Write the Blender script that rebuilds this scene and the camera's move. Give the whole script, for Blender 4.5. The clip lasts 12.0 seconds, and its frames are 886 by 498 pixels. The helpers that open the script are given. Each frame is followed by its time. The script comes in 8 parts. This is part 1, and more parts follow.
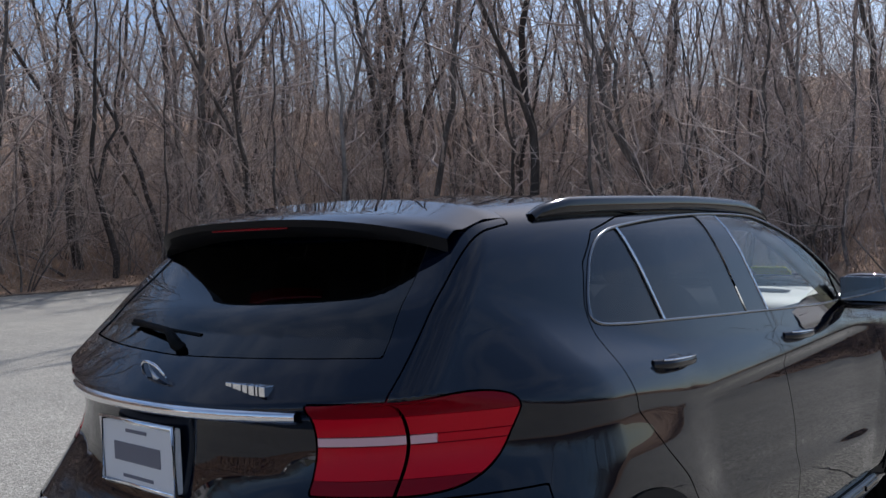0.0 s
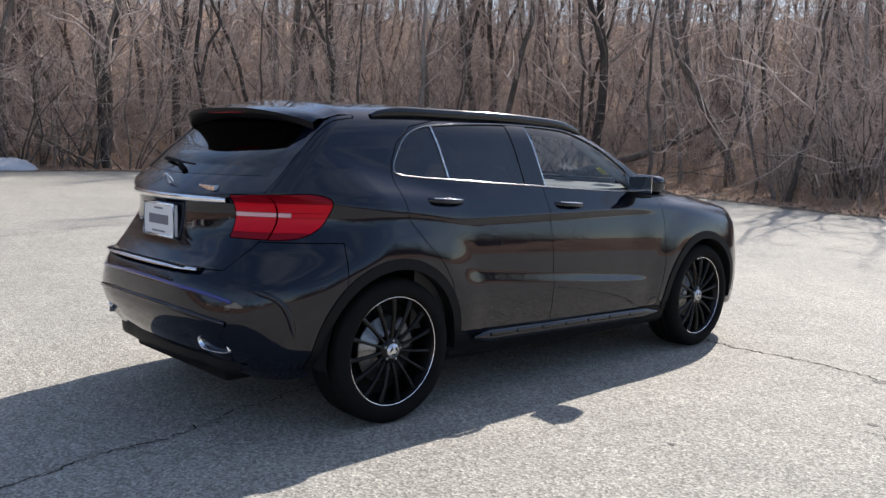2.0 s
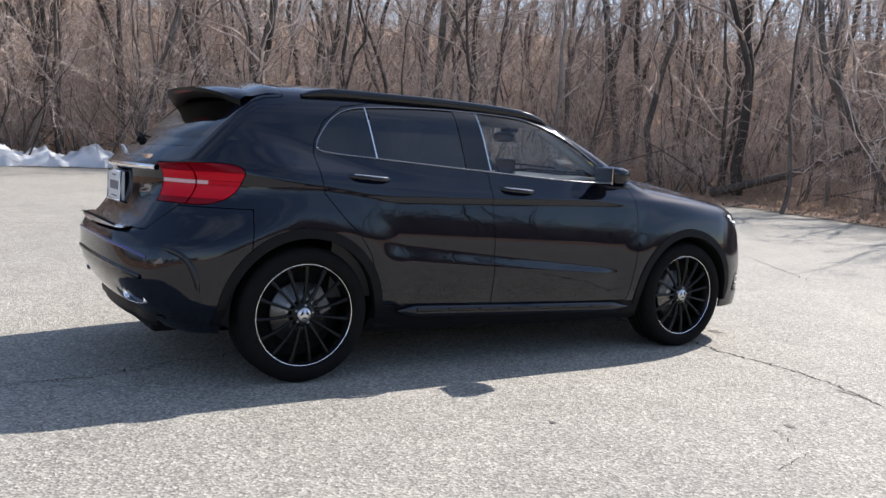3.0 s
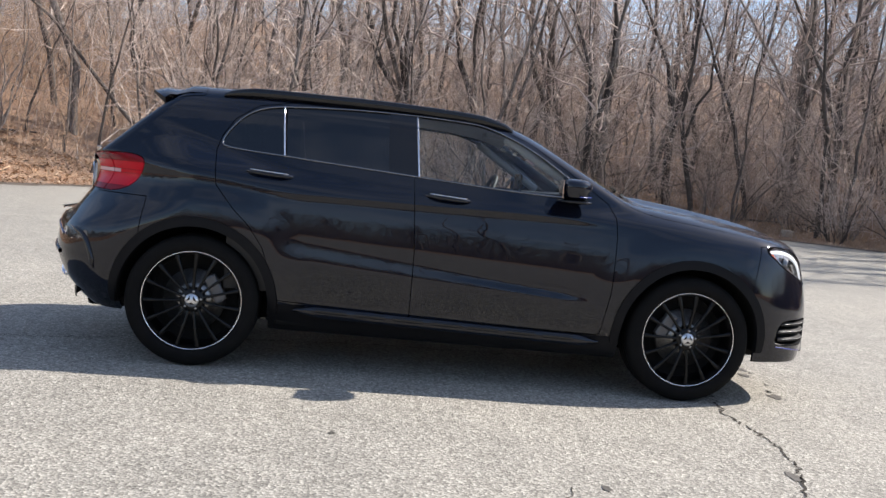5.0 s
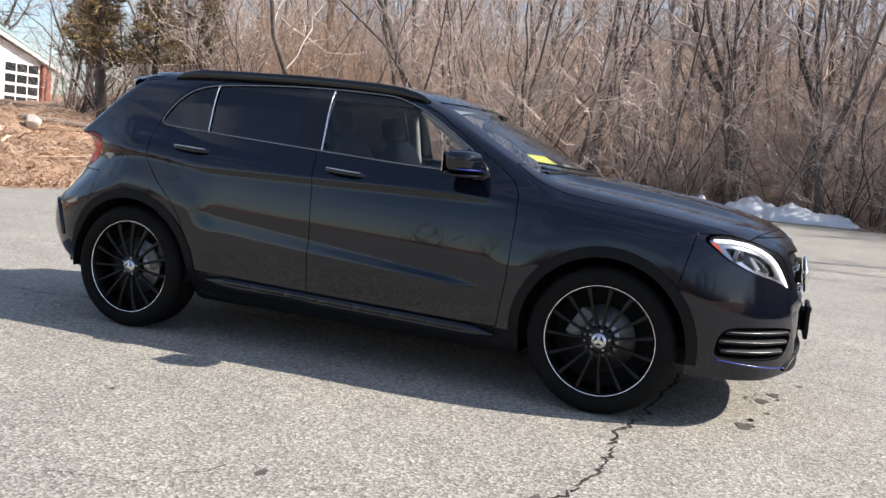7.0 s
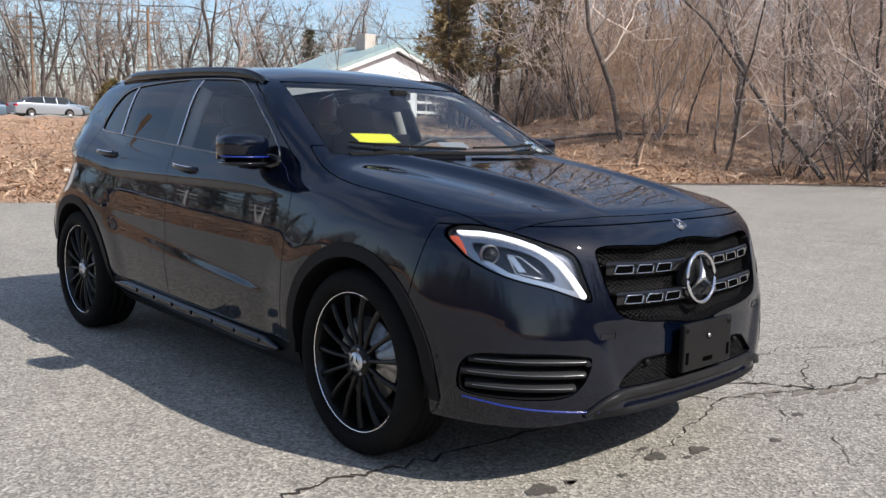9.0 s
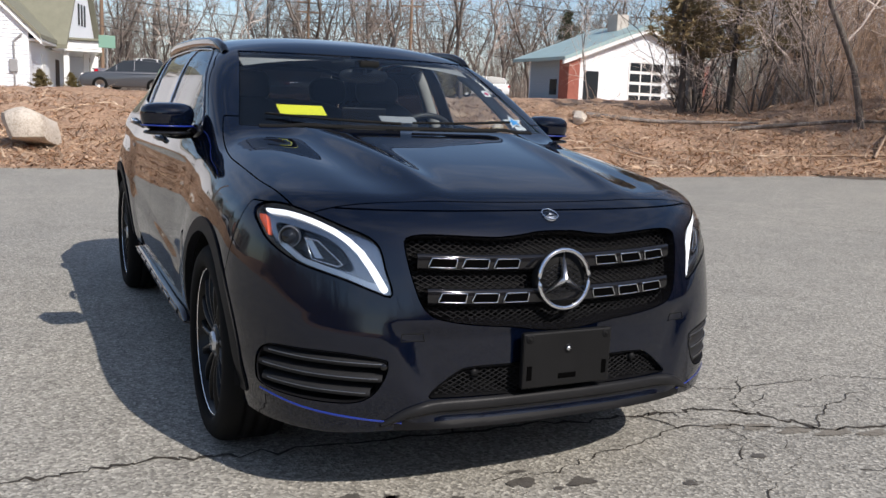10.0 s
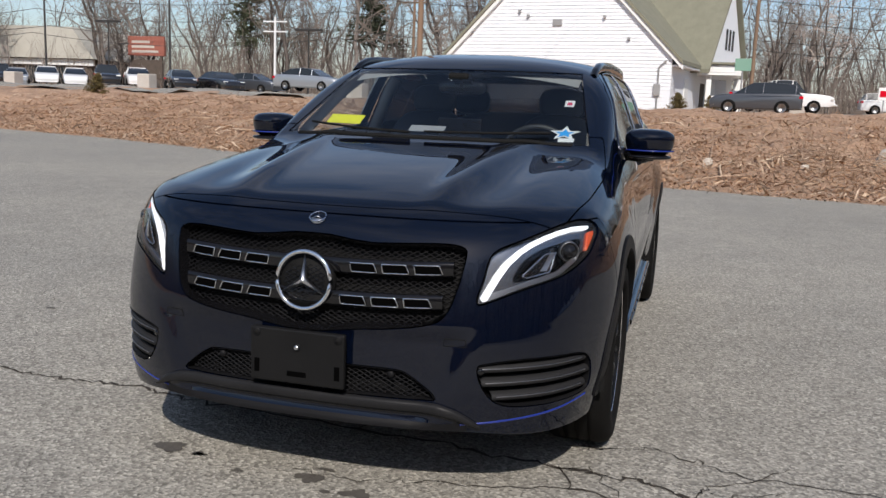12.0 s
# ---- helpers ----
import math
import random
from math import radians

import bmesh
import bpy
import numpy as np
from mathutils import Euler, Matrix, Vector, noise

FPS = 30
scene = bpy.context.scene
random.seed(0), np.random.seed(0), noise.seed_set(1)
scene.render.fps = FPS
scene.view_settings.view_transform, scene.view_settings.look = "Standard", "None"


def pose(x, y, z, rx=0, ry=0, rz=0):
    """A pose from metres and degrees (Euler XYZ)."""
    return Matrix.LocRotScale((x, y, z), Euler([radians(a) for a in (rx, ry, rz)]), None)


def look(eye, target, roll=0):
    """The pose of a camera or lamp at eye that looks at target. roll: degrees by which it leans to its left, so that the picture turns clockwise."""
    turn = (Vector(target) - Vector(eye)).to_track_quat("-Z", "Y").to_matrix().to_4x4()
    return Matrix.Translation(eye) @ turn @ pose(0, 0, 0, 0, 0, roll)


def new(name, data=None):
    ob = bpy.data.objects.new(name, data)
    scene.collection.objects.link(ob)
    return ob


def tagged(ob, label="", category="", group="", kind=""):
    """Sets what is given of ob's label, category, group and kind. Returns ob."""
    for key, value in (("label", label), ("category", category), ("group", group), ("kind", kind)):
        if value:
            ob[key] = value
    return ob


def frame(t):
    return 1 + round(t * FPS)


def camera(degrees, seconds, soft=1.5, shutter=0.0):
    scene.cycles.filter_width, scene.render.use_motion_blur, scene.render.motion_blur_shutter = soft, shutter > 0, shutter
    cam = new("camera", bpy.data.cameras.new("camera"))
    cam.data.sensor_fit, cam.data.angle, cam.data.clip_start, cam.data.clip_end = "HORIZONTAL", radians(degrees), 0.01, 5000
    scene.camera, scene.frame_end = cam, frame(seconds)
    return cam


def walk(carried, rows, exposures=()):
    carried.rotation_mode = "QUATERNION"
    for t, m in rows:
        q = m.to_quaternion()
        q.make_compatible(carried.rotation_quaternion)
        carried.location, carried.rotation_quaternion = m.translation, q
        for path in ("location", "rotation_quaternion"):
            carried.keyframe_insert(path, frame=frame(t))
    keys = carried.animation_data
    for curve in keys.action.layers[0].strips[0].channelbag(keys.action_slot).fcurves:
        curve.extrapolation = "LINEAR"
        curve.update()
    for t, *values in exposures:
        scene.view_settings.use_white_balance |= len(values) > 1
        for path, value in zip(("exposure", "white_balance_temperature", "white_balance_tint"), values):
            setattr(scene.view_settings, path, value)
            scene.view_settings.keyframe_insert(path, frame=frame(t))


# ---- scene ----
cam = camera(53.3, 12.0)

PATH = [
    (0, (-3.194, -1.909, 1.435), (-1.67, -0.614, 1.384), -2.6),
    (0.5, (-3.584, -2.426, 1.402), (-2.081, -1.121, 1.207), -2.2),
    (1, (-3.849, -2.943, 1.379), (-2.365, -1.627, 1.122), -1.2),
    (1.5, (-4.055, -3.412, 1.379), (-2.588, -2.077, 1.116), -0.2),
    (2, (-3.989, -3.992, 1.341), (-2.626, -2.548, 1.097), 1.7),
    (2.5, (-3.605, -4.465, 1.264), (-2.372, -2.906, 1.037), 3.0),
    (3, (-3.112, -4.938, 1.206), (-2.051, -3.256, 0.986), 3.3),
    (3.5, (-2.506, -5.233, 1.14), (-1.662, -3.431, 0.943), 3.4),
    (5.5, (0.16, -5.58, 1.108), (0.14, -3.587, 0.939), 5.7),
    (6, (0.815, -5.446, 1.098), (0.58, -3.468, 0.919), 5.5),
    (6.5, (1.445, -5.26, 1.117), (0.987, -3.323, 0.92), 5.5),
    (7, (2.028, -4.941, 1.128), (1.344, -3.073, 0.922), 5.3),
    (9, (3.903, -2.787, 1.194), (2.44, -1.448, 0.932), 1.2),
    (9.5, (4.201, -2.126, 1.19), (2.567, -1.009, 0.903), 1.7),
    (10, (4.423, -1.471, 1.197), (2.645, -0.612, 0.88), 2.3),
    (10.5, (4.56, -0.799, 1.208), (2.656, -0.287, 0.872), 1.6),
    (11, (4.633, -0.154, 1.222), (2.667, -0.04, 0.874), 1.9),
    (11.5, (4.666, 0.494, 1.223), (2.712, 0.241, 0.882), 1.8),
    (12, (4.656, 1.126, 1.248), (2.758, 0.589, 0.923), 2.2),
]
EXPOSURES = [(0, 0.12, 6100, 12), (0.3, 0.55, 6600, 12), (0.5, 0.78, 6950, 12), (1, 0.94, 6800, 12), (1.5, 0.80, 6650, 12), (2.5, 0.84, 6500, 12), (3.5, 0.95, 6500, 12), (5.5, 0.93, 6750, 12), (7.2, 0.90, 6750, 12), (9, 0.57, 6600, 12), (10, 0.30, 6550, 12), (10.5, 0.21, 6580, 12), (11, 0.25, 6600, 12), (11.5, 0.25, 6600, 12), (12, 0.03, 6600, 12)]
walk(cam, [(t, look(eye, target, roll)) for t, eye, target, roll in PATH], EXPOSURES)

# world and sun
SUN_TO = Vector((1.12, 0.34, 1.0)).normalized()
world = bpy.data.worlds.new("sky")
scene.world = world
world.use_nodes = True
wn = world.node_tree
sky = wn.nodes.new("ShaderNodeTexSky")
sky.sky_type = "NISHITA"
sky.sun_disc = False
sky.sun_elevation = math.asin(SUN_TO.z)
sky.sun_rotation = math.atan2(SUN_TO.x, SUN_TO.y)
sky.air_density, sky.dust_density, sky.ozone_density = 1.0, 0.7, 3.0
wb = wn.nodes["Background"]
wb.inputs["Strength"].default_value = 0.11
# thin high cloud, everywhere alike
tc = wn.nodes.new("ShaderNodeTexCoord")
mp = wn.nodes.new("ShaderNodeMapping")
mp.inputs["Scale"].default_value = (1.0, 1.0, 3.0)
nz = wn.nodes.new("ShaderNodeTexNoise")
nz.inputs["Scale"].default_value = 2.2
nz.inputs["Detail"].default_value = 6.0
nz.inputs["Roughness"].default_value = 0.6
rmp = wn.nodes.new("ShaderNodeMapRange")
rmp.inputs["From Min"].default_value, rmp.inputs["From Max"].default_value = 0.46, 0.78
rmp.inputs["To Min"].default_value, rmp.inputs["To Max"].default_value = 0.02, 0.36
mx = wn.nodes.new("ShaderNodeMix")
mx.data_type = "RGBA"
mx.inputs["B"].default_value = (8.2, 8.4, 9.0, 1)
wn.links.new(tc.outputs["Generated"], mp.inputs["Vector"])
wn.links.new(mp.outputs["Vector"], nz.inputs["Vector"])
wn.links.new(nz.outputs["Fac"], rmp.inputs["Value"])
wn.links.new(rmp.outputs["Result"], mx.inputs["Factor"])
wn.links.new(sky.outputs["Color"], mx.inputs["A"])
wn.links.new(mx.outputs["Result"], wb.inputs["Color"])

sun_data = bpy.data.lights.new("sun", "SUN")
sun_data.energy, sun_data.angle, sun_data.color = 4.2, radians(0.55), (1.0, 0.95, 0.88)
sun = new("sun", sun_data)
sun.matrix_world = look(SUN_TO * 60, (0, 0, 0))


# ---- materials ----
def node(nt, kind, **inputs):
    n = nt.nodes.new("ShaderNode" + kind)
    for k, v in inputs.items():
        n.inputs[k.replace("_", " ")].default_value = v
    return n


def material(name, color=(0.5, 0.5, 0.5), rough=0.5, metal=0.0, coat=0.0, spec=0.5):
    m = bpy.data.materials.new(name)
    m.use_nodes = True
    b = m.node_tree.nodes["Principled BSDF"]
    b.inputs["Base Color"].default_value = (*color, 1)
    b.inputs["Roughness"].default_value = rough
    b.inputs["Metallic"].default_value = metal
    b.inputs["Coat Weight"].default_value = coat
    b.inputs["Coat Roughness"].default_value = 0.02
    b.inputs["Specular IOR Level"].default_value = spec
    return m


def varied(name, colors, scale=5.0, fine=60.0, rough=(0.6, 0.9), bump=0.3, fine_mix=0.5, metal=0.0, distance=0.01,
           per_object=0.0, stretch=(1, 1, 1)):
    """Noise at two scales over a colour ramp, with relief from the fine one."""
    m = material(name)
    nt = m.node_tree
    b = nt.nodes["Principled BSDF"]
    co = node(nt, "TexCoord")
    mapn = node(nt, "Mapping")
    mapn.inputs["Scale"].default_value = stretch
    nt.links.new(co.outputs["Object"], mapn.inputs["Vector"])
    a = node(nt, "TexNoise", Scale=scale, Detail=5.0, Roughness=0.6)
    f = node(nt, "TexNoise", Scale=fine, Detail=4.0, Roughness=0.65)
    for n in (a, f):
        nt.links.new(mapn.outputs["Vector"], n.inputs["Vector"])
    mixf = node(nt, "Mix")
    mixf.inputs["Factor"].default_value = fine_mix
    nt.links.new(a.outputs["Fac"], mixf.inputs["A"])
    nt.links.new(f.outputs["Fac"], mixf.inputs["B"])
    src = mixf.outputs["Result"]
    if per_object:
        info = node(nt, "ObjectInfo")
        add = node(nt, "Math")
        add.operation = "MULTIPLY_ADD"
        add.inputs[1].default_value = per_object
        nt.links.new(info.outputs["Random"], add.inputs[0])
        sub = node(nt, "Math")
        sub.operation = "SUBTRACT"
        sub.inputs[1].default_value = per_object / 2
        nt.links.new(src, sub.inputs[0])
        nt.links.new(sub.outputs[0], add.inputs[2])
        src = add.outputs[0]
    ramp = node(nt, "ValToRGB")
    els = ramp.color_ramp.elements
    lo, hi = 0.32, 0.68
    for i, c in enumerate(colors):
        p = lo + (hi - lo) * i / max(1, len(colors) - 1)
        e = els[i] if i < 2 else els.new(p)
        e.position, e.color = p, (*c, 1)
    nt.links.new(src, ramp.inputs["Fac"])
    nt.links.new(ramp.outputs["Color"], b.inputs["Base Color"])
    rr = node(nt, "MapRange")
    rr.inputs["To Min"].default_value, rr.inputs["To Max"].default_value = rough
    nt.links.new(f.outputs["Fac"], rr.inputs["Value"])
    nt.links.new(rr.outputs["Result"], b.inputs["Roughness"])
    if bump:
        bp = node(nt, "Bump", Strength=bump, Distance=distance)
        nt.links.new(f.outputs["Fac"], bp.inputs["Height"])
        nt.links.new(bp.outputs["Normal"], b.inputs["Normal"])
    b.inputs["Metallic"].default_value = metal
    return m


def thin_glass(name, tint, rough=0.0, ior=1.5):
    """A pane: tinted see-through with a mirror skin."""
    m = bpy.data.materials.new(name)
    m.use_nodes = True
    nt = m.node_tree
    nt.nodes.remove(nt.nodes["Principled BSDF"])
    tr = node(nt, "BsdfTransparent")
    tr.inputs["Color"].default_value = (*tint, 1)
    gl = node(nt, "BsdfGlossy", Roughness=rough)
    lw = node(nt, "LayerWeight", Blend=0.5)
    p5 = node(nt, "Math")
    p5.operation = "POWER"
    p5.inputs[1].default_value = 5.0
    f0 = ((ior - 1) / (ior + 1)) ** 2 * 1.7
    sk = node(nt, "Math")
    sk.operation = "MULTIPLY_ADD"
    sk.inputs[1].default_value, sk.inputs[2].default_value = 1 - f0, f0
    ms = node(nt, "MixShader")
    nt.links.new(lw.outputs["Facing"], p5.inputs[0])
    nt.links.new(p5.outputs[0], sk.inputs[0])
    nt.links.new(sk.outputs[0], ms.inputs[0])
    nt.links.new(tr.outputs[0], ms.inputs[1])
    nt.links.new(gl.outputs[0], ms.inputs[2])
    nt.links.new(ms.outputs[0], nt.nodes["Material Output"].inputs["Surface"])
    return m


def paint_material(name, base, flake, dust=0.006):
    """Clear-coated black metallic paint with a little dust and fine waviness."""
    m = material(name, base, 0.9, 0.0, 1.0, 0.0)
    nt = m.node_tree
    b = nt.nodes["Principled BSDF"]
    co = node(nt, "TexCoord")
    n1 = node(nt, "TexNoise", Scale=3.0, Detail=6.0, Roughness=0.7)
    n2 = node(nt, "TexNoise", Scale=900.0, Detail=1.0)
    nt.links.new(co.outputs["Object"], n1.inputs["Vector"])
    nt.links.new(co.outputs["Object"], n2.inputs["Vector"])
    r1 = node(nt, "MapRange")
    r1.inputs["From Min"].default_value, r1.inputs["From Max"].default_value = 0.35, 0.8
    r1.inputs["To Min"].default_value, r1.inputs["To Max"].default_value = 0.0, dust
    nt.links.new(n1.outputs["Fac"], r1.inputs["Value"])
    mixc = node(nt, "Mix")
    mixc.data_type = "RGBA"
    mixc.inputs["A"].default_value = (*base, 1)
    mixc.inputs["B"].default_value = (0.30, 0.27, 0.24, 1)
    nt.links.new(r1.outputs["Result"], mixc.inputs["Factor"])
    r2 = node(nt, "MapRange")
    r2.inputs["From Min"].default_value, r2.inputs["From Max"].default_value = 0.55, 0.8
    nt.links.new(n2.outputs["Fac"], r2.inputs["Value"])
    mixf = node(nt, "Mix")
    mixf.data_type = "RGBA"
    mixf.inputs["B"].default_value = (*flake, 1)
    nt.links.new(r2.outputs["Result"], mixf.inputs["Factor"])
    nt.links.new(mixc.outputs["Result"], mixf.inputs["A"])
    nt.links.new(mixf.outputs["Result"], b.inputs["Base Color"])
    r3 = node(nt, "MapRange")
    r3.inputs["To Min"].default_value, r3.inputs["To Max"].default_value = 0.006, 0.025
    nt.links.new(n1.outputs["Fac"], r3.inputs["Value"])
    nt.links.new(r3.outputs["Result"], b.inputs["Coat Roughness"])
    n3 = node(nt, "TexNoise", Scale=2.2, Detail=2.0)
    nt.links.new(co.outputs["Object"], n3.inputs["Vector"])
    bp = node(nt, "Bump", Strength=0.05, Distance=0.02)
    nt.links.new(n3.outputs["Fac"], bp.inputs["Height"])
    nt.links.new(bp.outputs["Normal"], b.inputs["Coat Normal"])
    b.inputs["Coat IOR"].default_value = 1.54
    return m


PAINT = paint_material("black_paint", (0.0010, 0.0022, 0.0070), (0.0035, 0.009, 0.026), 0.0008)
GLOSS_BLACK = material("gloss_black", (0.006, 0.006, 0.007), 0.08)
CLADDING = varied("dark_plastic", [(0.006, 0.006, 0.007), (0.011, 0.011, 0.012)], 6, 400, (0.45, 0.6), 0.15, 0.6, distance=0.001)
MATTE_BLACK = varied("matte_black", [(0.006, 0.006, 0.006), (0.011, 0.011, 0.011)], 8, 120, (0.7, 0.9), 0.1, 0.5)
RUBBER = varied("tyre_rubber", [(0.006, 0.006, 0.006), (0.013, 0.0125, 0.012)], 9, 150, (0.6, 0.85), 0.2, 0.5, distance=0.002)
CLADDING.node_tree.nodes["Principled BSDF"].inputs["Specular IOR Level"].default_value = 0.12
RUBBER.node_tree.nodes["Principled BSDF"].inputs["Specular IOR Level"].default_value = 0.06
MATTE_BLACK.node_tree.nodes["Principled BSDF"].inputs["Specular IOR Level"].default_value = 0.15
CHROME = material("chrome", (0.82, 0.83, 0.85), 0.07, 1.0)
SATIN = material("satin_metal", (0.62, 0.63, 0.65), 0.28, 1.0)
MACHINED = material("machined_alloy", (0.93, 0.93, 0.94), 0.22, 1.0)
RIM_BLACK = material("rim_black", (0.003, 0.003, 0.0032), 0.35, 0.0, 0.15, 0.2)
DISC_STEEL = varied("brake_steel", [(0.16, 0.155, 0.15), (0.42, 0.41, 0.40)], 10, 90, (0.25, 0.4), 0.1, 0.5, 1.0)
TINT_DARK = thin_glass("privacy_glass", (0.035, 0.037, 0.042), ior=1.55)
TINT_LIGHT = thin_glass("side_glass", (0.92, 0.95, 0.94), ior=1.44)
TINT_SCREEN = thin_glass("windscreen_glass", (0.82, 0.87, 0.87), ior=1.5)
CLEAR = thin_glass("clear_lens", (0.93, 0.94, 0.95), ior=1.38)
RED_LENS = material("red_lens", (0.55, 0.005, 0.018), 0.2, 0.0, 0.0, 0.15)
RED_DARK = material("dark_red_lens", (0.20, 0.003, 0.010), 0.2, 0.0, 0.0, 0.15)
for lens in (RED_LENS, RED_DARK):
    for nd in lens.node_tree.nodes:
        if nd.type == "BSDF_PRINCIPLED":
            nd.inputs["Specular IOR Level"].default_value = 0.15
PALE_LENS = material("pale_lens", (0.66, 0.40, 0.44), 0.14, 0.0, 0.5)
AMBER = material("amber_reflector", (0.70, 0.10, 0.03), 0.18, 0.0, 0.8)
BLUE_TRIM = material("blue_trim_film", (0.008, 0.022, 0.18), 0.25, 0.0, 0.6)
WHITE_PLASTIC = material("white_plastic", (0.72, 0.72, 0.72), 0.45)
LAMP_WHITE = material("daylight_strip", (0.85, 0.87, 0.9), 0.25)
LAMP_WHITE.node_tree.nodes["Principled BSDF"].inputs["Emission Color"].default_value = (0.92, 0.96, 1.0, 1)
LAMP_WHITE.node_tree.nodes["Principled BSDF"].inputs["Emission Strength"].default_value = 0.6
LEATHER = varied("dark_leather", [(0.016, 0.016, 0.017), (0.028, 0.027, 0.027)], 9, 220, (0.45, 0.65), 0.2, 0.5, distance=0.002)
PALE_CLOTH = varied("grey_headliner", [(0.26, 0.255, 0.25), (0.34, 0.335, 0.33)], 6, 300, (0.85, 0.95), 0.1, 0.5)
YELLOW_CARD = material("yellow_card", (0.78, 0.74, 0.03), 0.6)
BLUE_CARD = material("blue_card", (0.03, 0.32, 0.72), 0.5)
RED_CARD = material("red_print", (0.55, 0.03, 0.10), 0.5)
GREY_PRINT = material("grey_print", (0.16, 0.16, 0.19), 0.6)


# ---- geometry helpers ----
def mesh_data(name, verts, faces, mat=None, smooth=False, normals=None):
    me = bpy.data.meshes.new(name)
    v = np.asarray(verts, dtype=np.float32)
    if isinstance(faces, np.ndarray):
        k = faces.shape[1]
        me.vertices.add(len(v))
        me.vertices.foreach_set("co", v.ravel())
        me.loops.add(faces.size)
        me.loops.foreach_set("vertex_index", faces.astype(np.int32).ravel())
        me.polygons.add(len(faces))
        me.polygons.foreach_set("loop_start", np.arange(0, faces.size, k, dtype=np.int32))
        me.update(calc_edges=True)
    else:
        me.from_pydata(v.tolist(), [], faces)
        me.update()
    if smooth:
        me.polygons.foreach_set("use_smooth", np.ones(len(me.polygons), dtype=bool))
    if normals is not None:
        me.normals_split_custom_set_from_vertices(np.asarray(normals, dtype=np.float32).tolist())
    if mat:
        me.materials.append(mat)
    return me


def part(name, shape, mat, parent=None, label="", smooth=False, angle=0.0, m=None):
    """Links a bmesh, a mesh or (verts, faces) as ONE mesh object under a thing or a part."""
    if isinstance(shape, bmesh.types.BMesh):
        me = bpy.data.meshes.new(name)
        bmesh.ops.recalc_face_normals(shape, faces=shape.faces)
        shape.to_mesh(me)
        shape.free()
        if mat:
            me.materials.append(mat)
    elif isinstance(shape, tuple):
        me = mesh_data(name, shape[0], shape[1], mat)
    else:
        me = shape
    if smooth:
        me.polygons.foreach_set("use_smooth", np.ones(len(me.polygons), dtype=bool))
        if angle:
            me.set_sharp_from_angle(angle=radians(angle))
    ob = new(name, me)
    if parent:
        ob.parent = parent
    if m is not None:
        ob.matrix_basis = m
    if label:
        ob["label"] = label
    return ob


def thing(name, label, category, group="", kind="", m=None):
    ob = new(name)
    ob.empty_display_size = 0.2
    if m is not None:
        ob.matrix_basis = m
    return tagged(ob, label, category, group, kind)


def box(bm, lo, hi, bevel=0.0, segments=2):
    c = [(a + b) / 2 for a, b in zip(lo, hi)]
    s = [b - a for a, b in zip(lo, hi)]
    r = bmesh.ops.create_cube(bm, size=1.0, matrix=Matrix.LocRotScale(c, None, s))
    if bevel:
        vs = set(r["verts"])
        es = [e for e in bm.edges if e.verts[0] in vs and e.verts[1] in vs]
        bmesh.ops.bevel(bm, geom=es, offset=bevel, segments=segments, affect="EDGES", profile=0.5)
    return bm


def boxed(lo, hi, bevel=0.0, segments=2):
    return box(bmesh.new(), lo, hi, bevel, segments)


def tube(path, radii, sides=8, close=False, cap=True):
    """Verts and quads of a tube along a path."""
    p = np.asarray(path, float)
    n = len(p)
    r = np.broadcast_to(np.asarray(radii, float), (n,))
    t = np.gradient(p, axis=0) if not close else np.roll(p, -1, 0) - np.roll(p, 1, 0)
    t /= np.linalg.norm(t, axis=1, keepdims=True) + 1e-9
    ref = np.array([0, 0, 1.0]) if abs(t[:, 2]).mean() < 0.8 else np.array([1.0, 0, 0])
    a = np.cross(t, ref)
    a /= np.linalg.norm(a, axis=1, keepdims=True) + 1e-9
    b = np.cross(t, a)
    ang = np.linspace(0, 2 * np.pi, sides, endpoint=False)
    v = p[:, None] + r[:, None, None] * (a[:, None] * np.cos(ang)[None, :, None] + b[:, None] * np.sin(ang)[None, :, None])
    i, j = np.meshgrid(np.arange(n if close else n - 1), np.arange(sides), indexing="ij")
    i2, j2 = (i + 1) % n, (j + 1) % sides
    f = np.stack([i * sides + j, i * sides + j2, i2 * sides + j2, i2 * sides + j], -1).reshape(-1, 4)
    return v.reshape(-1, 3), f


def join(parts):
    vs, fs, o = [], [], 0
    for v, f in parts:
        vs.append(v)
        fs.append(f + o)
        o += len(v)
    return np.concatenate(vs), np.concatenate(fs)


def extrude_outline(outline, y0, y1, axis="y", bevel=0.0):
    """A slab from a 2D outline (list of pairs), drawn across one axis."""
    bm = bmesh.new()
    put = {"y": lambda a, b, d: (a, d, b), "x": lambda a, b, d: (d, a, b), "z": lambda a, b, d: (a, b, d)}[axis]
    vs = [bm.verts.new(put(a, b, y0)) for a, b in outline]
    f = bm.faces.new(vs)
    r = bmesh.ops.extrude_face_region(bm, geom=[f])
    d = Vector(put(0, 0, y1)) - Vector(put(0, 0, y0))
    bmesh.ops.translate(bm, verts=[v for v in r["geom"] if isinstance(v, bmesh.types.BMVert)], vec=d)
    bmesh.ops.recalc_face_normals(bm, faces=bm.faces)
    if bevel:
        bmesh.ops.bevel(bm, geom=bm.edges[:], offset=bevel, segments=2, affect="EDGES", profile=0.5)
    return bm


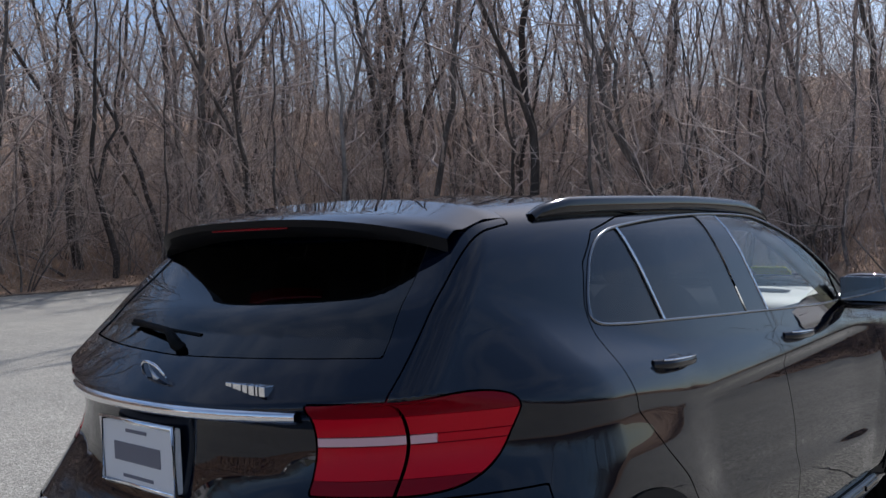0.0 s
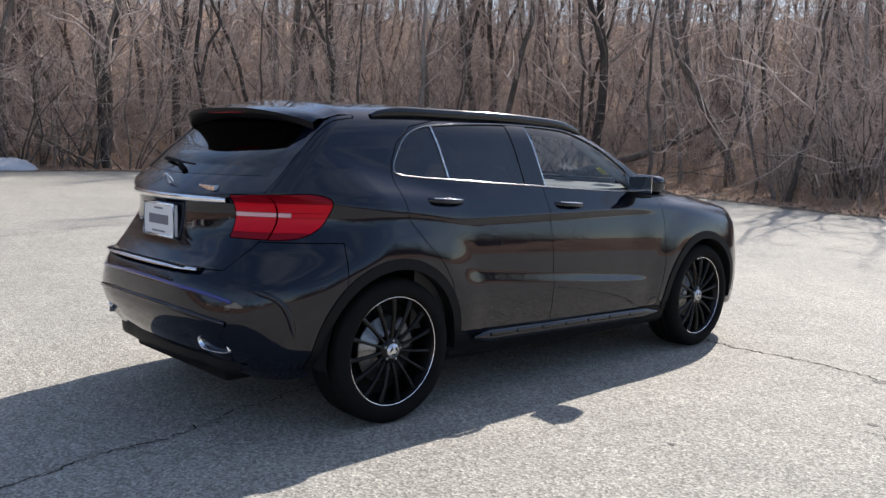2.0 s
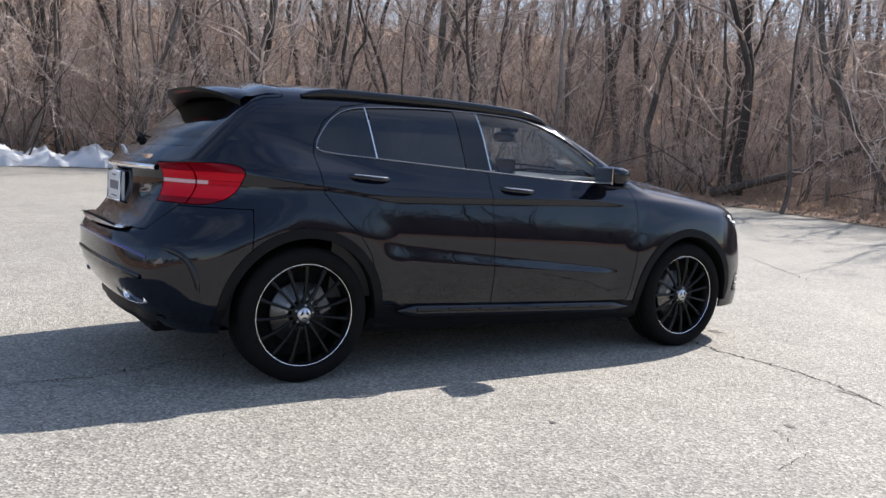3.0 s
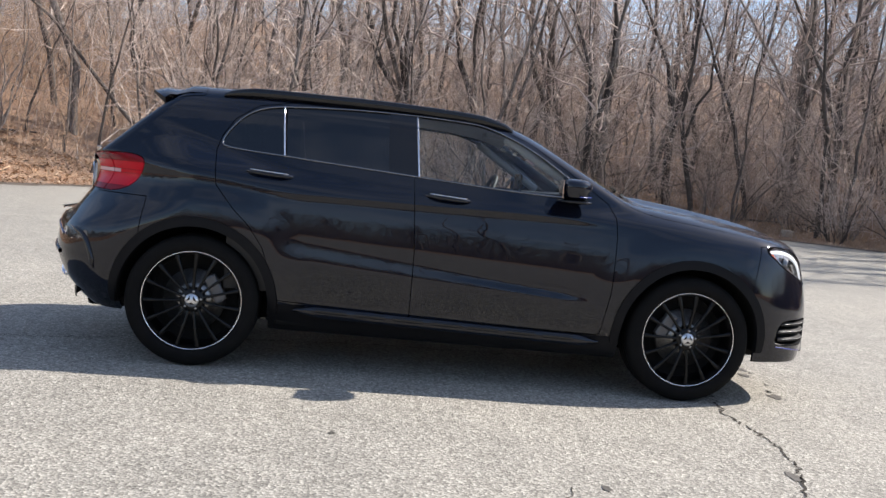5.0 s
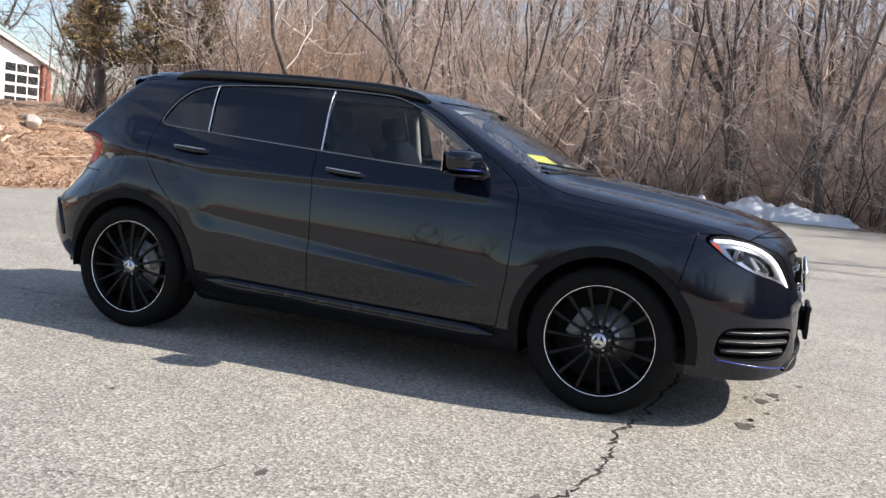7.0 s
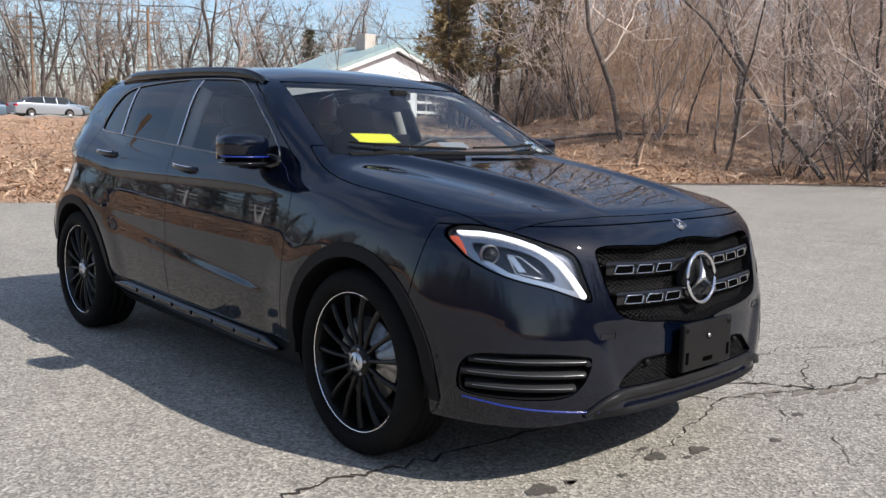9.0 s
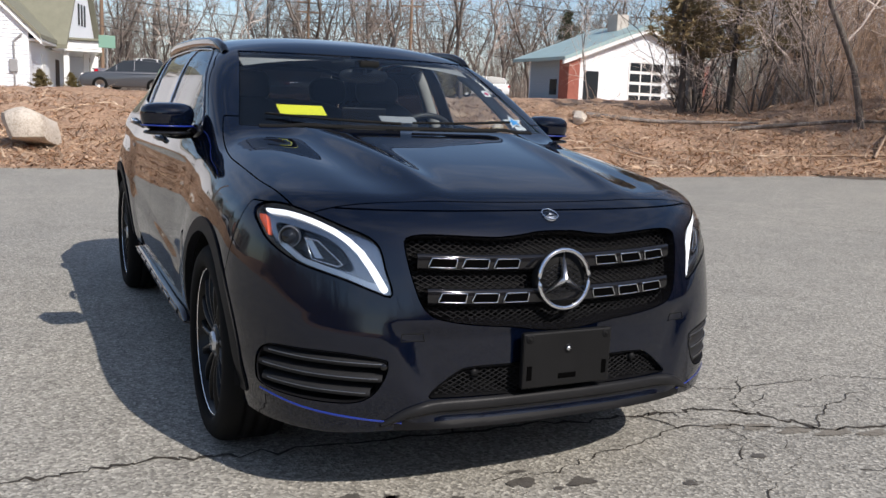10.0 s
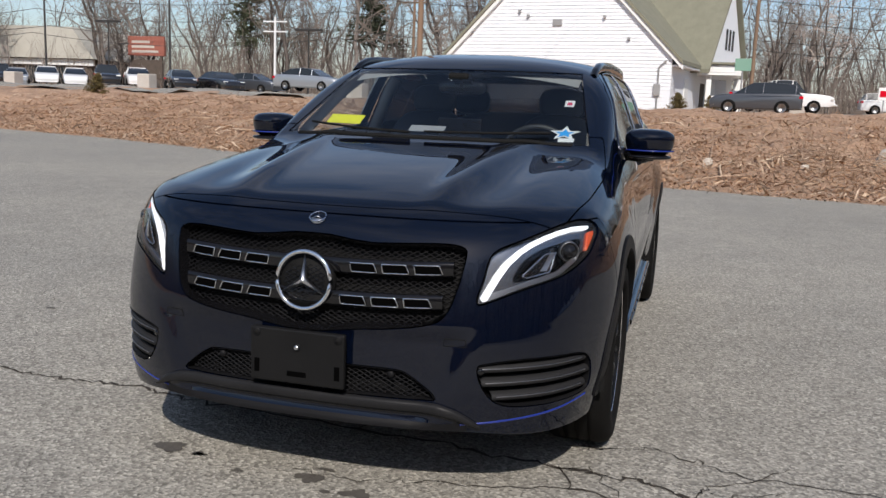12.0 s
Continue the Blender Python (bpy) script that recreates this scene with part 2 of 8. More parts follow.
def lathe(profile, segments=48, axis="y"):
    """Turns (radius, depth) pairs about an axis; verts and quads."""
    pr = np.asarray(profile, float)
    ang = np.linspace(0, 2 * np.pi, segments, endpoint=False)
    c, s = np.cos(ang), np.sin(ang)
    k = len(pr)
    if axis == "y":
        v = np.stack([pr[None, :, 0] * c[:, None], np.broadcast_to(pr[None, :, 1], (segments, k)), pr[None, :, 0] * s[:, None]], -1)
    elif axis == "x":
        v = np.stack([np.broadcast_to(pr[None, :, 1], (segments, k)), pr[None, :, 0] * c[:, None], pr[None, :, 0] * s[:, None]], -1)
    else:
        v = np.stack([pr[None, :, 0] * c[:, None], pr[None, :, 0] * s[:, None], np.broadcast_to(pr[None, :, 1], (segments, k))], -1)
    i, j = np.meshgrid(np.arange(segments), np.arange(k - 1), indexing="ij")
    i2 = (i + 1) % segments
    f = np.stack([i * k + j, i2 * k + j, i2 * k + j + 1, i * k + j + 1], -1).reshape(-1, 4)
    return v.reshape(-1, 3), f


def pchip(x, xs, ys):
    """Smooth monotone curve through knots, level outside them."""
    xs, ys = np.asarray(xs, float), np.asarray(ys, float)
    h = np.diff(xs)
    d = np.diff(ys) / h
    m = np.zeros_like(ys)
    ok = d[:-1] * d[1:] > 0
    w1, w2 = 2 * h[1:] + h[:-1], h[1:] + 2 * h[:-1]
    with np.errstate(divide="ignore", invalid="ignore"):
        m[1:-1] = np.where(ok, (w1 + w2) / (w1 / d[:-1] + w2 / d[1:]), 0)
    m[0], m[-1] = d[0], d[-1]
    x = np.clip(x, xs[0], xs[-1])
    k = np.clip(np.searchsorted(xs, x) - 1, 0, len(h) - 1)
    t = (x - xs[k]) / h[k]
    t2, t3 = t * t, t * t * t
    return (2 * t3 - 3 * t2 + 1) * ys[k] + (t3 - 2 * t2 + t) * h[k] * m[k] + (3 * t2 - 2 * t3) * ys[k + 1] + (t3 - t2) * h[k] * m[k + 1]


def step(a, b, x):
    t = np.clip((x - a) / (b - a), 0, 1)
    return t * t * (3 - 2 * t)


def poly_sd(px, py, poly):
    """Signed distance to a closed outline, negative inside."""
    p = np.asarray(poly, float)
    best = np.full(np.shape(px), 1e9)
    inside = np.zeros(np.shape(px), bool)
    for (ax, ay), (bx, by) in zip(p, np.roll(p, -1, 0)):
        ex, ey = bx - ax, by - ay
        t = np.clip(((px - ax) * ex + (py - ay) * ey) / (ex * ex + ey * ey + 1e-12), 0, 1)
        best = np.minimum(best, (px - ax - t * ex) ** 2 + (py - ay - t * ey) ** 2)
        if ay != by:
            cross = (ay > py) != (by > py)
            inside ^= cross & (px < ex * (py - ay) / (by - ay) + ax)
    return np.where(inside, -1, 1) * np.sqrt(best)


def rounded(poly, n=4):
    """Catmull-Rom through a closed outline."""
    p = np.asarray(poly, float)
    a, b, c, d = np.roll(p, 1, 0), p, np.roll(p, -1, 0), np.roll(p, -2, 0)
    out = []
    for t in np.arange(n) / n:
        out.append(0.5 * (2 * b + (c - a) * t + (2 * a - 5 * b + 4 * c - d) * t * t + (3 * b - a - 3 * c + d) * t ** 3))
    return np.stack(out, 1).reshape(-1, 2)


def clip(shape, g):
    """Keeps the side g < 0 of a triangle mesh (verts, tris, normals), cut cleanly."""
    v, f, n = shape
    g = np.where(np.abs(g) < 1e-6, 1e-6, g)
    neg = g < 0
    cnt = neg[f].sum(1)
    keep = [f[cnt == 3]]
    extra_v, extra_n, made, tris = [], [], {}, []

    def mid(i, j):
        key = (i, j) if i < j else (j, i)
        if key not in made:
            t = g[i] / (g[i] - g[j])
            made[key] = len(v) + len(extra_v)
            extra_v.append(v[i] + t * (v[j] - v[i]))
            nn = n[i] + t * (n[j] - n[i])
            extra_n.append(nn / (np.linalg.norm(nn) + 1e-9))
        return made[key]

    for t in f[(cnt == 1) | (cnt == 2)].tolist():
        s = [neg[i] for i in t]
        if sum(s) == 1:
            k = s.index(True)
            a, b, c = t[k], t[(k + 1) % 3], t[(k + 2) % 3]
            tris.append((a, mid(a, b), mid(a, c)))
        else:
            k = s.index(False)
            a, b, c = t[k], t[(k + 1) % 3], t[(k + 2) % 3]
            p, q = mid(a, b), mid(a, c)
            tris += [(b, c, q), (b, q, p)]
    if tris:
        keep.append(np.array(tris, dtype=f.dtype))
        v = np.concatenate([v, np.array(extra_v)])
        n = np.concatenate([n, np.array(extra_n)])
    f = np.concatenate(keep)
    used, inv = np.unique(f, return_inverse=True)
    return v[used], inv.reshape(-1, 3), n[used]


def rim(shape, depth):
    """Adds an inward fold along the open border, so that a panel has thickness and a shut line."""
    v, f, n = shape
    e = np.concatenate([f[:, [0, 1]], f[:, [1, 2]], f[:, [2, 0]]])
    key = np.sort(e, 1)
    uniq, idx, cnt = np.unique(key, axis=0, return_index=True, return_counts=True)
    e = e[idx[cnt == 1]]
    e = e[~((np.abs(v[e[:, 0], 1]) < 1e-4) & (np.abs(v[e[:, 1], 1]) < 1e-4))]
    a, b = v[e[:, 0]], v[e[:, 1]]
    na, nb = n[e[:, 0]], n[e[:, 1]]
    d = b - a
    out = np.cross(d, (na + nb) / 2)
    out /= np.linalg.norm(out, axis=1, keepdims=True) + 1e-9
    k, o = len(e), len(v)
    nv = np.concatenate([a, b, b - nb * depth, a - na * depth])
    nn = np.concatenate([out, out, out, out])
    i = np.arange(k) + o
    nf = np.concatenate([np.stack([i + k, i, i + 3 * k], 1), np.stack([i + k, i + 3 * k, i + 2 * k], 1)])
    return np.concatenate([v, nv]), np.concatenate([f, nf]), np.concatenate([n, nn])


def refine(shape):
    """Each triangle split into four."""
    v, f, n = shape
    e = np.sort(np.concatenate([f[:, [0, 1]], f[:, [1, 2]], f[:, [2, 0]]]), 1)
    u, inv = np.unique(e, axis=0, return_inverse=True)
    inv = inv.reshape(-1)
    k = len(f)
    ab, bc, ca = (len(v) + inv[i * k:(i + 1) * k] for i in range(3))
    nm = n[u[:, 0]] + n[u[:, 1]]
    nm /= np.linalg.norm(nm, axis=1, keepdims=True) + 1e-9
    t = np.concatenate([np.stack([f[:, 0], ab, ca], 1), np.stack([ab, f[:, 1], bc], 1), np.stack([ca, bc, f[:, 2]], 1), np.stack([ab, bc, ca], 1)])
    return np.concatenate([v, (v[u[:, 0]] + v[u[:, 1]]) / 2]), t, np.concatenate([n, nm])


def mirrored(shape):
    v, f, n = shape
    s = np.array([1, -1, 1.0])
    return v * s, f[:, ::-1].copy(), n * s


def both(shape):
    a, b = shape, mirrored(shape)
    return np.concatenate([a[0], b[0]]), np.concatenate([a[1], b[1] + len(a[0])]), np.concatenate([a[2], b[2]])


def panel(name, shape, mat, parent, label="", depth=0.014):
    v, f, n = rim(shape, depth) if depth else shape
    return part(name, mesh_data(name, v, f, mat, True, n), None, parent, label)


# ---- ground ----
LOT = [(-15.5, -13.8), (-13.2, -9), (-11.9, -6.3), (-11, -2.8), (-10.6, 0), (-9.9, 3), (-9.2, 6.2), (-8.6, 9), (-7.9, 12.5),
       (-5.2, 15.5), (-2, 18.2), (2, 19.8), (6, 19.8), (11, 18.3), (15, 15), (17, 11), (16.3, 6), (15, 2.6), (15, -4),
       (18, -14), (20, -28), (8, -31), (-10, -33), (-23, -38), (-21, -30)]


def lot_z(x, y):
    return 0.25 * step(4, 18, y)


def land_z(x, y):
    """Height of the land: the lot lies low, a bank rises behind the car, the wood floor rises slowly."""
    x, y = np.asarray(x, float), np.asarray(y, float)
    d = poly_sd(x, y, LOT)
    back = step(2, -7, x) * step(0.0, -6.0, y - 16 - 0.95 * np.clip(-8 - x, 0, 60))
    bank = 0.92 * step(-0.5, 9, d) + 0.35 * step(6, 22, d) + 0.15 * step(-12, -32, y) * step(6, 24, d) + 0.35 * step(14, 30, y) * step(8, 30, d)
    wood = 0.60 * step(-0.3, 5.5, d) + 0.045 * np.clip(d - 3, 0, 60) + 7.5 * step(3, 40, d) * step(-14, 2, y) * step(-24, -8, x) + 0.9 * step(2, -12, x) * step(0, 9, d)
    lumps = 0.10 * np.sin(0.9 * x + 1.3 * np.sin(0.5 * y)) * np.sin(0.8 * y + 1) + 0.05 * np.sin(2.3 * x + 0.7 * y) * np.sin(1.9 * y - x)
    lumps = lumps + 0.085 * np.sin(1.9 * x + 2.2 * np.sin(1.1 * y)) * np.sin(2.3 * y + 1.7 * np.sin(0.8 * x)) + 0.05 * np.sin(3.7 * x - 1.9 * y + 2 * np.sin(y)) * np.sin(3.1 * y + 2.3 * x)
    out = back * bank + (1 - back) * wood
    return lot_z(x, y) + out + lumps * step(0.3, 4, d) - 0.10 * step(0.1, -0.4, d)


def axis_lines():
    near = np.arange(-34, 34.01, 0.28)
    far = 34 * 1.16 ** np.arange(1, 19)
    return np.concatenate([-far[::-1], near, far])


def build_ground():
    xs, ys = axis_lines(), axis_lines()
    gx, gy = np.meshgrid(xs, ys, indexing="ij")
    v = np.stack([gx, gy, land_z(gx.ravel(), gy.ravel()).reshape(gx.shape)], -1).reshape(-1, 3)
    n = len(ys)
    i, j = np.meshgrid(np.arange(len(xs) - 1), np.arange(n - 1), indexing="ij")
    f = np.stack([i * n + j, (i + 1) * n + j, (i + 1) * n + j + 1, i * n + j + 1], -1).reshape(-1, 4)
    ob = part("ground", mesh_data("ground", v, f, EARTH, True), None)
    tagged(ob, "brown leaf-littered earth with dry grass", "ground", kind="structure")


def asphalt_material():
    m = material("worn_asphalt", (0.2, 0.2, 0.2), 0.9)
    nt = m.node_tree
    b = nt.nodes["Principled BSDF"]
    co = node(nt, "TexCoord")

    def nz(scale, detail=4.0, rough=0.6):
        t = node(nt, "TexNoise", Scale=scale, Detail=detail, Roughness=rough)
        nt.links.new(co.outputs["Object"], t.inputs["Vector"])
        return t.outputs["Fac"]

    def ramp(src, stops):
        r = node(nt, "ValToRGB")
        for i, (p, c) in enumerate(stops):
            e = r.color_ramp.elements[i] if i < 2 else r.color_ramp.elements.new(p)
            e.position, e.color = p, (*c, 1)
        nt.links.new(src, r.inputs["Fac"])
        return r.outputs["Color"]

    def mul(a, c):
        x = node(nt, "Mix")
        x.data_type, x.blend_type = "RGBA", "MULTIPLY"
        x.inputs["Factor"].default_value = 1.0
        nt.links.new(a, x.inputs["A"])
        nt.links.new(c, x.inputs["B"])
        return x.outputs["Result"]

    vor = node(nt, "TexVoronoi", Scale=95.0)
    nt.links.new(co.outputs["Object"], vor.inputs["Vector"])
    stones = ramp(vor.outputs["Color"], [(0.0, (0.135, 0.126, 0.110)), (0.4, (0.277, 0.263, 0.230)), (0.75, (0.435, 0.415, 0.365)), (1.0, (0.655, 0.62, 0.55))])
    base = mul(stones, ramp(nz(0.35, 5), [(0.3, (0.80, 0.80, 0.80)), (0.7, (1.0, 0.99, 0.97))]))
    base = mul(base, ramp(nz(2.6, 6, 0.7), [(0.3, (0.82, 0.82, 0.82)), (0.65, (1.0, 1.0, 1.0))]))
    nt.links.new(base, b.inputs["Base Color"])
    bp = node(nt, "Bump", Strength=0.55, Distance=0.006)
    nt.links.new(vor.outputs["Distance"], bp.inputs["Height"])
    nt.links.new(bp.outputs["Normal"], b.inputs["Normal"])
    b.inputs["Roughness"].default_value = 0.85
    return m


EARTH = varied("leaf_litter_earth", [(0.14, 0.080, 0.050), (0.37, 0.235, 0.152), (0.60, 0.42, 0.295)], 0.8, 14.0, (0.85, 1.0), 0.8, 0.6, distance=0.06)
ASPHALT = asphalt_material()


def build_lot():
    xs = np.arange(-27, 25.01, 0.5)
    ys = np.arange(-46, 22.01, 0.5)
    gx, gy = np.meshgrid(xs, ys, indexing="ij")
    v = np.stack([gx, gy, lot_z(gx, gy)], -1).reshape(-1, 3)
    n = len(ys)
    i, j = np.meshgrid(np.arange(len(xs) - 1), np.arange(n - 1), indexing="ij")
    q = np.stack([i * n + j, (i + 1) * n + j, (i + 1) * n + j + 1, i * n + j + 1], -1).reshape(-1, 4)
    f = np.concatenate([q[:, [0, 1, 2]], q[:, [0, 2, 3]]])
    nn = np.tile([0, 0, 1.0], (len(v), 1))
    g = poly_sd(v[:, 0], v[:, 1], rounded(LOT, 6))
    g = g + 0.10 * np.sin(2.1 * v[:, 0] + v[:, 1]) * np.sin(1.7 * v[:, 1])
    s = rim(clip((v, f, nn), g), 0.12)
    ob = part("pavement", mesh_data("pavement", s[0], s[1], ASPHALT), None)
    tagged(ob, "worn grey asphalt of a parking lot with cracks", "pavement", kind="structure")


build_ground()
build_lot()


# ---- the black car ----
HUB_X, HUB_Z, ARCH_R = 1.35, 0.348, 0.392


def smax(a, b, r):
    h = np.maximum(r - np.abs(a - b), 0) / r
    return np.maximum(a, b) + h * h * r / 4


def smin(a, b, r):
    return -smax(-a, -b, r)


def hood_z(x, ay):
    c = pchip(x, [-2.3, -1.7, -1.18, -0.27, 0.6, 0.95, 1.2, 1.5, 1.8, 2.0, 2.15, 2.4],
              [1.19, 1.185, 1.17, 1.115, 1.110, 1.106, 1.080, 1.040, 0.990, 0.945, 0.895, 0.78])
    y0 = pchip(x, [0.9, 1.5, 2.1], [0.46, 0.38, 0.33])
    live = step(0.85, 1.1, x) * step(2.12, 1.75, x)
    dome = 0.016 * np.exp(-((ay - y0) / 0.055) ** 2) - 0.010 * np.exp(-((ay - y0 - 0.13) / 0.075) ** 2)
    return c - 0.075 * (ay / 0.8) ** 3.2 + live * dome


def side_y(x, z):
    p = pchip(x, [-2.3, -2.1, -1.9, -1.7, -1.35, -0.6, 0.4, 1.35, 1.7, 1.9, 2.1, 2.3],
              [0.72, 0.80, 0.855, 0.882, 0.898, 0.892, 0.892, 0.900, 0.890, 0.866, 0.82, 0.74])
    zz = z + 0.05 * np.clip(x, -1.8, 1.6)
    o = pchip(zz, [0.15, 0.22, 0.30, 0.42, 0.56, 0.68, 0.80, 0.90, 0.985, 1.015, 1.06, 1.12, 1.2],
              [-0.16, -0.10, -0.045, -0.022, -0.006, 0.0, -0.008, -0.023, -0.042, -0.052, -0.084, -0.122, -0.17])
    zc = 0.585 - 0.085 * (x - 0.0)
    live = step(-1.02, -0.8, x) * step(0.86, 0.5, x)
    wd = 0.020 + 0.042 * step(0.8, -0.9, x)
    o = o + live * (0.017 * step(zc + wd, zc - wd, z) - 0.008)
    ring = np.hypot(np.abs(x) - HUB_X, z - HUB_Z)
    flare = 0.004 * np.exp(-((np.abs(x) - HUB_X) / 0.42) ** 4) * np.exp(-((z - 0.62) / 0.30) ** 4)
    flare = flare + 0.012 * step(0.66, 0.47, ring) * step(0.30, 0.42, z) * step(1.02, 0.86, z)
    return p + o + flare


def body_f(x, y, z):
    ay = np.sqrt(y * y + 1e-6)
    side = ay - side_y(x, z)
    top = (z - hood_z(x, ay)) * 0.97
    k = 2.8 * ay ** 3 * 0.72
    front_x = pchip(z, [0.15, 0.20, 0.27, 0.40, 0.52, 0.60, 0.70, 0.80, 0.88, 0.94, 1.0],
                    [2.10, 2.19, 2.238, 2.252, 2.25, 2.238, 2.215, 2.185, 2.155, 2.115, 2.05])
    edge = 0.43 + 0.42 * (z - 0.36)
    front_x = front_x - 0.020 * step(edge + 0.05, edge - 0.05, ay) * step(0.60, 0.53, z) * step(0.27, 0.31, z)
    front = (x - (front_x - 0.50 * ay ** 4 - 0.10 * ay ** 2)) / np.sqrt(1 + k * k)
    flank = step(0.35, 0.60, ay)
    mid_x = pchip(z, [0.15, 0.24, 0.31, 0.43, 0.55, 0.66, 0.72, 0.76, 0.82, 0.95, 1.05, 1.12, 1.2],
                  [-1.84, -1.965, -2.055, -2.165, -2.220, -2.225, -2.205, -2.14, -2.090, -2.070, -2.035, -1.965, -1.85])
    end_x = pchip(z, [0.15, 0.24, 0.31, 0.43, 0.55, 0.66, 0.76, 0.85, 0.95, 1.05, 1.12, 1.2],
                  [-1.88, -2.005, -2.095, -2.190, -2.225, -2.210, -2.170, -2.130, -2.085, -2.045, -1.965, -1.85])
    rear_x = mid_x + (end_x - mid_x) * flank
    rear_x = rear_x + 0.22 * ay ** 2 * (step(0.80, 0.92, z) * (1 - flank) + step(0.60, 1.00, z) * flank)
    rear = ((rear_x + (0.55 - 0.13 * step(0.86, 0.66, z)) * ay ** 4 + 0.12 * ay ** 2) - x) / np.sqrt(1 + (1.6 * ay ** 3) ** 2)
    low = smax(smax(side, top, 0.09), smax(front, rear, 0.05), 0.10)
    low = smax(low, 0.20 - z, 0.04)
    # greenhouse
    gw = 0.815 - 0.40 * (z - 1.08) - 0.10 * np.clip(z - 1.30, 0, 1) - 0.10 * np.clip(x - 0.25, 0, 2) ** 2 * 1.0 - 0.075 * np.clip(-0.75 - x, 0, 2) ** 2
    gs = (ay - gw) * 0.925
    roof = z - (pchip(x, [-2.0, -1.7, -1.36, -1.0, -0.57, -0.05, 0.3, 0.6, 0.9],
                      [1.45, 1.496, 1.520, 1.532, 1.532, 1.514, 1.470, 1.405, 1.31]) - 0.058 * (ay / 0.62) ** 2.6)
    ws = (x - (1.04 - 1.95 * (z - 1.115) - 0.34 * ay ** 2.2)) * 0.456
    rw = (-(x + 1.965 - 1.12 * (z - 1.12) - 0.24 * ay ** 2.6)) * 0.666
    gh = smax(smax(gs, roof, 0.10), smax(ws, rw, 0.03), 0.045)
    gh = smax(gh, 0.95 + 0.13 * step(-0.8, -1.5, x) - z, 0.02)
    return smin(low, gh, 0.035 + 0.13 * step(-0.9, -1.7, x))


def body_surface(h):
    """Net over the zero level of body_f on the half y < 0, pulled onto it."""
    xs = np.arange(-2.32, 2.34, h)
    ys = np.arange(-0.96, 0.021 + h, h)
    zs = np.arange(0.16, 1.56, h)
    gx, gy, gz = np.meshgrid(xs, ys, zs, indexing="ij")
    s = body_f(gx, gy, gz) < 0
    c = sum(s[i:i + s.shape[0] - 1, j:j + s.shape[1] - 1, k:k + s.shape[2] - 1].astype(np.int8) for i in (0, 1) for j in (0, 1) for k in (0, 1))
    cell = (c > 0) & (c < 8)
    idx = np.full(cell.shape, -1)
    ci = np.argwhere(cell)
    idx[cell] = np.arange(len(ci))
    v = np.stack([xs[ci[:, 0]], ys[ci[:, 1]], zs[ci[:, 2]]], 1) + h / 2
    quads = []
    for ax in range(3):
        a = [slice(None)] * 3
        b = [slice(None)] * 3
        a[ax], b[ax] = slice(0, -1), slice(1, None)
        s0, s1 = s[tuple(a)], s[tuple(b)]
        for flip, hit in ((False, s0 & ~s1), (True, ~s0 & s1)):
            e = np.argwhere(hit)
            o1, o2 = [d for d in range(3) if d != ax]
            e = e[(e[:, o1] > 0) & (e[:, o2] > 0) & (e[:, o1] < s.shape[o1] - 1) & (e[:, o2] < s.shape[o2] - 1)]
            q = []
            for d1, d2 in ((-1, -1), (0, -1), (0, 0), (-1, 0)):
                t = e.copy()
                t[:, o1] += d1
                t[:, o2] += d2
                q.append(idx[t[:, 0], t[:, 1], t[:, 2]])
            q = np.stack(q, 1)
            if flip != (ax == 1):
                q = q[:, ::-1]
            quads.append(q)
    q = np.concatenate(quads)
    q = q[(q >= 0).all(1)]

    def grad(p):
        e = 1e-4
        return np.stack([(body_f(p[:, 0] + e * (i == 0), p[:, 1] + e * (i == 1), p[:, 2] + e * (i == 2))
                          - body_f(p[:, 0] - e * (i == 0), p[:, 1] - e * (i == 1), p[:, 2] - e * (i == 2))) / (2 * e) for i in range(3)], 1)

    for it in range(5):
        g = grad(v)
        v = v - g * np.clip(body_f(v[:, 0], v[:, 1], v[:, 2]) / (g * g).sum(1), -0.5 * h, 0.5 * h)[:, None]
        if it < 4:
            acc = np.zeros_like(v)
            n = np.zeros(len(v))
            for k in range(4):
                np.add.at(acc, q[:, k], v[q[:, (k + 1) % 4]] + v[q[:, (k + 3) % 4]])
                np.add.at(n, q[:, k], 2)
            v = v * 0.4 + 0.6 * acc / np.maximum(n, 1)[:, None]
    n = grad(v)
    n /= np.linalg.norm(n, axis=1, keepdims=True)
    f = np.concatenate([q[:, [0, 1, 2]], q[:, [0, 2, 3]]])
    half = clip((v, f, n), v[:, 1])
    seam = half[0][:, 1] > -1e-5
    half[0][seam, 1] = 0
    half[2][seam, 1] = 0
    return half


DLO = rounded([(-1.268, 1.188), (-1.225, 1.277), (-1.15, 1.354), (-1.05, 1.398), (-0.9, 1.418), (-0.6, 1.434), (-0.3, 1.437), (0, 1.428),
               (0.16, 1.408), (0.36, 1.329), (0.55, 1.215), (0.665, 1.130), (0.7, 1.075), (0.6, 1.066), (0.3, 1.074), (0, 1.090), (-0.3, 1.108),
               (-0.6, 1.126), (-0.95, 1.148), (-1.18, 1.163)], 4)
FRONT_DOOR = [(-0.205, 0.352), (-0.207, 0.700), (-0.237, 1.090), (-0.262, 1.457), (-0.05, 1.457), (0.18, 1.432), (0.4, 1.339), (0.6, 1.215),
              (0.75, 1.115), (0.845, 1.050), (0.885, 0.980), (0.893, 0.870), (0.882, 0.580), (0.845, 0.335)]
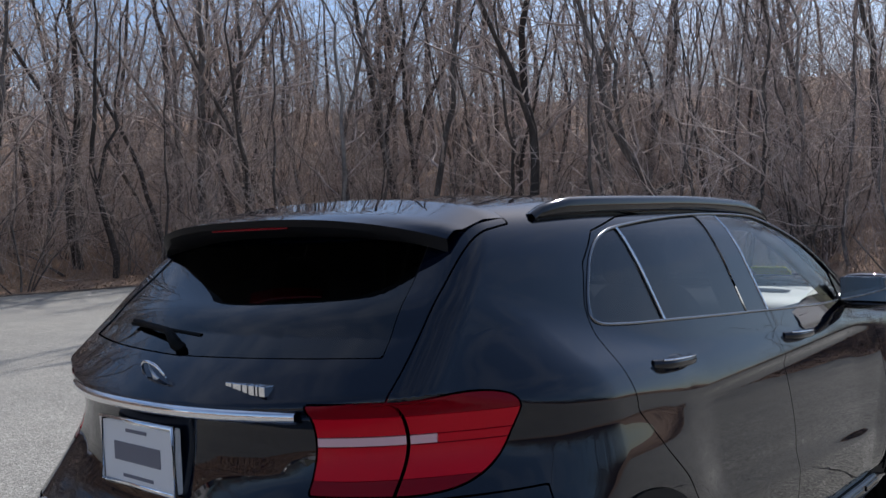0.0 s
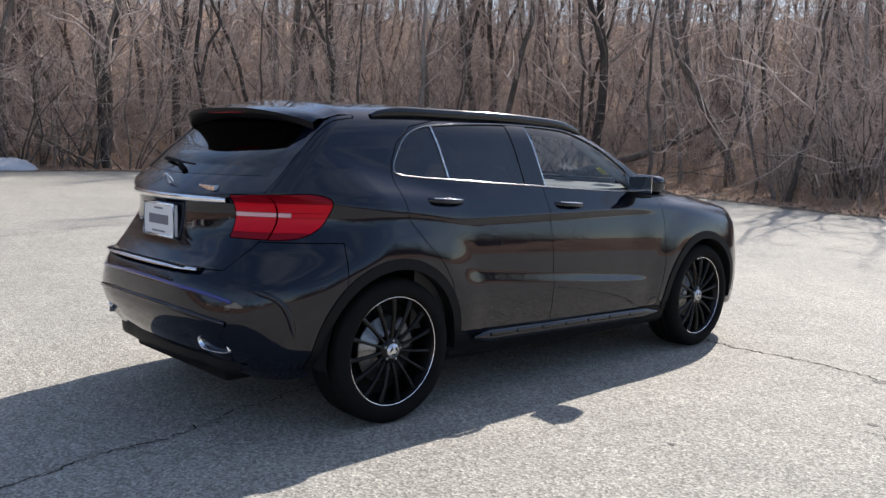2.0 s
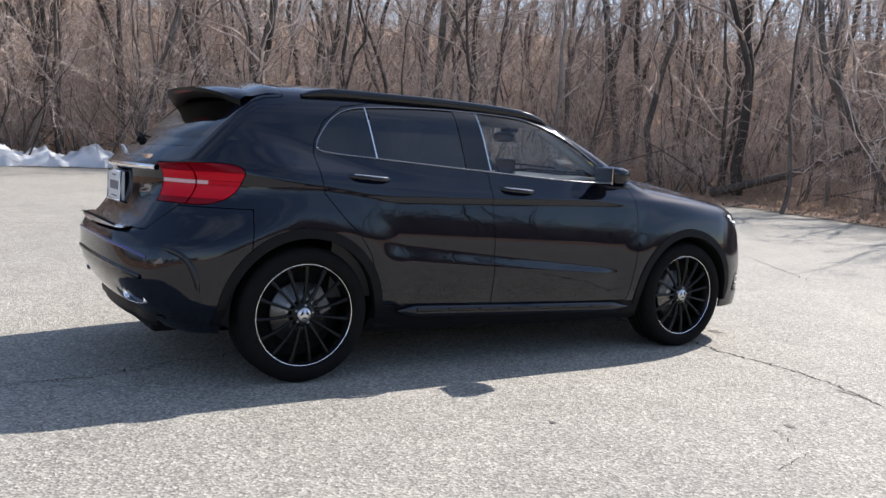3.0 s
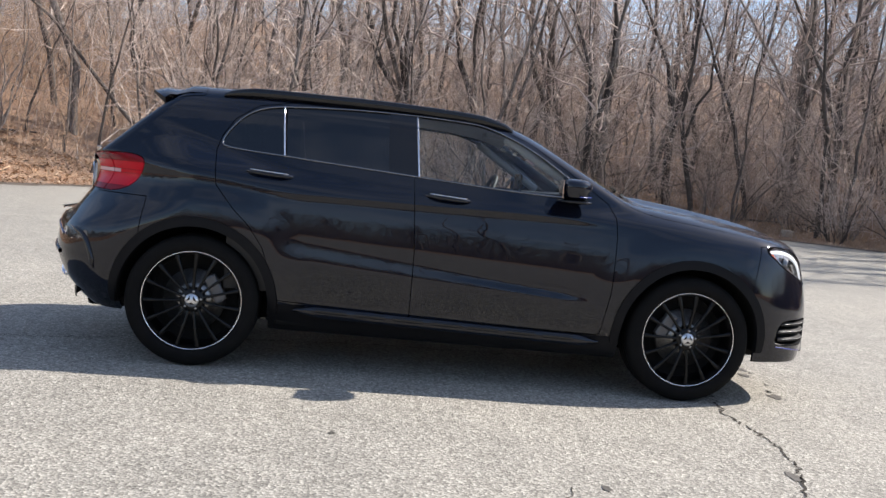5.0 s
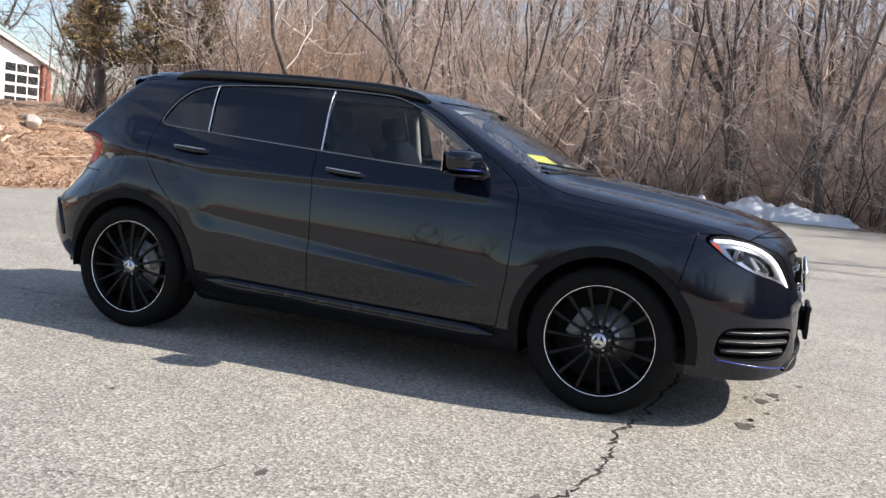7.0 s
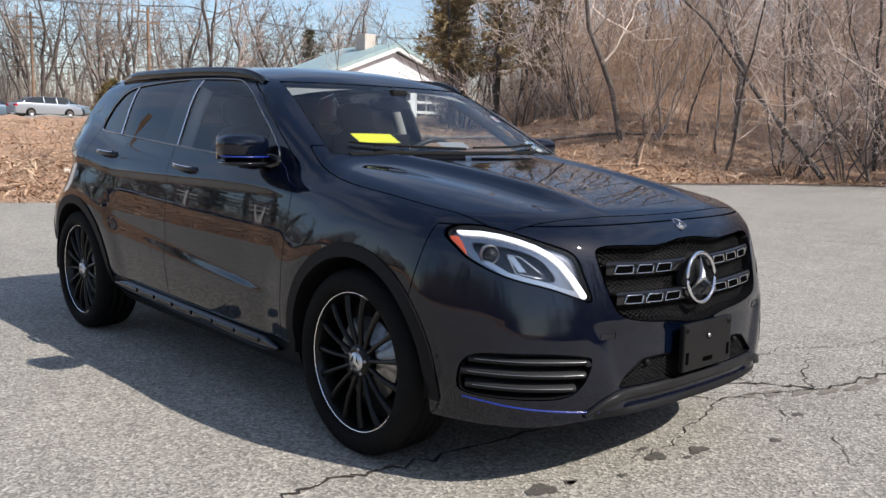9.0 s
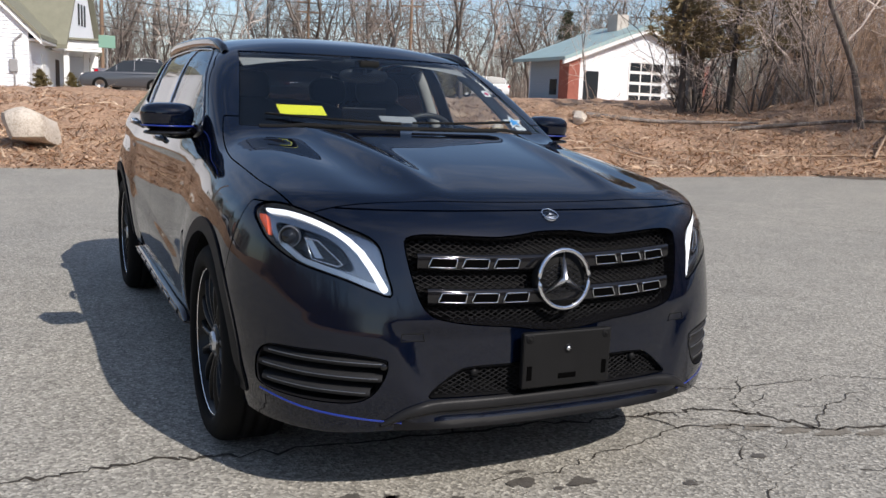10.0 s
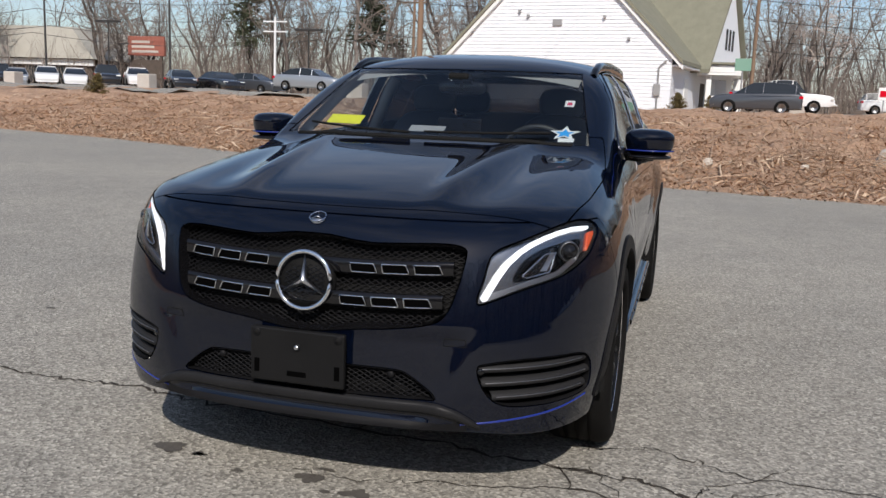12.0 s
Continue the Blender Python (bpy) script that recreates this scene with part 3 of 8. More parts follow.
REAR_DOOR = [(-0.205, 0.352), (-0.207, 0.700), (-0.237, 1.090), (-0.262, 1.457), (-0.6, 1.456), (-0.92, 1.440), (-1.1, 1.405), (-1.215, 1.323),
             (-1.275, 1.224), (-1.292, 1.150), (-1.268, 0.965), (-1.175, 0.855), (-1.08, 0.765), (-1.005, 0.660), (-0.965, 0.550), (-0.945, 0.385)]
HEADLAMP = rounded([(0.832, 0.862), (0.808, 0.890), (0.755, 0.894), (0.64, 0.848), (0.562, 0.809), (0.543, 0.735), (0.530, 0.662), (0.575, 0.672),
                    (0.65, 0.702), (0.755, 0.738), (0.812, 0.785), (0.828, 0.825)], 4)
LAMP_POCKET = rounded([(0.800, 0.846), (0.745, 0.838), (0.690, 0.818), (0.650, 0.784), (0.628, 0.728), (0.690, 0.735), (0.765, 0.757), (0.796, 0.795)], 4)
GRILLE = rounded([(-0.05, 0.820), (0.2, 0.823), (0.40, 0.832), (0.474, 0.824), (0.486, 0.795), (0.470, 0.70), (0.442, 0.625), (0.38, 0.592), (0.2, 0.568), (-0.05, 0.562)], 4)
LOW_GRILLE = rounded([(-0.05, 0.452), (0.15, 0.452), (0.30, 0.450), (0.345, 0.435), (0.40, 0.395), (0.425, 0.37), (0.40, 0.362), (0.2, 0.360), (-0.05, 0.360)], 4)
FOG = rounded([(0.545, 0.468), (0.562, 0.482), (0.66, 0.494), (0.77, 0.494), (0.825, 0.486), (0.846, 0.45), (0.846, 0.38), (0.826, 0.352), (0.74, 0.345), (0.64, 0.348), (0.59, 0.37), (0.556, 0.42)], 4)
TAIL_SIDE = rounded([(-1.655, 1.045), (-1.69, 1.078), (-1.80, 1.088), (-2.0, 1.075), (-2.4, 1.06), (-2.4, 0.885), (-2.0, 0.885), (-1.85, 0.882), (-1.755, 0.905), (-1.685, 0.96)], 4)


def build_car():
    car = thing("car", "black compact crossover car parked on the asphalt", "car")
    sh = body_surface(0.0135)

    def X(s):
        return s[0][:, 0]

    def A(s):
        return -s[0][:, 1]

    def Z(s):
        return s[0][:, 2]

    rest = sh
    GAP = 0.0022

    def take(g_of, gap=GAP):
        nonlocal rest
        g = g_of(rest)
        got = clip(rest, g + gap)
        rest = clip(rest, gap - g)
        return got

    def pair(name, shape, mat, label="", depth=0.014):
        a = panel(name, shape, mat, car, label, depth)
        b = panel(name, mirrored(shape), mat, car, label, depth)
        return a, b

    # wheel openings are cut away
    for hx in (-HUB_X, HUB_X):
        take(lambda s: np.maximum(np.hypot(X(s) - hx, (Z(s) - HUB_Z)) - ARCH_R, 0.45 - A(s)), 0)
        take(lambda s: np.maximum(np.maximum(np.abs(X(s) - hx) - ARCH_R, Z(s) - HUB_Z), 0.45 - A(s)), 0)

    # open underside behind the bumper lips
    take(lambda s: np.maximum(Z(s) - (0.268 - 0.02 * step(0.5, 0.7, A(s)) + 0.055 * step(0.62, 0.40, A(s)) * (X(s) < 0)), np.where(X(s) > 0, 1.55, 1.70) - np.abs(X(s))), 0)
    # flared plastic wheel-arch trims
    for hx in (-HUB_X, HUB_X):
        ring = take(lambda s: np.maximum.reduce([np.hypot(X(s) - hx, Z(s) - HUB_Z) - (ARCH_R + 0.05), 0.40 - A(s), 0.30 - Z(s)]), 0.001)
        ring = (ring[0] + ring[2] * 0.006, ring[1], ring[2])
        pair("arch_trim", ring, CLADDING, "dark plastic wheel-arch trim", 0.03)

    lamp = take(lambda s: np.maximum(poly_sd(A(s), Z(s), HEADLAMP), 1.55 - X(s)), 0.003)
    grille = take(lambda s: np.maximum(poly_sd(A(s), Z(s), GRILLE), 1.7 - X(s)))
    low_grille = take(lambda s: np.maximum(poly_sd(A(s), Z(s), LOW_GRILLE), 1.7 - X(s)))
    fog = take(lambda s: np.maximum(poly_sd(A(s), Z(s), FOG), 1.6 - X(s)))
    tail = take(lambda s: np.maximum(np.maximum(poly_sd(X(s), Z(s), TAIL_SIDE), X(s) + 1.5), 0.49 - A(s)))
    windscreen = take(lambda s: np.maximum.reduce([A(s) - (0.565 + 0.40 * (1.405 - Z(s))), Z(s) - 1.412, 1.098 - Z(s), 0.2 - X(s)]), 0.002)
    back_glass = take(lambda s: np.maximum.reduce([A(s) - (0.52 + 0.30 * (1.40 - Z(s))), Z(s) - 1.41, 1.150 - Z(s) + 0.02 * A(s), X(s) + 1.5]), 0.002)
    dlo = take(lambda s: np.maximum(poly_sd(X(s), Z(s), DLO), 0.4 - A(s)), 0.001)
    front_door = take(lambda s: np.maximum(poly_sd(X(s), Z(s), FRONT_DOOR), 0.4 - A(s)))
    rear_door = take(lambda s: np.maximum(poly_sd(X(s), Z(s), REAR_DOOR), 0.4 - A(s)))
    hood = take(lambda s: np.maximum.reduce([X(s) - (2.075 - 0.28 * A(s) ** 2.4), A(s) - pchip(X(s), [0.7, 1.0, 1.3, 1.6, 1.8, 2.0], [0.70, 0.765, 0.79, 0.785, 0.765, 0.72]),
                                             0.80 - X(s), 0.86 - Z(s), Z(s) - 1.13]))
    gate = take(lambda s: np.maximum.reduce([0.748 - Z(s), A(s) - pchip(Z(s), [0.74, 0.9, 1.1, 1.25, 1.46], [0.56, 0.63, 0.655, 0.635, 0.60]), X(s) + 1.40]))
    front_bumper = take(lambda s: np.maximum.reduce([1.665 + 0.22 * (Z(s) - 0.6) - X(s), Z(s) - (0.895 + 0.0 * X(s)), ]))
    rear_bumper = take(lambda s: np.maximum.reduce([X(s) + 1.66 - 0.10 * (Z(s) - 0.5), Z(s) - 0.872]))
    sill = take(lambda s: np.maximum.reduce([Z(s) - (0.348 - 0.02 * X(s)), np.abs(X(s)) - 1.0]), 0.001)

    panel("body_shell", both(rest), PAINT, car, "gloss black painted roof, wings and quarters")
    pair("front_door", front_door, PAINT)
    pair("rear_door", rear_door, PAINT)
    panel("hood", both(hood), PAINT, car, "black hood with two long creases")
    tailgate = panel("tailgate", both(gate), PAINT, car, "closed black tailgate")
    # lower lips of the bumpers are bare plastic
    lip_z = lambda s: Z(s) - (0.292 + 0.05 * step(0.45, 0.62, A(s)) * 1.0 + 0.02 * step(0.6, 0.9, A(s)))
    fb = clip(front_bumper, -lip_z(front_bumper))
    fl = clip(front_bumper, lip_z(front_bumper))
    bumper = panel("front_bumper", both(fb), PAINT, car)
    lip_side = lambda s: 0.52 - A(s)
    for m in (lambda s: s, mirrored):
        panel("lower_lip", m(clip(fl, -lip_side(fl))), CLADDING, bumper, "dark grey plastic lip")
        panel("lip_corner", m(clip(fl, lip_side(fl))), PAINT, bumper)
    rz = lambda s: Z(s) - 0.50
    rb = clip(rear_bumper, -rz(rear_bumper))
    rl = clip(rear_bumper, rz(rear_bumper))
    r_bumper = panel("rear_bumper", both(rb), PAINT, car)
    panel("lower_valance", both(rl), PAINT, r_bumper)
    pair("sill", sill, CLADDING, "dark plastic side sill")

    def glass(name, shape, mat, inset=0.004, label=""):
        v, f, n = shape
        ob = part(name, mesh_data(name, v - n * inset, f, mat, True, n), None, car, label)
        ob.visible_shadow = True
        return ob

    glass("windscreen", both(windscreen), TINT_SCREEN, 0.003, "clear windscreen")
    bg = both(back_glass)
    part("rear_window", mesh_data("rear_window", bg[0] - bg[2] * 0.003, bg[1], TINT_DARK, True, bg[2]), None, tailgate, "dark tinted rear window")
    # side glass: three panes with the pillar band between
    div = lambda s: X(s) + 0.935 + 0.10 * (Z(s) - 1.2)
    quarter = clip(dlo, div(dlo) + 0.006)
    rest_d = clip(dlo, 0.006 - div(dlo))
    bp0 = lambda s: X(s) + 0.375 + 0.06 * (Z(s) - 1.1)
    bp1 = lambda s: X(s) + 0.215 + 0.10 * (Z(s) - 1.1)
    rear_pane = clip(rest_d, bp0(rest_d))
    rr = clip(rest_d, -bp0(rest_d))
    pillar = clip(rr, bp1(rr))
    rr = clip(rr, -bp1(rr))
    tri = lambda s: -(X(s) - 0.585)
    front_pane = clip(rr, -tri(rr))
    corner = clip(rr, tri(rr))
    for sgn in (1, -1):
        m = (lambda s: s) if sgn == 1 else mirrored
        glass("quarter_window", m(quarter), TINT_DARK)
        glass("rear_side_window", m(rear_pane), TINT_DARK)
        glass("front_side_window", m(front_pane), TINT_LIGHT)
        panel("pillar_trim", m(pillar), GLOSS_BLACK, car, depth=0.0)
        panel("mirror_triangle", m(corner), GLOSS_BLACK, car, depth=0.0)
    return car, dict(lamp=lamp, grille=grille, low_grille=low_grille, fog=fog, tail=tail)


CAR, CAR_CUTS = build_car()


def root(fn, lo, hi, shape):
    """Outermost zero of fn between lo (inside) and hi (outside)."""
    a, b = np.full(shape, float(lo)), np.full(shape, float(hi))
    for _ in range(40):
        m = (a + b) / 2
        inside = fn(m) < 0
        a, b = np.where(inside, m, a), np.where(inside, b, m)
    return a


def front_at(y, z):
    y, z = np.broadcast_arrays(np.asarray(y, float), np.asarray(z, float))
    return root(lambda x: body_f(x, y, z), 1.2, 2.5, y.shape)


def rear_at(y, z):
    y, z = np.broadcast_arrays(np.asarray(y, float), np.asarray(z, float))
    return root(lambda x: body_f(x, y, z), -1.2, -2.5, y.shape)


def side_at(x, z):
    x, z = np.broadcast_arrays(np.asarray(x, float), np.asarray(z, float))
    return root(lambda y: body_f(x, y, z), -0.1, -1.1, x.shape)


def top_at(x, y):
    x, y = np.broadcast_arrays(np.asarray(x, float), np.asarray(y, float))
    return root(lambda z: body_f(x, y, z), 0.6, 1.7, x.shape)


def flip_y(ob_mesh_v):
    return ob_mesh_v * np.array([1, -1, 1.0])


def twin(name, vf, mat, parent, label="", smooth=True):
    """The same part on both flanks."""
    v, f = vf
    a = part(name, mesh_data(name, v, f, mat, smooth), None, parent, label)
    b = part(name, mesh_data(name, flip_y(v), f[:, ::-1].copy(), mat, smooth), None, parent, label)
    return a, b


def ribbon(points, normals, width_dirs, half, lift, thick):
    """A strip with thickness laid along points of the body."""
    p, n, w = (np.asarray(a, float) for a in (points, normals, width_dirs))
    ring = np.stack([p - w * half - n * 0.004, p - w * half + n * lift, p - w * half * 0.5 + n * (lift + thick), p + w * half * 0.5 + n * (lift + thick),
                     p + w * half + n * lift, p + w * half - n * 0.004], 1)
    k = ring.shape[1]
    i, j = np.meshgrid(np.arange(len(p) - 1), np.arange(k - 1), indexing="ij")
    f = np.stack([i * k + j, i * k + j + 1, (i + 1) * k + j + 1, (i + 1) * k + j], -1).reshape(-1, 4)
    return ring.reshape(-1, 3), f


def superblob(c, r, e=2.6, nu=28, nv=18, taper=0.0):
    """A rounded box."""
    u = np.linspace(0, 2 * np.pi, nu, endpoint=False)
    w = np.linspace(-np.pi / 2, np.pi / 2, nv)
    uu, ww = np.meshgrid(u, w, indexing="ij")
    pw = lambda t: np.sign(t) * np.abs(t) ** (2 / e)
    x, y, z = pw(np.cos(ww)) * pw(np.cos(uu)), pw(np.cos(ww)) * pw(np.sin(uu)), pw(np.sin(ww))
    k = 1 - taper * z
    v = np.stack([c[0] + r[0] * x * k, c[1] + r[1] * y * k, c[2] + r[2] * z], -1).reshape(-1, 3)
    i, j = np.meshgrid(np.arange(nu), np.arange(nv - 1), indexing="ij")
    i2 = (i + 1) % nu
    f = np.stack([i * nv + j, i2 * nv + j, i2 * nv + j + 1, i * nv + j + 1], -1).reshape(-1, 4)
    return v, f


def star_badge(r, depth, parent, name="badge", m=None, back=None, label="chrome ring badge with three spokes"):
    """A ring with three tapered spokes, facing -y in its own space."""
    ang = np.linspace(0, 2 * np.pi, 48, endpoint=False)
    ring = tube(np.stack([r * np.cos(ang), 0 * ang, r * np.sin(ang)], 1), r * 0.085, 8, True)
    ob = part(name, mesh_data(name, *ring, CHROME, True), None, parent, label, m=m)
    vs, fs = [], []
    for k in range(3):
        a = math.pi / 2 + k * 2 * math.pi / 3
        t, s = np.array([math.cos(a), 0, math.sin(a)]), np.array([-math.sin(a), 0, math.cos(a)])
        o = len(vs)
        vs += [t * r * 0.96, s * r * 0.17 - t * r * 0.10, -s * r * 0.17 - t * r * 0.10, np.array([0, -depth, 0]), np.array([0, depth * 0.3, 0])]
        fs += [(o, o + 1, o + 3), (o, o + 3, o + 2), (o, o + 4, o + 1), (o, o + 2, o + 4)]
    part("spoke", mesh_data("spoke", np.array(vs), np.array(fs), SATIN), None, ob)
    if back:
        part("backing", mesh_data("backing", *lathe([(0.0001, 0.004), (r * 0.97, 0.004), (r * 0.97, 0.010)], 32), back, True), None, ob)
    return ob


# ---- wheels ----
def build_wheels(car):
    tyre = lathe([(0.250, 0.085), (0.262, 0.112), (0.290, 0.122), (0.318, 0.119), (0.336, 0.106), (0.345, 0.090), (0.348, 0.062), (0.348, 0.050),
                  (0.341, 0.049), (0.341, 0.040), (0.348, 0.039), (0.348, 0.006), (0.341, 0.005), (0.341, -0.005), (0.348, -0.006), (0.348, -0.039),
                  (0.341, -0.040), (0.341, -0.049), (0.348, -0.050), (0.348, -0.062), (0.345, -0.090), (0.336, -0.106), (0.318, -0.119), (0.290, -0.122),
                  (0.270, -0.118), (0.2635, -0.108), (0.262, -0.096)], 72)
    lip = lathe([(0.2566, -0.1005), (0.2576, -0.1025), (0.2610, -0.1025), (0.2622, -0.0985)], 72)
    barrel = lathe([(0.2568, -0.099), (0.246, -0.080), (0.238, -0.040), (0.232, 0.06), (0.25, 0.10)], 60)
    hub = lathe([(0.0001, -0.090), (0.036, -0.090), (0.058, -0.086), (0.068, -0.070), (0.070, -0.030)], 40)
    disc = lathe([(0.06, -0.050), (0.092, -0.050), (0.094, -0.032), (0.160, -0.030), (0.162, -0.022), (0.162, -0.002), (0.06, -0.002)], 48)
    backing = lathe([(0.0001, 0.03), (0.236, 0.03)], 32)
    data = dict(tyre=mesh_data("tyre", *tyre, RUBBER, True), rim_lip=mesh_data("rim_lip", *lip, MACHINED, True), rim=mesh_data("rim", *barrel, RIM_BLACK, True),
                hub=mesh_data("hub", *hub, RIM_BLACK, True), brake_disc=mesh_data("brake_disc", *disc, DISC_STEEL, True), backing=mesh_data("backing", *backing, MATTE_BLACK))
    # one spoke: slim blade that widens to the rim
    t = np.linspace(0, 1, 7)
    rr = 0.060 + t * 0.190
    dep = -0.082 - 0.014 * np.sin(t * 2.6) + 0.002 * t
    hw = 0.0085 - 0.0022 * np.sin(np.pi * t) + 0.006 * t ** 3
    sv = np.stack([np.stack([-hw, dep + 0.016, rr], 1), np.stack([-hw * 0.8, dep, rr], 1), np.stack([hw * 0.8, dep, rr], 1), np.stack([hw, dep + 0.016, rr], 1)], 1).reshape(-1, 3)
    i, j = np.meshgrid(np.arange(6), np.arange(3), indexing="ij")
    sf = np.stack([i * 4 + j, i * 4 + j + 1, (i + 1) * 4 + j + 1, (i + 1) * 4 + j], -1).reshape(-1, 4)
    spoke = mesh_data("spoke", sv, sf, RIM_BLACK, True)
    bolt = mesh_data("bolt", *lathe([(0.0001, -0.006), (0.007, -0.006), (0.008, 0.0)], 8), DISC_STEEL)
    cal_bm = boxed((-0.035, -0.045, -0.075), (0.035, 0.005, 0.075), 0.012)
    caliper = bpy.data.meshes.new("caliper")
    cal_bm.to_mesh(caliper)
    cal_bm.free()
    caliper.materials.append(CALIPER)
    for sx in (1, -1):
        for sy in (-1, 1):
            turn = 0 if sy < 0 else 180
            w = part("wheel", data["tyre"].copy(), None, car, "black fifteen-spoke wheel with a bright rim edge", m=pose(sx * HUB_X, sy * 0.782, HUB_Z, 0, 0, turn))
            w.name = "wheel"
            for k in ("rim_lip", "rim", "hub", "brake_disc", "backing"):
                part(k, data[k], None, w, "bright machined rim edge" if k == "rim_lip" else "")
            spin = 7 if sx > 0 else 2
            for k in range(15):
                part("spoke", spoke, None, w, m=Euler((0, radians(k * 24 + spin), 0)).to_matrix().to_4x4())
            for k in range(5):
                a = radians(72 * k + 10)
                part("bolt", bolt, None, w, m=Matrix.Translation((0.047 * math.cos(a), -0.0850, 0.047 * math.sin(a))))
            a = radians(150 if sx * (-sy) > 0 else 30)
            part("caliper", caliper, None, w, m=Matrix.Translation((0.125 * math.cos(a), 0, 0.125 * math.sin(a))) @ Euler((0, -a, 0)).to_matrix().to_4x4())
            cap = lathe([(0.0001, -0.099), (0.033, -0.099), (0.037, -0.090)], 28)
            part("centre_cap", mesh_data("centre_cap", *cap, SATIN, True), None, w, "silver centre cap")
            dot = []
            for k in range(3):
                a = math.pi / 2 + k * 2 * math.pi / 3
                tt, ss = np.array([math.cos(a), 0, math.sin(a)]), np.array([-math.sin(a), 0, math.cos(a)])
                b = a + math.pi / 3
                tb, sb = np.array([math.cos(b), 0, math.sin(b)]), np.array([-math.sin(b), 0, math.cos(b)])
                dot.append((np.array([tb * 0.009, tb * 0.021 + sb * 0.019, tb * 0.021 - sb * 0.019]) + np.array([0, -0.0996, 0]), np.array([[0, 1, 2]])))
            part("cap_inlay", mesh_data("cap_inlay", *join(dot), GLOSS_BLACK), None, w)
    # wheel-well liners
    ang = np.radians(np.linspace(-6, 186, 40))
    for sx in (1, -1):
        yy = np.array([-0.885, -0.80, -0.55, -0.50])
        rr2 = np.array([ARCH_R + 0.002, ARCH_R + 0.012, ARCH_R + 0.012, 0.05])
        v = np.stack([np.stack([sx * HUB_X + r * np.cos(ang), np.full_like(ang, y), HUB_Z + r * np.sin(ang)], 1) for r, y in zip(rr2, yy)], 1).reshape(-1, 3)
        i, j = np.meshgrid(np.arange(len(ang) - 1), np.arange(3), indexing="ij")
        f = np.stack([i * 4 + j, i * 4 + j + 1, (i + 1) * 4 + j + 1, (i + 1) * 4 + j], -1).reshape(-1, 4)
        twin("wheel_liner", (v, f), MATTE_BLACK, car)


# ---- lamps, grille and the rest of the outside ----
def inset(shape, d):
    return shape[0] - shape[2] * d, shape[1], shape[2]


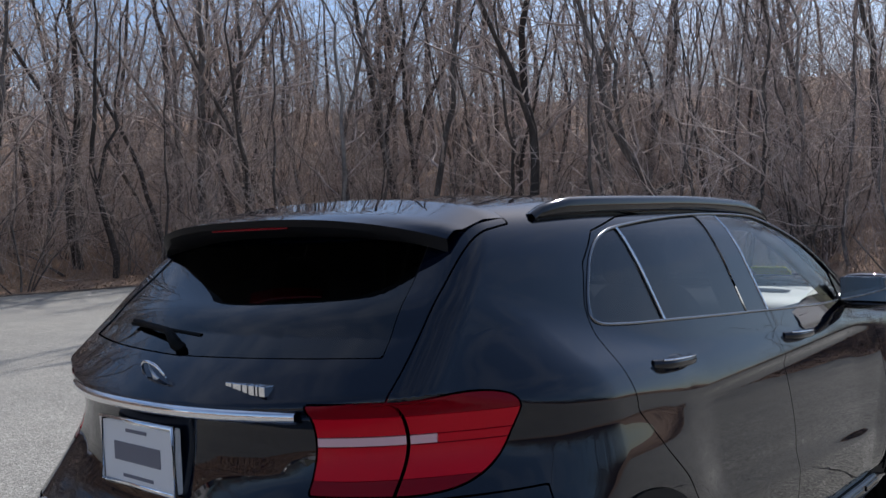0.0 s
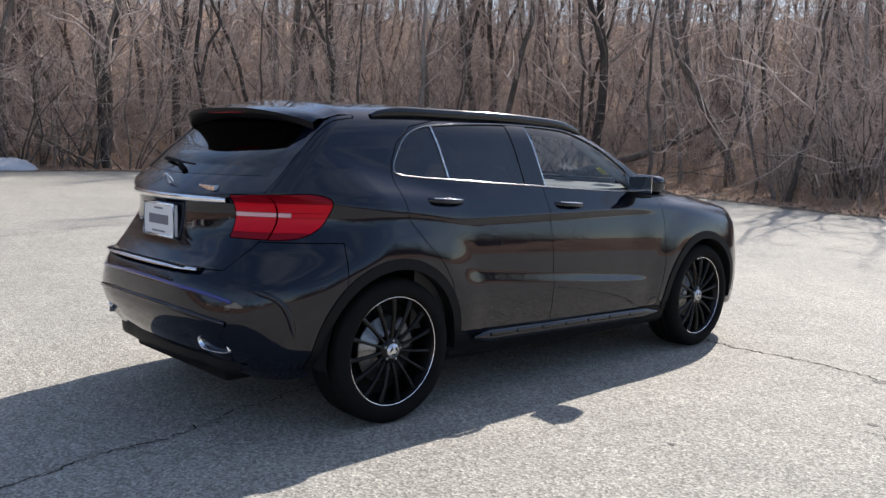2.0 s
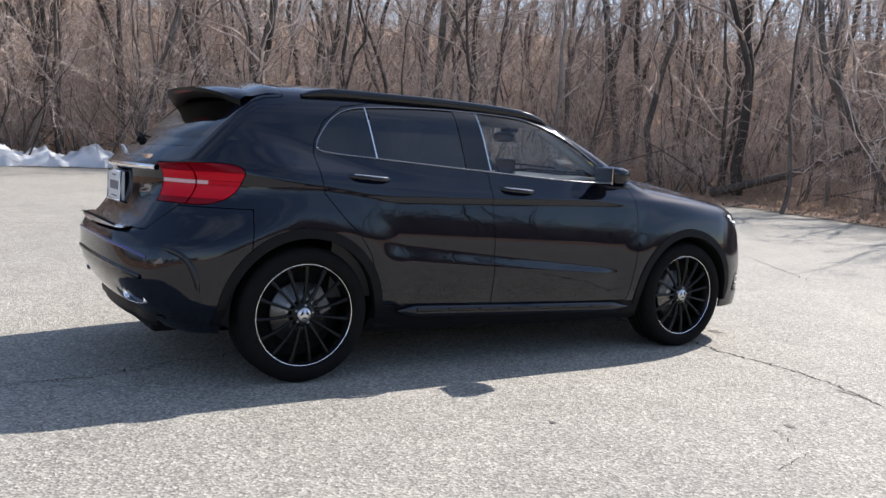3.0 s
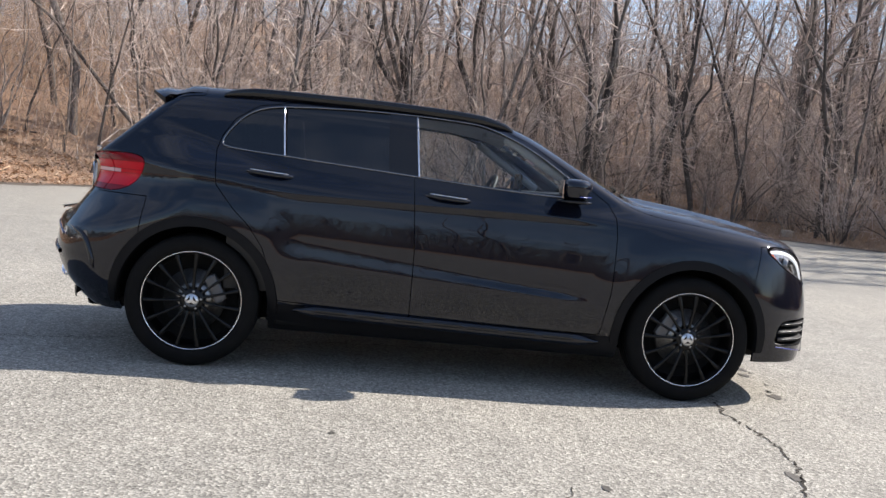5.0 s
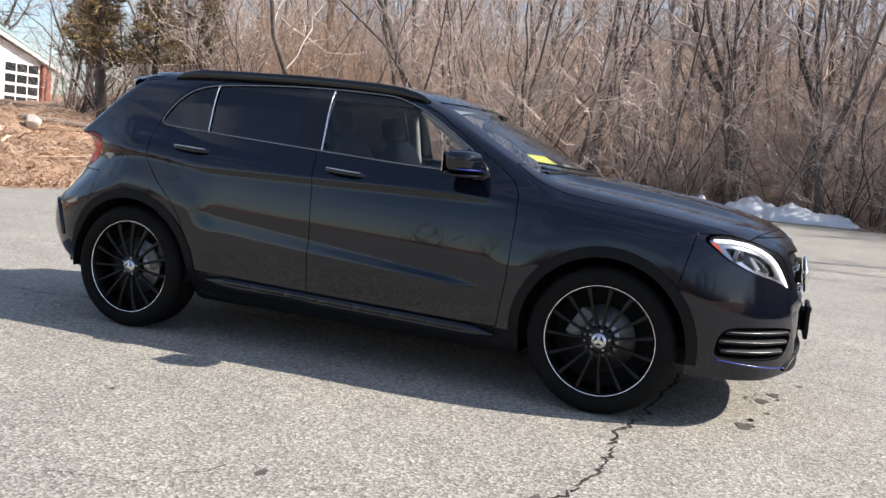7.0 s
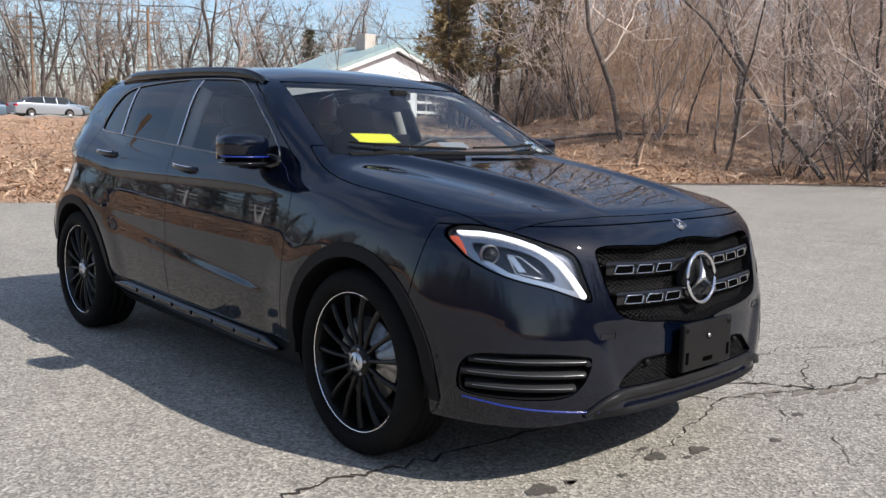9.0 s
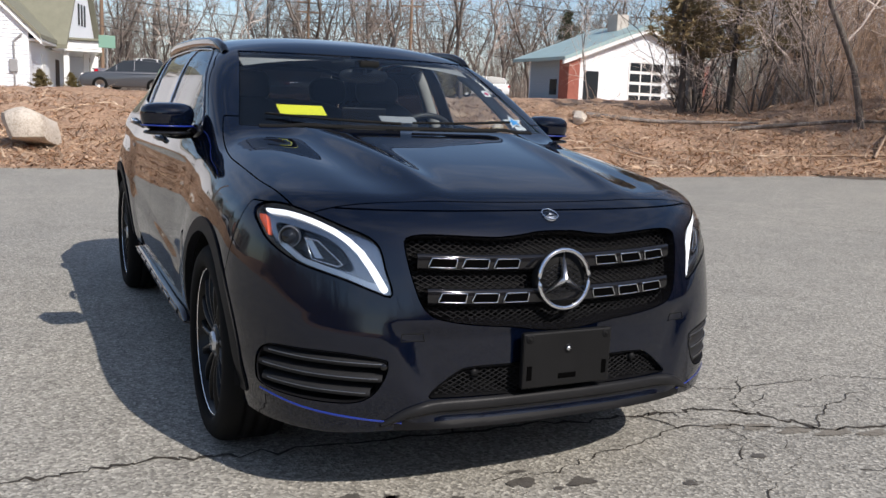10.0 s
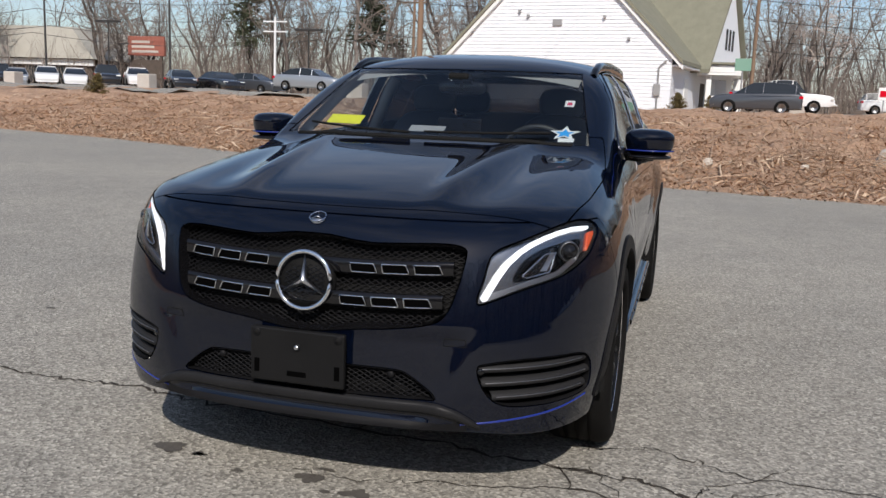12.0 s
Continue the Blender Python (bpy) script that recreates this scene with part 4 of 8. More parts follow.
def build_front(car, cuts):
    lamp = refine(refine(cuts["lamp"]))
    A, Z = -lamp[0][:, 1], lamp[0][:, 2]
    sd = poly_sd(A, Z, HEADLAMP)

    def along(pts, w0, w1):
        """Signed distance to a band of changing half width along a line."""
        p = np.array(pts, float)
        best = np.full(len(A), 1e9)
        total = len(p) - 1
        for k in range(total):
            d = p[k + 1] - p[k]
            t = np.clip(((A - p[k, 0]) * d[0] + (Z - p[k, 1]) * d[1]) / (d @ d), 0, 1)
            w = w0 + (w1 - w0) * (k + t) / total
            best = np.minimum(best, np.hypot(A - p[k, 0] - t * d[0], Z - p[k, 1] - t * d[1]) - w)
        return best

    strip = np.maximum(along([(0.806, 0.876), (0.770, 0.877), (0.735, 0.869), (0.700, 0.855), (0.665, 0.836), (0.635, 0.813), (0.605, 0.780), (0.580, 0.738), (0.551, 0.680)], 0.006, 0.0105), sd + 0.004)
    for sgn in (0, 1):
        mm = mirrored if sgn else (lambda s: s)
        side = 1 if sgn else -1
        unit = panel("headlamp", mm(inset(lamp, 0.050)), LAMP_INSIDE, car, "headlamp with a white daytime strip in a silver bezel", 0.0)
        v, f, n = mm(rim(inset(lamp, -0.0005), 0.05))
        k = len(lamp[1])
        part("housing", mesh_data("housing", v, f[k:], MATTE_BLACK, True, n), None, unit)
        lens = mm(inset(lamp, 0.001))
        part("lens", mesh_data("lens", lens[0], lens[1], CLEAR, True, lens[2]), None, unit, "clear lamp lens")
        panel("bezel", mm(clip(inset(lamp, 0.020), np.maximum(-poly_sd(A, Z, LAMP_POCKET), sd + 0.003))), LAMP_BEZEL, unit, "silver lamp bezel", 0.026)
        panel("daytime_strip", mm(clip(inset(lamp, 0.010), strip)), LAMP_WHITE, unit, "white light strip", 0.009)
        low = along([(0.556, 0.678), (0.60, 0.690), (0.67, 0.717), (0.75, 0.746), (0.790, 0.785)], 0.013, 0.007)
        panel("chrome_edge", mm(clip(inset(lamp, 0.013), np.maximum.reduce([low, sd + 0.004, -strip + 0.001]))), SATIN, unit, "silver lower edge", 0.006)
        panel("amber_reflector", mm(clip(inset(lamp, 0.012), np.maximum.reduce([0.8165 + (0.86 - Z) * 0.06 - A, sd + 0.003, Z - 0.863]))), AMBER, unit, "orange side reflector", 0.01)
        yy, zz, r = 0.762, 0.804, 0.029
        mt = pose(float(front_at(-yy, zz)) - 0.034, side * yy, zz, 0, 0, side * 24)
        part("projector", mesh_data("projector", *lathe([(0.0001, 0.022), (r * 0.5, 0.018), (r * 0.85, 0.006), (r, -0.006)], 28, "x"), GLOSS_BLACK, True), None, unit, m=mt)
        part("ring", mesh_data("ring", *lathe([(r, -0.01), (r * 1.03, 0.008), (r * 1.10, 0.004), (r * 1.12, -0.012)], 28, "x"), BLADE_EDGE, True), None, unit, "chrome ring", m=mt)
        # wedge-shaped inner lamp: dark panel in a thin chrome outline, with one bright facet
        wedge = np.array([(0.728, 0.806), (0.698, 0.800), (0.642, 0.738), (0.655, 0.732), (0.716, 0.748)])
        fine = np.concatenate([np.linspace(wedge[q], wedge[(q + 1) % 5], 4, endpoint=False) for q in range(5)])
        wx = front_at(-fine[:, 0], fine[:, 1]) - 0.030
        outline = np.stack([wx, side * fine[:, 0], fine[:, 1]], 1)
        m2 = len(outline)
        slab = np.concatenate([outline, outline - np.array([0.012, 0, 0])])
        part("wedge", mesh_data("wedge", slab, [tuple(range(m2)), tuple(range(2 * m2 - 1, m2 - 1, -1))] + [(q, (q + 1) % m2, m2 + (q + 1) % m2, m2 + q) for q in range(m2)], GLOSS_BLACK), None, unit)
        part("wedge_edge", mesh_data("wedge_edge", *tube(outline + np.array([0.001, 0, 0]), 0.0020, 6, True), CHROME, True), None, unit, "thin chrome outline")
        facet = np.array([(0.726, 0.802), (0.712, 0.800), (0.690, 0.752), (0.708, 0.752)])
        fx = front_at(-facet[:, 0], facet[:, 1]) - 0.027
        fq = np.stack([fx, side * facet[:, 0], facet[:, 1]], 1)
        fb = np.concatenate([fq, fq - np.array([0.006, 0, 0])])
        part("facet", mesh_data("facet", fb, [(0, 1, 2, 3), (7, 6, 5, 4), (0, 1, 5, 4), (1, 2, 6, 5), (2, 3, 7, 6), (3, 0, 4, 7)], SATIN), None, unit)

    def lattice(name, poly, pitch, depth, r, parent, mat):
        """Diamond wire mesh inside an outline, both sides of the centre."""
        runs = []
        lo, hi = poly.min(0), poly.max(0)
        slope = 0.55
        for sgn in (1, -1):
            for c in np.arange(-1.6, 1.6, pitch):
                t = np.arange(-hi[0], hi[0], 0.012)
                z = c + sgn * slope * t
                ok = (z > lo[1]) & (z < hi[1])
                ok &= poly_sd(np.abs(t), z, poly) < -0.002
                idx = np.flatnonzero(ok)
                if len(idx) < 2:
                    continue
                for run in np.split(idx, np.flatnonzero(np.diff(idx) > 1) + 1):
                    if len(run) < 2:
                        continue
                    y, zz = t[run], z[run]
                    runs.append(tube(np.stack([front_at(y, zz) - depth, y, zz], 1), r, 4))
        return part(name, mesh_data(name, *join(runs), mat, True), None, parent)

    # grille
    g = both(inset(cuts["grille"], 0.075))
    grille = part("grille", mesh_data("grille", g[0], g[1], MATTE_BLACK, True, g[2]), None, car, "black grille with chrome-edged slots")
    lip = rim(inset(cuts["grille"], -0.001), 0.08)
    k = len(cuts["grille"][1])
    ls = both((lip[0], lip[1][k:], lip[2]))
    part("surround", mesh_data("surround", *ls[:2], GLOSS_BLACK, True, ls[2]), None, grille)
    lattice("wire_mesh", GRILLE, 0.0145, 0.045, 0.0020, grille, CLADDING)
    for zc, y1 in ((0.757, 0.452), (0.660, 0.430)):
        yy = np.linspace(-y1, y1, 41)
        for hgt, dep, nm in ((0.024, 0.012, "louvre"),):
            zz = zc - 0.018 * (1 - (yy / 0.45) ** 2) * 0.6
            x = front_at(yy, np.full_like(yy, zc)) - dep
            prof = [(-0.05, hgt * 0.7), (0.0, hgt), (0.004, hgt * 0.6), (0.004, -hgt * 0.6), (0.0, -hgt), (-0.05, -hgt * 0.7)]
            v = np.stack([np.stack([x + a, yy, zz + b], 1) for a, b in prof], 1).reshape(-1, 3)
            i, j = np.meshgrid(np.arange(40), np.arange(5), indexing="ij")
            f = np.stack([i * 6 + j, i * 6 + j + 1, (i + 1) * 6 + j + 1, (i + 1) * 6 + j], -1).reshape(-1, 4)
            lv = part(nm, mesh_data(nm, v, f, GLOSS_BLACK, True), None, grille)
        shift = 0.0 if zc > 0.7 else 0.022
        for s in (-1, 1):
            for k3 in range(3):
                ya, yb = 0.138 - shift + 0.100 * k3, 0.138 - shift + 0.100 * k3 + 0.082
                pts = [(yb + 0.003, -0.014), (ya + 0.003, -0.014), (ya - 0.003, 0.013), (yb - 0.010, 0.013)]
                loop = rounded(pts, 1)
                fine = np.concatenate([np.linspace(loop[q], loop[(q + 1) % 4], 6, endpoint=False) for q in range(4)])
                yv = s * fine[:, 0]
                zb = zc - 0.018 * (1 - (fine[:, 0] / 0.45) ** 2) * 0.6
                xv = front_at(yv, np.full_like(yv, zc)) - 0.006
                part("slot_frame", mesh_data("slot_frame", *tube(np.stack([xv, yv, zb + fine[:, 1]], 1), 0.0019, 6, True), CHROME, True), None, lv, "thin chrome slot frame")
                # flat near-black sheet paints the shade inside the slot
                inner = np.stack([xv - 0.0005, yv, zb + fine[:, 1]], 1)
                part("slot", mesh_data("slot", inner, [tuple(range(len(inner)))], OPENING_SHADE), None, lv)
    x0 = float(front_at(0.0, 0.70))
    star_badge(0.088, 0.020, grille, "emblem", pose(x0 + 0.012, 0, 0.700, -6, 0, 90), None, "large chrome ring emblem with three spokes")
    dome = lathe([(0.0001, 0.018), (0.084, 0.018), (0.088, 0.045)], 36)
    part("emblem_base", mesh_data("emblem_base", *dome, MATTE_BLACK, True), None, grille, m=pose(x0 + 0.012, 0, 0.700, -6, 0, 90))
    lattice("emblem_mesh", rounded([(-0.08, 0.70), (0, 0.775), (0.08, 0.70), (0, 0.625)], 3), 0.014, -0.001, 0.0014, grille, GLOSS_BLACK)
    xb = float(front_at(0.0, 0.885))
    star_badge(0.026, 0.004, car, "hood_badge", pose(xb + 0.004, 0, 0.885, -62, 0, 90), SATIN, "small round silver badge")

    # lower grille, skid and bracket
    g = both(inset(cuts["low_grille"], 0.07))
    low = part("lower_grille", mesh_data("lower_grille", g[0], g[1], MATTE_BLACK, True, g[2]), None, car, "black wire-mesh lower grille")
    lip = rim(inset(cuts["low_grille"], -0.001), 0.075)
    k = len(cuts["low_grille"][1])
    ls = both((lip[0], lip[1][k:], lip[2]))
    part("surround", mesh_data("surround", *ls[:2], CLADDING, True, ls[2]), None, low)
    lattice("wire_mesh", LOW_GRILLE, 0.0145, 0.016, 0.0022, low, CLADDING)
    for s in (-1, 1):
        yy = s * 0.285
        part("parking_sensor", mesh_data("parking_sensor", *lathe([(0.0001, 0.010), (0.010, 0.010), (0.012, 0.0), (0.012, -0.03)], 16, "x"), CLADDING, True), None, low,
             m=pose(float(front_at(yy, 0.432)) - 0.012, yy, 0.432))
    # skid trim under the mesh: a broad satin V
    yy = np.concatenate([np.linspace(-0.56, -0.44, 8), np.linspace(-0.43, 0.43, 30), np.linspace(0.44, 0.56, 8)])
    zc = pchip(np.abs(yy), [0, 0.42, 0.47, 0.56], [0.340, 0.338, 0.330, 0.285])
    hw = pchip(np.abs(yy), [0, 0.40, 0.50, 0.56], [0.018, 0.018, 0.014, 0.004])
    nrm = np.tile([1.0, 0, 0.05], (len(yy), 1))
    v, f = ribbon(np.stack([front_at(yy, zc), yy, zc], 1), nrm, np.tile([0.0, 0, 1], (len(yy), 1)) , hw[:, None], 0.010, 0.006)
    part("skid_trim", mesh_data("skid_trim", v, f, SKID, True), None, car, "dark satin skid trim")
    for s in (-1, 1):
        yy = s * np.linspace(0.50, 0.835, 26)
        zc = pchip(np.abs(yy), [0.5, 0.6, 0.75, 0.88], [0.292, 0.300, 0.318, 0.352])
        p = np.stack([front_at(yy, zc), yy, zc], 1)
        part("blue_line", mesh_data("blue_line", *tube(p - np.array([0.002, 0, 0]), 0.0045, 6), BLUE_TRIM, True), None, car, "thin blue trim line")

    # plate bracket
    br = part("plate_bracket", boxed((2.250, -0.156, 0.382), (2.272, 0.156, 0.552), 0.006), BRACKET, car, "empty black plastic plate bracket")
    part("spacer", boxed((2.18, -0.10, 0.42), (2.252, 0.10, 0.52)), MATTE_BLACK, br)
    for y, z in ((-0.135, 0.535), (0.135, 0.535), (0.0, 0.498)):
        part("screw", mesh_data("screw", *lathe([(0.0001, 0.003), (0.006, 0.003), (0.008, -0.002)], 12, "x"), SATIN if y == 0 else MATTE_BLACK, True), None, br, m=Matrix.Translation((2.2745, y, z)))
        part("boss", mesh_data("boss", *lathe([(0.008, 0.0035), (0.013, 0.0035), (0.014, 0.0)], 16, "x"), CLADDING, True), None, br, m=Matrix.Translation((2.2715, y, z)))
    # bracket slots are near-black pads, the shade of holes put into colour
    for lo, hi in (((-0.142, 0.408), (-0.124, 0.452)), ((0.124, 0.408), (0.142, 0.452)), ((-0.032, 0.405), (0.032, 0.422))):
        part("slot", boxed((2.268, lo[0], lo[1]), (2.2735, hi[0], hi[1]), 0.002), OPENING_SHADE, br)

    # fog recess with three blades
    fog = cuts["fog"]
    for sgn in (0, 1):
        mm = mirrored if sgn else (lambda s: s)
        b = mm(inset(fog, 0.06))
        vent = part("corner_vent", mesh_data("corner_vent", b[0], b[1], MATTE_BLACK, True, b[2]), None, car, "black corner vent with three blades")
        lv = rim(inset(fog, -0.001), 0.07)
        k = len(fog[1])
        ls = mm((lv[0], lv[1][k:], lv[2]))
        part("surround", mesh_data("surround", *ls[:2], CLADDING, True, ls[2]), None, vent)
        for zc in (0.462, 0.418, 0.374):
            t = np.linspace(0.55, 0.846, 30)
            zz = zc + 0.012 * (t - 0.70)
            ok = poly_sd(t, zz, FOG) < -0.001
            t, zz = t[ok], zz[ok]
            yv = t if sgn else -t
            p = np.stack([front_at(yv, zz), yv, zz], 1)
            nrm = np.stack([np.full_like(t, 0.8), np.sign(yv) * 0.6, 0 * t], 1)
            up = np.array([0, 0, 1.0])
            prof = [(-0.055, 0.022), (-0.010, 0.016), (-0.002, 0.006), (-0.004, -0.004), (-0.05, -0.010)]
            v = np.stack([p + nrm * a + up * c for a, c in prof], 1).reshape(-1, 3)
            i, j = np.meshgrid(np.arange(len(t) - 1), np.arange(4), indexing="ij")
            f = np.stack([i * 5 + j, i * 5 + j + 1, (i + 1) * 5 + j + 1, (i + 1) * 5 + j], -1).reshape(-1, 4)
            bl = part("blade", mesh_data("blade", v, f, BLADE, True), None, vent)
            part("edge", mesh_data("edge", *tube((p + nrm * -0.002 + up * 0.007)[1:-1], 0.0018, 5), BLADE_EDGE, True), None, vent, "thin satin edge")
        # washer cover and round sensors in the bumper
        s = 1 if sgn else -1
        yy, zz = s * 0.475, 0.545
        q = [(yy - 0.035, zz - 0.012), (yy + 0.035, zz - 0.012), (yy + 0.03, zz + 0.010), (yy - 0.03, zz + 0.010)]
        loop = np.concatenate([np.linspace(q[a], q[(a + 1) % 4], 6, endpoint=False) for a in range(4)])
        p = np.stack([front_at(loop[:, 0], loop[:, 1]) + 0.0004, loop[:, 0], loop[:, 1]], 1)
        part("washer_cover", mesh_data("washer_cover", *tube(p, 0.0016, 4, True), MATTE_BLACK, True), None, car)
        yy, zz = s * 0.555, 0.46
        part("parking_sensor", mesh_data("parking_sensor", *lathe([(0.0001, 0.002), (0.009, 0.002), (0.0105, -0.004)], 18, "x"), GLOSS_BLACK, True), None, car,
             m=pose(float(front_at(yy, zz)), yy, zz, 0, 0, s * 20))


def build_rear(car, cuts):
    tail = refine(cuts["tail"])
    A, Z, X = -tail[0][:, 1], tail[0][:, 2], tail[0][:, 0]
    for sgn in (0, 1):
        mm = mirrored if sgn else (lambda s: s)
        for inner in (0, 1):
            g_in = (A - 0.642) if inner else (0.648 - A)
            piece = clip(tail, g_in)
            base = panel("tail_lamp", mm(inset(piece, 0.006)), RED_DARK, car, "red tail lamp with a pale band", 0.02)
            z, x = piece[0][:, 2], piece[0][:, 0]
            bands = [("dark_band", RED_DARK, np.maximum(1.043 - z, -1)), ("upper_band", RED_LENS, np.maximum(1.0015 - z, z - 1.0415)),
                     ("pale_band", PALE_LENS, np.maximum.reduce([0.981 - z, z - 0.999, x + 1.80])), ("side_band", RED_LENS, np.maximum.reduce([0.981 - z, z - 0.999, -1.802 - x])),
                     ("lower_band", RED_LENS, np.maximum(0.9135 - z, z - 0.9785)), ("bottom_band", RED_DARK, z - 0.912)]
            for nm, mat, g in bands:
                if (g < -0.002).any():
                    s = clip(piece, g)
                    if len(s[1]) > 3:
                        panel(nm, mm(s), mat, base, depth=0.012)

    # spoiler over the rear window
    yy = np.linspace(-0.585, 0.585, 41)
    u = np.abs(yy) / 0.585
    sweep = 0.13 * u ** 4
    rows = []
    for x, lift in ((-1.40, 0.001), (-1.48, 0.007), (-1.56, 0.012)):
        rows.append(np.stack([np.full_like(yy, x), yy, top_at(np.full_like(yy, x), yy) + lift], 1))
    for x, z0 in ((-1.66, 1.492), (-1.72, 1.480), (-1.752, 1.472)):
        rows.append(np.stack([x + sweep * (-1.56 - x) / 0.19, yy, z0 - 0.050 * u ** 2.6 - 0.016 * u ** 8], 1))
    rows.append(rows[-1] + np.array([0.004, 0, -0.018]))
    for x, z0 in ((-1.722, 1.440), (-1.64, 1.425)):
        rows.append(np.stack([x + sweep * 0.8, yy, z0 - 0.05 * u ** 2.6 - 0.016 * u ** 8], 1))
    sp = None
    for nm, rs, mat in (("roof_spoiler", rows[:6], PAINT), ("underside", rows[5:], CLADDING)):
        v = np.stack(rs, 1).reshape(-1, 3)
        k = len(rs)
        i, j = np.meshgrid(np.arange(len(yy) - 1), np.arange(k - 1), indexing="ij")
        f = np.stack([i * k + j, i * k + j + 1, (i + 1) * k + j + 1, (i + 1) * k + j], -1).reshape(-1, 4)
        ob = part(nm, mesh_data(nm, v, f, mat, True), None, sp or car, "" if sp else "black roof spoiler over the rear window", angle=40, smooth=True)
        sp = sp or ob
    part("brake_light", boxed((-1.744, -0.16, 1.446), (-1.728, 0.16, 1.455), 0.002), RED_DARK, sp)

    # wiper on the back glass
    part("rear_wiper", mesh_data("rear_wiper", *join([tube([(-1.94, 0.02, 1.155), (-1.965, 0.02, 1.175), (-1.935, 0.10, 1.20), (-1.895, 0.32, 1.215)], [0.016, 0.016, 0.010, 0.006], 8),
                                                      tube([(-1.915, -0.02, 1.19), (-1.89, 0.34, 1.205)], 0.006, 6)]), MATTE_BLACK, True), None, car, "black rear wiper")
    # bright bar, badge, plate and lettering bars on the tailgate
    yy = np.linspace(-0.47, 0.47, 31)
    zc = np.full_like(yy, 1.045)
    v, f = ribbon(np.stack([rear_at(yy, zc), yy, zc], 1), np.tile([-1.0, 0, 0.15], (31, 1)), np.tile([0, 0, 1.0], (31, 1)), 0.013, 0.012, 0.006)
    part("handle_bar", mesh_data("handle_bar", v, f, CHROME, True), None, car, "chrome bar above the plate")
    star_badge(0.045, 0.008, car, "rear_badge", pose(float(rear_at(0.0, 1.105)) - 0.004, 0, 1.105, 28, 0, -90), None, "small chrome ring badge")
    zt, x0 = 1.098, float(rear_at(-0.32, 1.098))
    y = -0.255
    for w in (0.020, 0.028, 0.016, 0.018, 0.006, 0.018):
        part("lettering_bar", boxed((x0 - 0.006, y - w, zt - 0.011), (x0 + 0.02, y, zt + 0.011), 0.001), CHROME, car)
        y -= w + 0.006
    xp = float(rear_at(np.zeros(5), np.linspace(0.86, 1.0, 5)).min()) - 0.002
    plate = part("rear_plate", boxed((xp - 0.012, -0.153, 0.855), (xp + 0.01, 0.153, 1.005), 0.003), WHITE_PLASTIC, car, "white number plate with plain bars")
    part("plate_frame", mesh_data("plate_frame", *tube([(xp - 0.012, a, b) for a, b in ((-0.155, 0.853), (0.155, 0.853), (0.155, 1.007), (-0.155, 1.007))], 0.007, 6, True), CHROME, True), None, plate, "chrome plate frame")
    for z, w, h in ((0.983, 0.09, 0.008), (0.930, 0.20, 0.045), (0.873, 0.13, 0.008)):
        part("print_bar", boxed((xp - 0.0135, -w / 2, z - h / 2), (xp - 0.010, w / 2, z + h / 2)), GREY_PRINT, plate)
    # load sill, blue line, tail pipes and diffuser
    yy = np.linspace(-0.47, 0.47, 31)
    xr = rear_at(yy, np.full_like(yy, 0.72)) + 0.030
    v, f = ribbon(np.stack([xr, yy, np.full_like(yy, 0.748)], 1), np.tile([0, 0, 1.0], (31, 1)), np.tile([1.0, 0, 0], (31, 1)), 0.036, 0.004, 0.003)
    part("load_sill", mesh_data("load_sill", v, f, CHROME, True), None, car, "chrome load sill plate")
    part("sill_pad", boxed((float(xr.min()) - 0.012, -0.40, 0.7545), (float(xr.min()) + 0.012, 0.40, 0.757), 0.001), MATTE_BLACK, car)
    yy = np.linspace(-0.66, 0.66, 51)
    zc = 0.683 - 0.058 * (np.abs(yy) / 0.65) ** 3
    n = np.stack([np.full_like(yy, -1.0), 0.9 * yy, 0 * yy], 1)
    v, f = ribbon(np.stack([rear_at(yy, zc), yy, zc], 1), n / np.linalg.norm(n, axis=1, keepdims=True), np.tile([0, 0, 1.0], (51, 1)), 0.0085, 0.002, 0.002)
    part("blue_line", mesh_data("blue_line", v, f, BLUE_TRIM, True), None, car, "thin blue trim line")
    yy = np.linspace(-0.64, 0.64, 51)
    zc = 0.575 - 0.05 * (np.abs(yy) / 0.65) ** 3
    n = np.stack([np.full_like(yy, -1.0), 0.9 * yy, 0 * yy], 1)
    v, f = ribbon(np.stack([rear_at(yy, zc), yy, zc], 1), n / np.linalg.norm(n, axis=1, keepdims=True), np.tile([0, 0, 1.0], (51, 1)), 0.012, 0.005, 0.006)
    part("bumper_crease", mesh_data("bumper_crease", v, f, PAINT, True), None, car, "raised crease across the bumper")
    # slanted exhaust trims in the lower corners
    for s in (-1, 1):
        o = rounded([(0.066, 0.029), (-0.040, 0.026), (-0.074, -0.031), (0.048, -0.026)], 4)
        xe = float(rear_at(s * 0.545, 0.45)) + 0.018
        ring = [np.array([(xe + dx - a * 0.45, s * (0.546 - a * sc), 0.424 + b * sc) for a, b in o]) for dx, sc in ((0.14, 0.92), (-0.004, 1.0), (-0.008, 0.97), (-0.004, 0.91), (0.10, 0.88))]
        v = np.stack(ring, 1).reshape(-1, 3)
        n = len(o)
        i, j = np.meshgrid(np.arange(n), np.arange(4), indexing="ij")
        i2 = (i + 1) % n
        f = np.stack([i * 5 + j, i * 5 + j + 1, i2 * 5 + j + 1, i2 * 5 + j], -1).reshape(-1, 4)
        pipe = part("tail_pipe", mesh_data("tail_pipe", v, f, CHROME, True), None, car, "chrome exhaust trim")
        # near-black sheet closes the pipe and paints its inner shade
        back_v = ring[3] + np.array([0.02, 0, 0])
        part("mouth", mesh_data("mouth", back_v, [tuple(range(n))], OPENING_SHADE), None, pipe)
    yy = np.linspace(-0.62, 0.62, 41)
    zc = np.full_like(yy, 0.33)
